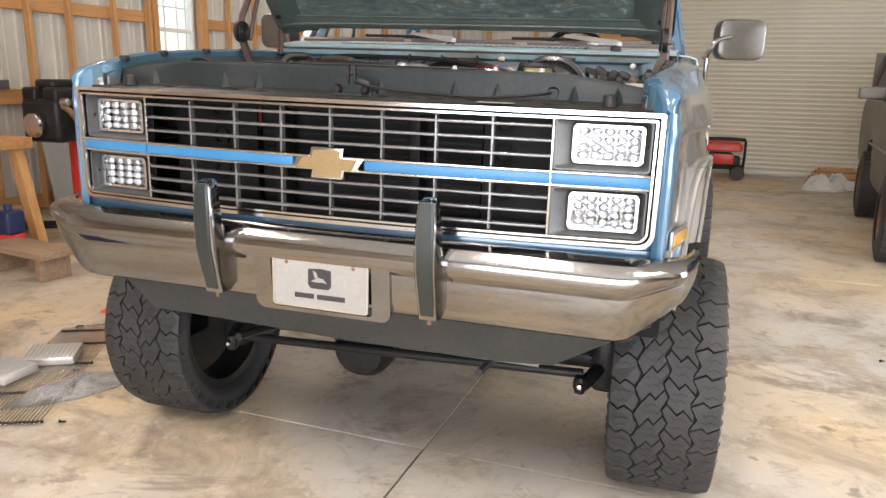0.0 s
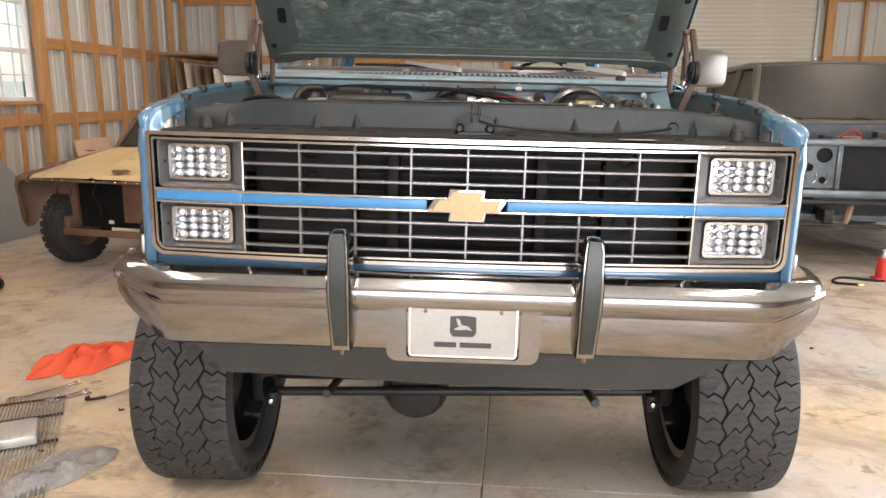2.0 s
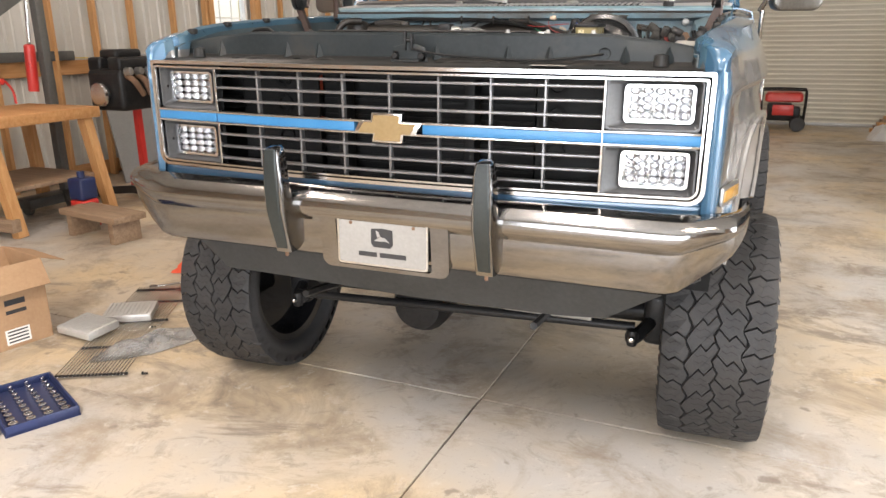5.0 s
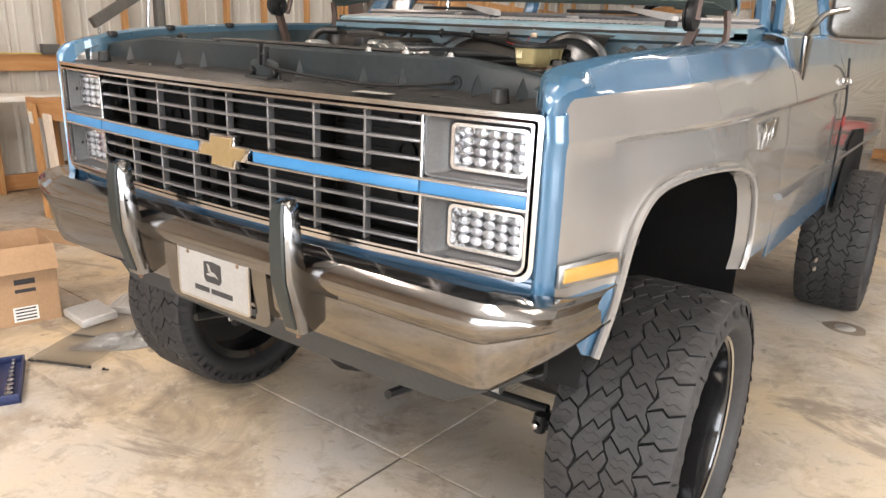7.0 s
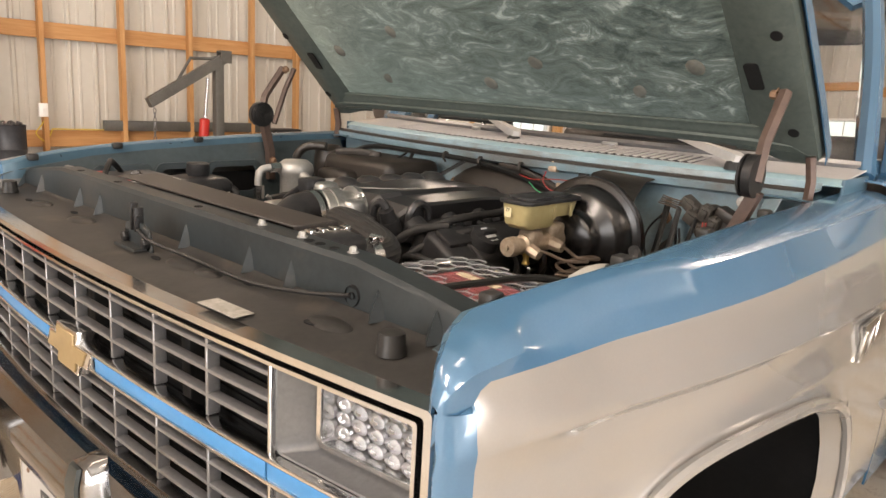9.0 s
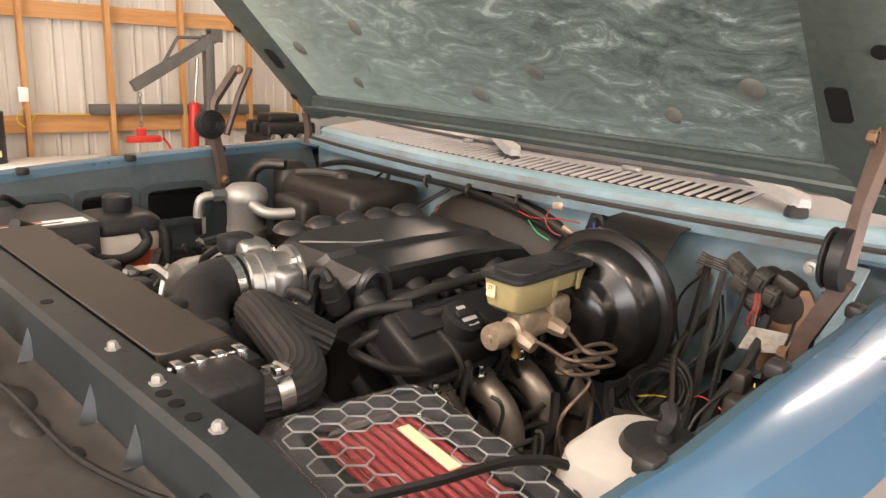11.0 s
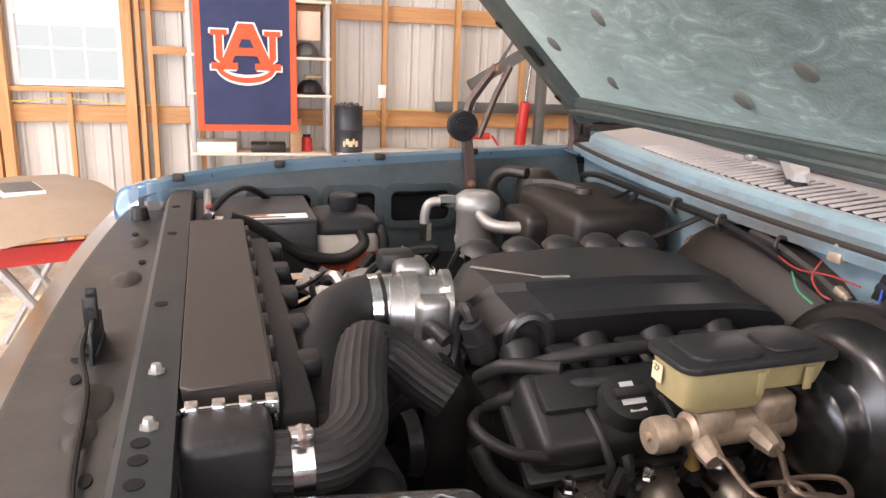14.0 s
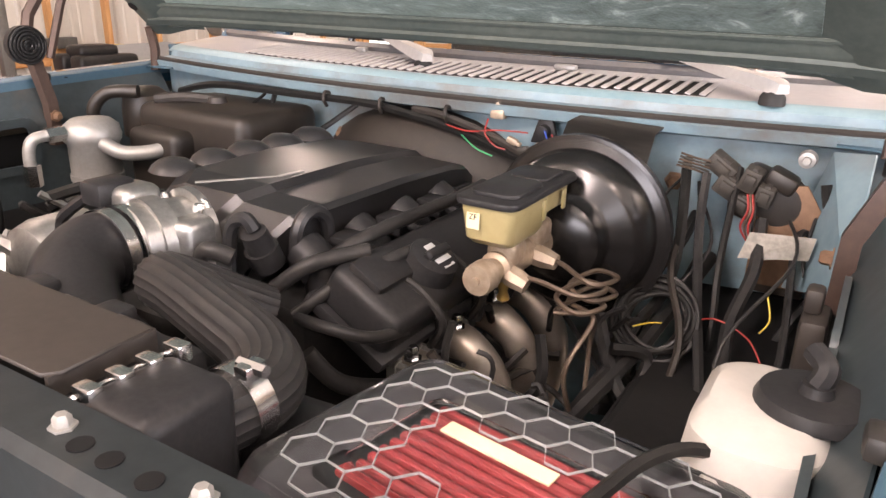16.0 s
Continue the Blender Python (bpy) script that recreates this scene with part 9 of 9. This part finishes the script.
for k in range(4):
    part("port", lathe([(0, 0.06), (0.03, 0.055), (0.04, 0)], 12, pose(0.22, -0.18 + 0.12 * k, 1.12, 0, 80, 0)), "alu", es)
    part("manifold", tube([(0.2, -0.18 + 0.12 * k, 1.10), (0.3, -0.18 + 0.12 * k, 1.05), (0.31, -0.1 + 0.08 * k, 0.94)], 0.025, 8), "rust", es)
part("pulley", lathe([(0, 0.03), (0.09, 0.03), (0.1, 0), (0.09, -0.03), (0, -0.03)], 22, pose(0, -0.3, 0.95, 90)), "bright", es)
part("stand", merge(tube([(-0.12, 0.20, 0.06), (-0.12, 0.20, 0.90)], 0.04, 4, curve=False), tube([(-0.12, 0.22, 0.08), (0.40, -0.02, 0.08)], 0.04, 4, curve=False), tube([(-0.40, 0.30, 0.08), (0.16, 0.10, 0.08)], 0.04, 4, curve=False), tube([(0.33, -0.22, 0.08), (0.46, 0.16, 0.08)], 0.03, 4, curve=False), span(-0.2, 0.0, 0.14, 0.26, 0.8, 0.9)), "red_paint", es, "red square-tube stand")
for x, y in ((-0.38, 0.29), (0.14, 0.11), (0.34, -0.20), (0.45, 0.14)):
    part("caster", lathe([(0, -0.02), (0.045, -0.02), (0.045, 0.02), (0, 0.02)], 14, pose(x, y, 0.045, 90)), "axle", es)

# low wooden stool
lo = thing("low_bench", "low rough wooden step bench on the concrete", "bench", at=LEAN @ pose(-3.52, 2.2, 0, 0, 0, -12))
part("seat", span(-0.36, 0.36, -0.14, 0.14, 0.17, 0.22, 0.005), "old_wood", lo)
for x in (-0.27, 0.27):
    part("leg", span(x - 0.03, x + 0.03, -0.12, 0.12, 0, 0.17, 0.004), "old_wood", lo)

# beige panel on a red and grey stand
ps = thing("panel_stand", "beige body panel resting on a red frame with grey tube legs", "stand", at=LEAN @ pose(-3.05, -0.60, 0, 0, 0, 17) @ Matrix.Diagonal((1, 1, 1.06, 1)))
prow = []
for i in range(9):
    x = -0.82 + 1.64 * i / 8
    prow.append([(x, -0.40, 0.945 - 0.06 * (x / 0.82) ** 2), (x, -0.37, 0.985 - 0.05 * (x / 0.82) ** 2), (x, -0.1, 1.012 - 0.04 * (x / 0.82) ** 2), (x, 0.2, 1.01 - 0.04 * (x / 0.82) ** 2), (x, 0.36, 0.97 - 0.05 * (x / 0.82) ** 2)])
part("panel", thick(sheet(prow), 0.005), surf("beige_primer", (0.24, 0.185, 0.13), (0.31, 0.245, 0.175), 0.55, 0, 2, 60, 0.05, 0.6, (0.36, 0.24, 0.14), 0.42, 3), ps, "beige primed panel")
part("red_frame", merge(span(-0.72, 0.72, -0.34, -0.30, 0.84, 0.93, 0.006), span(-0.72, 0.72, 0.26, 0.30, 0.84, 0.93, 0.006), span(-0.72, -0.68, -0.3, 0.26, 0.84, 0.92), span(0.68, 0.72, -0.3, 0.26, 0.84, 0.92)), "red_paint", ps, "red steel frame")
for x, dx in ((-0.6, -0.1), (0.6, 0.1)):
    for y, dy in ((-0.3, 0.55), (0.26, -0.5)):
        part("leg", tube([(x, y, 0.84), (x + dx, y + dy, 0.02)], 0.024, 8, curve=False), "tube_grey", ps, "grey steel tube leg")
bk = thing("laptop_box", "flat white and dark box lying on the beige panel", "box", at=LEAN @ pose(-3.12, -0.74, 1.066, 0, 0, 22))
part("carton", box(0, 0, 0.013, 0.30, 0.20, 0.022, 0.003), "label_white", bk)
part("cover", box(0, 0, 0.026, 0.28, 0.18, 0.004, 0.001, 1), "hoist_grey", bk)

# grey panel leaning near the tan truck, boards by the wall
gp = single("grey_panel", thick(sheet([[(-5.0, 4.0, 0.0), (-4.88, 4.9, 0.0), (-4.80, 5.95, 0.0)], [(-5.12, 4.0, 0.7), (-5.02, 4.9, 0.72), (-4.95, 5.75, 0.66)], [(-5.25, 4.0, 1.28), (-5.16, 4.9, 1.27), (-5.12, 5.35, 1.20)], [(-5.27, 4.0, 1.32), (-5.18, 4.75, 1.33), (-5.15, 5.1, 1.26)]]), 0.02), "primer", "large grey primed body panel leaning on the wall studs", "panel", at=LEAN)
for u, v, w, h, lean, mat, label in ((-5.55, 7.3, 0.9, 0.95, 14, "pink_board", "pinkish board leaning on the studs"), (-5.3, 6.7, 0.55, 0.62, 16, "pale_board", "pale stained board leaning on the studs")):
    b = thing("board", label, "board", "leaning boards", at=rp(u, v) @ pose(0, 0, 0, 0, -lean, 0))
    part("sheet", span(0, 0.02, 0, w, 0.005, h, 0.003), mat, b)
    part("edge", span(0.0202, 0.024, 0.02, w - 0.02, h - 0.03, h - 0.01), mat, b)
shelf2 = thing("leaning_doors", "stack of old doors and boards under a shelf plank", "boards", at=rp(-5.2, 9.6))
for k in range(6):
    part("door_leaf", moved(span(0, 0.035, 0, 1.5 - 0.06 * k, 0, 2.08 - 0.03 * k, 0.004), pose(0.14 * k, 0.05 * k, 0, 0, -5, 0)), ("old_wood", "pale_board", "old_wood", "rust_body", "pale_board", "vinyl")[k], shelf2)
part("plank", span(-0.3, 0.5, -0.5, 1.6, 2.14, 2.18, 0.004), "old_wood", shelf2)
for y in (-0.05, 1.55):
    part("support", span(-0.28, -0.24, y - 0.02, y + 0.02, 0, 2.14), "old_wood", shelf2)

# ---- loose things on the floor ----
def flat_cloth(name, outline, centre, folds, mat, label, cat, seed):
    """A crumpled cloth: a disc of points with folds, resting on the floor."""
    rng = random.Random(seed)
    k = len(outline)
    rings = []
    for t in (0.0, 0.25, 0.5, 0.75, 0.92, 1.0):
        row = []
        for i, (x, y) in enumerate(outline):
            a = 2 * math.pi * i / k
            z = 0.006 + folds * (1 - t ** 4) * (0.5 + 0.5 * math.sin(3 * a + 5 * t) * math.cos(2 * a - 3 * t)) + rng.uniform(0, 0.004) * (t < 1)
            row.append((centre[0] + (x - centre[0]) * t, centre[1] + (y - centre[1]) * t, max(0.002, z)))
        rings.append(row)
    return single(name, thick(sheet(rings, True), 0.003), mat, label, cat, at=LEAN)


def blob(cx, cy, rx, ry, turn, seed, n=36, rough=0.18):
    rng = random.Random(seed)
    ph = [rng.uniform(0, 6.28) for _ in range(4)]
    out = []
    for i in range(n):
        a = 2 * math.pi * i / n
        r = 1 + rough * (math.sin(2 * a + ph[0]) + 0.6 * math.sin(3 * a + ph[1]) + 0.4 * math.sin(5 * a + ph[2]) + 0.25 * math.sin(9 * a + ph[3]))
        x, y = rx * r * math.cos(a), ry * r * math.sin(a)
        c, s = math.cos(radians(turn)), math.sin(radians(turn))
        out.append((cx + x * c - y * s, cy + x * s + y * c))
    return out


flat_cloth("shop_rag", blob(-2.27, 1.92, 0.26, 0.15, 65, 3), (-2.27, 1.92), 0.085, "rag", "crumpled red shop rag on the concrete", "rag", 3)
flat_cloth("shop_rag", blob(-2.08, 1.92, 0.25, 0.12, 75, 8), (-2.08, 1.92), 0.09, "rag", "crumpled red shop rag on the concrete", "rag", 8)


def wrench(p0, p1, w, label):
    t = thing("wrench", label, "wrench", "hand tools", at=LEAN @ pose(p0[0], p0[1], 0.0, 0, 0, math.degrees(math.atan2(p1[1] - p0[1], p1[0] - p0[0]))))
    length = math.hypot(p1[0] - p0[0], p1[1] - p0[1])
    part("shank", span(0.02, length - 0.02, -w / 2, w / 2, 0.004, 0.013, 0.003), "bright", t)
    part("ring_end", frame_ring([(w * 1.5 * math.cos(a), w * 1.5 * math.sin(a)) for a in [math.pi / 6 * k for k in range(12)]], [(w * 0.85 * math.cos(a), w * 0.85 * math.sin(a)) for a in [math.pi / 6 * k for k in range(12)]], 0.014, pose(0.012, 0, 0.002)), "bright", t)
    part("jaw", merge(span(length - 0.03, length, w * 0.4, w * 1.2, 0.002, 0.015, 0.003), span(length - 0.03, length, -w * 1.2, -w * 0.4, 0.002, 0.015, 0.003)), "bright", t)
    return t


wrench((-2.29, 1.32), (-2.06, 1.57), 0.016, "chrome ratchet handle lying on the concrete")
wrench((-2.10, 1.33), (-1.96, 1.47), 0.012, "chrome combination wrench lying on the concrete")
wrench((-2.07, 1.31), (-1.93, 1.44), 0.012, "chrome combination wrench lying on the concrete")
sp = thing("ratchet_strap", "blue ratchet strap with a black hook", "strap", at=LEAN)
part("webbing", thick(sheet([[(-1.83, 1.37, 0.004), (-1.81, 1.40, 0.004)], [(-1.74, 1.46, 0.018), (-1.73, 1.49, 0.016)], [(-1.70, 1.60, 0.006), (-1.67, 1.62, 0.006)], [(-1.75, 1.75, 0.02), (-1.72, 1.76, 0.02)], [(-1.85, 1.89, 0.005), (-1.82, 1.90, 0.005)]]), 0.003), "blue_case", sp)
part("hook", tube([(-1.82, 1.38, 0.012), (-1.87, 1.35, 0.012), (-1.91, 1.35, 0.010), (-1.91, 1.38, 0.010)], 0.008, 8), "axle", sp)

# slatted grate with two grey filter boxes and a clear bag
A0, A1, B1 = Vector((-1.81, 0.13, 0)), Vector((-1.51, 0.27, 0)), Vector((-2.17, 1.33, 0))
ex, ey = (A1 - A0), (B1 - A1)
GW, GL = ex.length, ey.length
gm = LEAN @ Matrix.Translation(A0) @ Matrix(((ex.x / GW, -ex.y / GW, 0, 0), (ex.y / GW, ex.x / GW, 0, 0), (0, 0, 1, 0), (0, 0, 0, 1)))
grate = thing("wire_grate", "old chrome slatted grille lying flat on the concrete", "grate", at=gm)
bar_me = None
for k in range(20):
    o = new("bar", bar_me) if bar_me else mesh_ob("bar", box(0, GL / 2, 0, 0.0048, GL, 0.006, 0.0015, 1), "bright")
    bar_me = o.data
    o.parent = grate
    o.matrix_basis = pose(0.01 + (GW - 0.02) * k / 19, 0, 0.0198)
for y in (0.03, 0.35, 0.7, 1.0, GL - 0.03):
    part("tie", span(0, GW, y - 0.006, y + 0.006, 0.006, 0.017, 0.002), "axle", grate)
for cx, cy, turn, z in ((-2.02, 0.86, 28, 0.026), (-2.08, 0.62, -8, 0.026)):
    fb = thing("filter_box", "flat grey ribbed filter box lying on the grate", "filter", "filters", at=LEAN @ pose(cx, cy, z, 4, 0, turn))
    part("body", box(0, 0, 0.022, 0.26, 0.19, 0.042, 0.008), "foil", fb)
    for k in range(11):
        part("rib", span(-0.115 + 0.0215 * k, -0.107 + 0.0215 * k, -0.085, 0.085, 0.043, 0.047), "foil", fb)
flat_cloth("plastic_bag", blob(-1.66, 0.62, 0.26, 0.13, 58, 21, rough=0.1), (-1.66, 0.62), 0.055, "bag_clear", "crumpled clear plastic bag on the concrete", "bag", 21)

# blue socket case, open
sc = thing("socket_case", "open blue socket case full of chrome sockets", "tool case", at=LEAN @ pose(-1.70, -0.08, 0, 0, 0, -28))
part("tray", merge(span(-0.22, 0.22, -0.14, 0.14, 0.0, 0.012), span(-0.22, 0.22, -0.14, -0.13, 0.0, 0.045, 0.004), span(-0.22, 0.22, 0.13, 0.14, 0.0, 0.045, 0.004), span(-0.22, -0.21, -0.14, 0.14, 0.0, 0.045, 0.004), span(0.21, 0.22, -0.14, 0.14, 0.0, 0.045, 0.004)), "blue_case", sc)
for i in range(9):
    for j in range(4):
        r = 0.008 + 0.0012 * i
        part("socket", lathe([(0, 0.012), (r, 0.012), (r, 0.040), (r * 0.7, 0.041), (r * 0.6, 0.03), (0, 0.03)], 10, pose(-0.185 + 0.046 * i, -0.10 + 0.065 * j, 0)), "bright", sc)
part("lid", moved(span(-0.22, 0.22, 0, 0.27, 0.0, 0.02, 0.004), pose(-0.03, -0.43, 0.0, 0, 0, 3)), "blue_case", sc, "open blue lid")
for k in range(7):
    part("lid_socket", lathe([(0, 0.02), (0.014, 0.02), (0.014, 0.05), (0.008, 0.052), (0, 0.04)], 10, pose(-0.20 + 0.05 * k, -0.29 - 0.02 * (k % 3), 0)), "bright", sc)

# open cardboard carton
cb = thing("cardboard_box", "open brown cardboard box on the concrete", "box", at=LEAN @ pose(-2.50, 0.43, 0, 0, 0, -15))
t_, w_, d_, h_ = 0.004, 0.40, 0.36, 0.43
for name, sp4 in (("side", (-w_ / 2, w_ / 2, -d_ / 2, -d_ / 2 + t_)), ("side", (-w_ / 2, w_ / 2, d_ / 2 - t_, d_ / 2)), ("side", (-w_ / 2, -w_ / 2 + t_, -d_ / 2, d_ / 2)), ("side", (w_ / 2 - t_, w_ / 2, -d_ / 2, d_ / 2))):
    part(name, span(*sp4, 0.003, h_), "cardboard", cb)
part("bottom", span(-w_ / 2, w_ / 2, -d_ / 2, d_ / 2, 0.0, 0.004), "cardboard", cb)
for m in (pose(w_ / 2, 0, h_, 0, 62, 0), pose(-w_ / 2, 0, h_, 0, 115, 180), pose(0, d_ / 2, h_, 0, 20, 90), pose(0, -d_ / 2, h_, 0, 100, -90)):
    part("flap", moved(span(0, 0.14, -0.18, 0.18, -0.002, 0.002), m), "cardboard", cb)
for x, z, w, h in ((0.02, 0.24, 0.10, 0.03), (0.02, 0.19, 0.10, 0.02)):
    part("print_bar", span(w_ / 2, w_ / 2 + 0.001, x - w / 2, x + w / 2, z - h / 2, z + h / 2), "ink", cb, "dark printing shown as plain bars")
part("sticker", span(w_ / 2, w_ / 2 + 0.001, -0.05, 0.07, 0.02, 0.10), "label_white", cb)
for k in range(4):
    part("sticker_bar", span(w_ / 2 + 0.001, w_ / 2 + 0.0018, -0.04, 0.06, 0.03 + 0.018 * k, 0.038 + 0.018 * k), "ink", cb)

# drain cover, small hardware, jack, far clutter
dr = thing("floor_cap", "round pale cleanout cap in the stained concrete", "floor cap", at=LEAN @ pose(1.275, 3.27, 0))
part("cap", lathe([(0, 0.004), (0.055, 0.004), (0.058, 0.002), (0.058, 0.0)], 28), "foil", dr)
part("stain", prism(blob(0, 0, 0.12, 0.10, 0, 5, rough=0.07), 0.0008), surf("oil_stain", (0.16, 0.13, 0.10), (0.26, 0.215, 0.165), 0.5), dr, "dark stain")
rng = random.Random(9)
for k in range(7):
    x, y = rng.choice(((-1.9, 0.9), (-1.4, 1.1), (-1.7, 1.2), (-1.6, 0.35), (2.2, 2.3), (2.6, 3.4), (1.9, 4.2)))
    x, y = x + rng.uniform(-0.15, 0.15), y + rng.uniform(-0.15, 0.15)
    single("loose_bolt", merge(tube([(x, y, 0.006), (x + 0.02, y + 0.012, 0.006)], 0.004, 6, curve=False), lathe([(0, -0.003), (0.008, -0.003), (0.008, 0.004), (0, 0.004)], 6, pose(x, y, 0.0085, 0, 90, 30))), "axle", "small dark bolt dropped on the concrete", "bolt", "loose bolts", at=LEAN)
jk = thing("bottle_jack", "red bottle jack standing on the concrete", "jack", at=rp(3.34, 4.38))
part("body", lathe([(0, 0.03), (0.05, 0.03), (0.052, 0.04), (0.052, 0.19), (0.04, 0.2), (0, 0.2)], 20), "red_paint", jk)
part("base", box(0, 0, 0.015, 0.14, 0.12, 0.03, 0.006), "red_paint", jk)
part("screw", lathe([(0, 0.2), (0.022, 0.2), (0.022, 0.26), (0.03, 0.265), (0.03, 0.28), (0, 0.28)], 14), "bright", jk)
cab2 = thing("air_hose", "black air hose lying on the concrete", "hose", at=LEAN)
part("hose", tube([(3.35, 3.95, 0.012), (3.15, 4.02, 0.012), (3.3, 4.2, 0.012), (3.6, 4.1, 0.012), (3.9, 4.3, 0.012), (4.1, 4.7, 0.012)], 0.011, 8), "wire_black", cab2)
part("fitting", lathe([(0, 0), (0.012, 0), (0.012, 0.05), (0, 0.05)], 8, pose(3.35, 3.95, 0.012, 0, 90, 200)), "brass", cab2)
flat_cloth("plastic_sheet", blob(3.35, 9.75, 0.42, 0.26, 10, 31), (3.35, 9.75), 0.26, "bag_white", "crumpled white plastic sheeting by the roller door", "plastic sheet", 31)
wb = thing("wood_scraps", "low pile of wood offcuts by the roller door", "wood pile", at=rp(2.45, 10.75))
for k in range(5):
    part("offcut", moved(span(0, 0.9 - 0.1 * k, 0, 0.14, 0.045 * k + 0.001, 0.045 * k + 0.045, 0.003), pose(0.05 * k, 0.03 * k, 0, 0, 0, 3 * k - 5)), ("pine_u", "old_wood")[k % 2], wb)
gc = thing("portable_generator", "red and black portable generator by the roller door", "generator", at=rp(1.22, 10.65))
part("tank", sheet([[(x, y, z) for x, y in rounded(w, d, 0.05, 5)] for w, d, z in ((0.50, 0.34, 0.44), (0.54, 0.38, 0.46), (0.54, 0.38, 0.54), (0.48, 0.32, 0.58), (0.30, 0.2, 0.59))], True, True), "red_paint", gc, "red fuel tank")
part("engine", merge(box(-0.05, 0, 0.28, 0.36, 0.30, 0.26, 0.03), box(0.18, 0, 0.26, 0.14, 0.26, 0.2, 0.03)), "axle", gc, "black engine")
part("control_panel", box(0.0, -0.185, 0.32, 0.3, 0.02, 0.16, 0.006), "red_paint", gc)
for y in (-0.2, 0.2):
    part("frame_tube", tube([(-0.30, y, 0.10), (-0.31, y, 0.56), (-0.24, y, 0.62), (0.24, y, 0.62), (0.31, y, 0.56), (0.30, y, 0.10)], 0.014, 8, steps=3), "axle", gc)
for x in (-0.24, 0.24):
    part("cross_tube", tube([(x, -0.2, 0.10), (x, 0.2, 0.10)], 0.014, 8, curve=False), "axle", gc)
for y in (-0.23, 0.23):
    part("wheel", lathe([(0, -0.02), (0.10, -0.02), (0.11, 0), (0.10, 0.02), (0, 0.02)], 20, pose(0.22, y, 0.11, 90)), "rubber", gc)
part("foot", box(-0.26, 0, 0.05, 0.05, 0.36, 0.10, 0.008), "axle", gc)
# lock and cord hanging at the rear door edge
hk = part("door_cord", tube([(1.085, 2.79, 1.50), (1.10, 2.795, 1.36), (1.108, 2.80, 1.26), (1.106, 2.795, 1.17), (1.108, 2.795, 0.98), (1.11, 2.795, 0.72)], 0.006, 6), "wire_black", truck, "black cord hanging from the door edge")
part("tag", box(1.112, 2.795, 1.20, 0.012, 0.03, 0.05, 0.004), "wire_red", hk, "red tag")
for k in range(6):
    part("cord_link", lathe([(0, -0.016), (0.008, -0.01), (0.008, 0.01), (0, 0.016)], 8, pose(1.112, 2.795, 0.68 - 0.05 * k)), "bright" if k > 3 else "axle", hk)
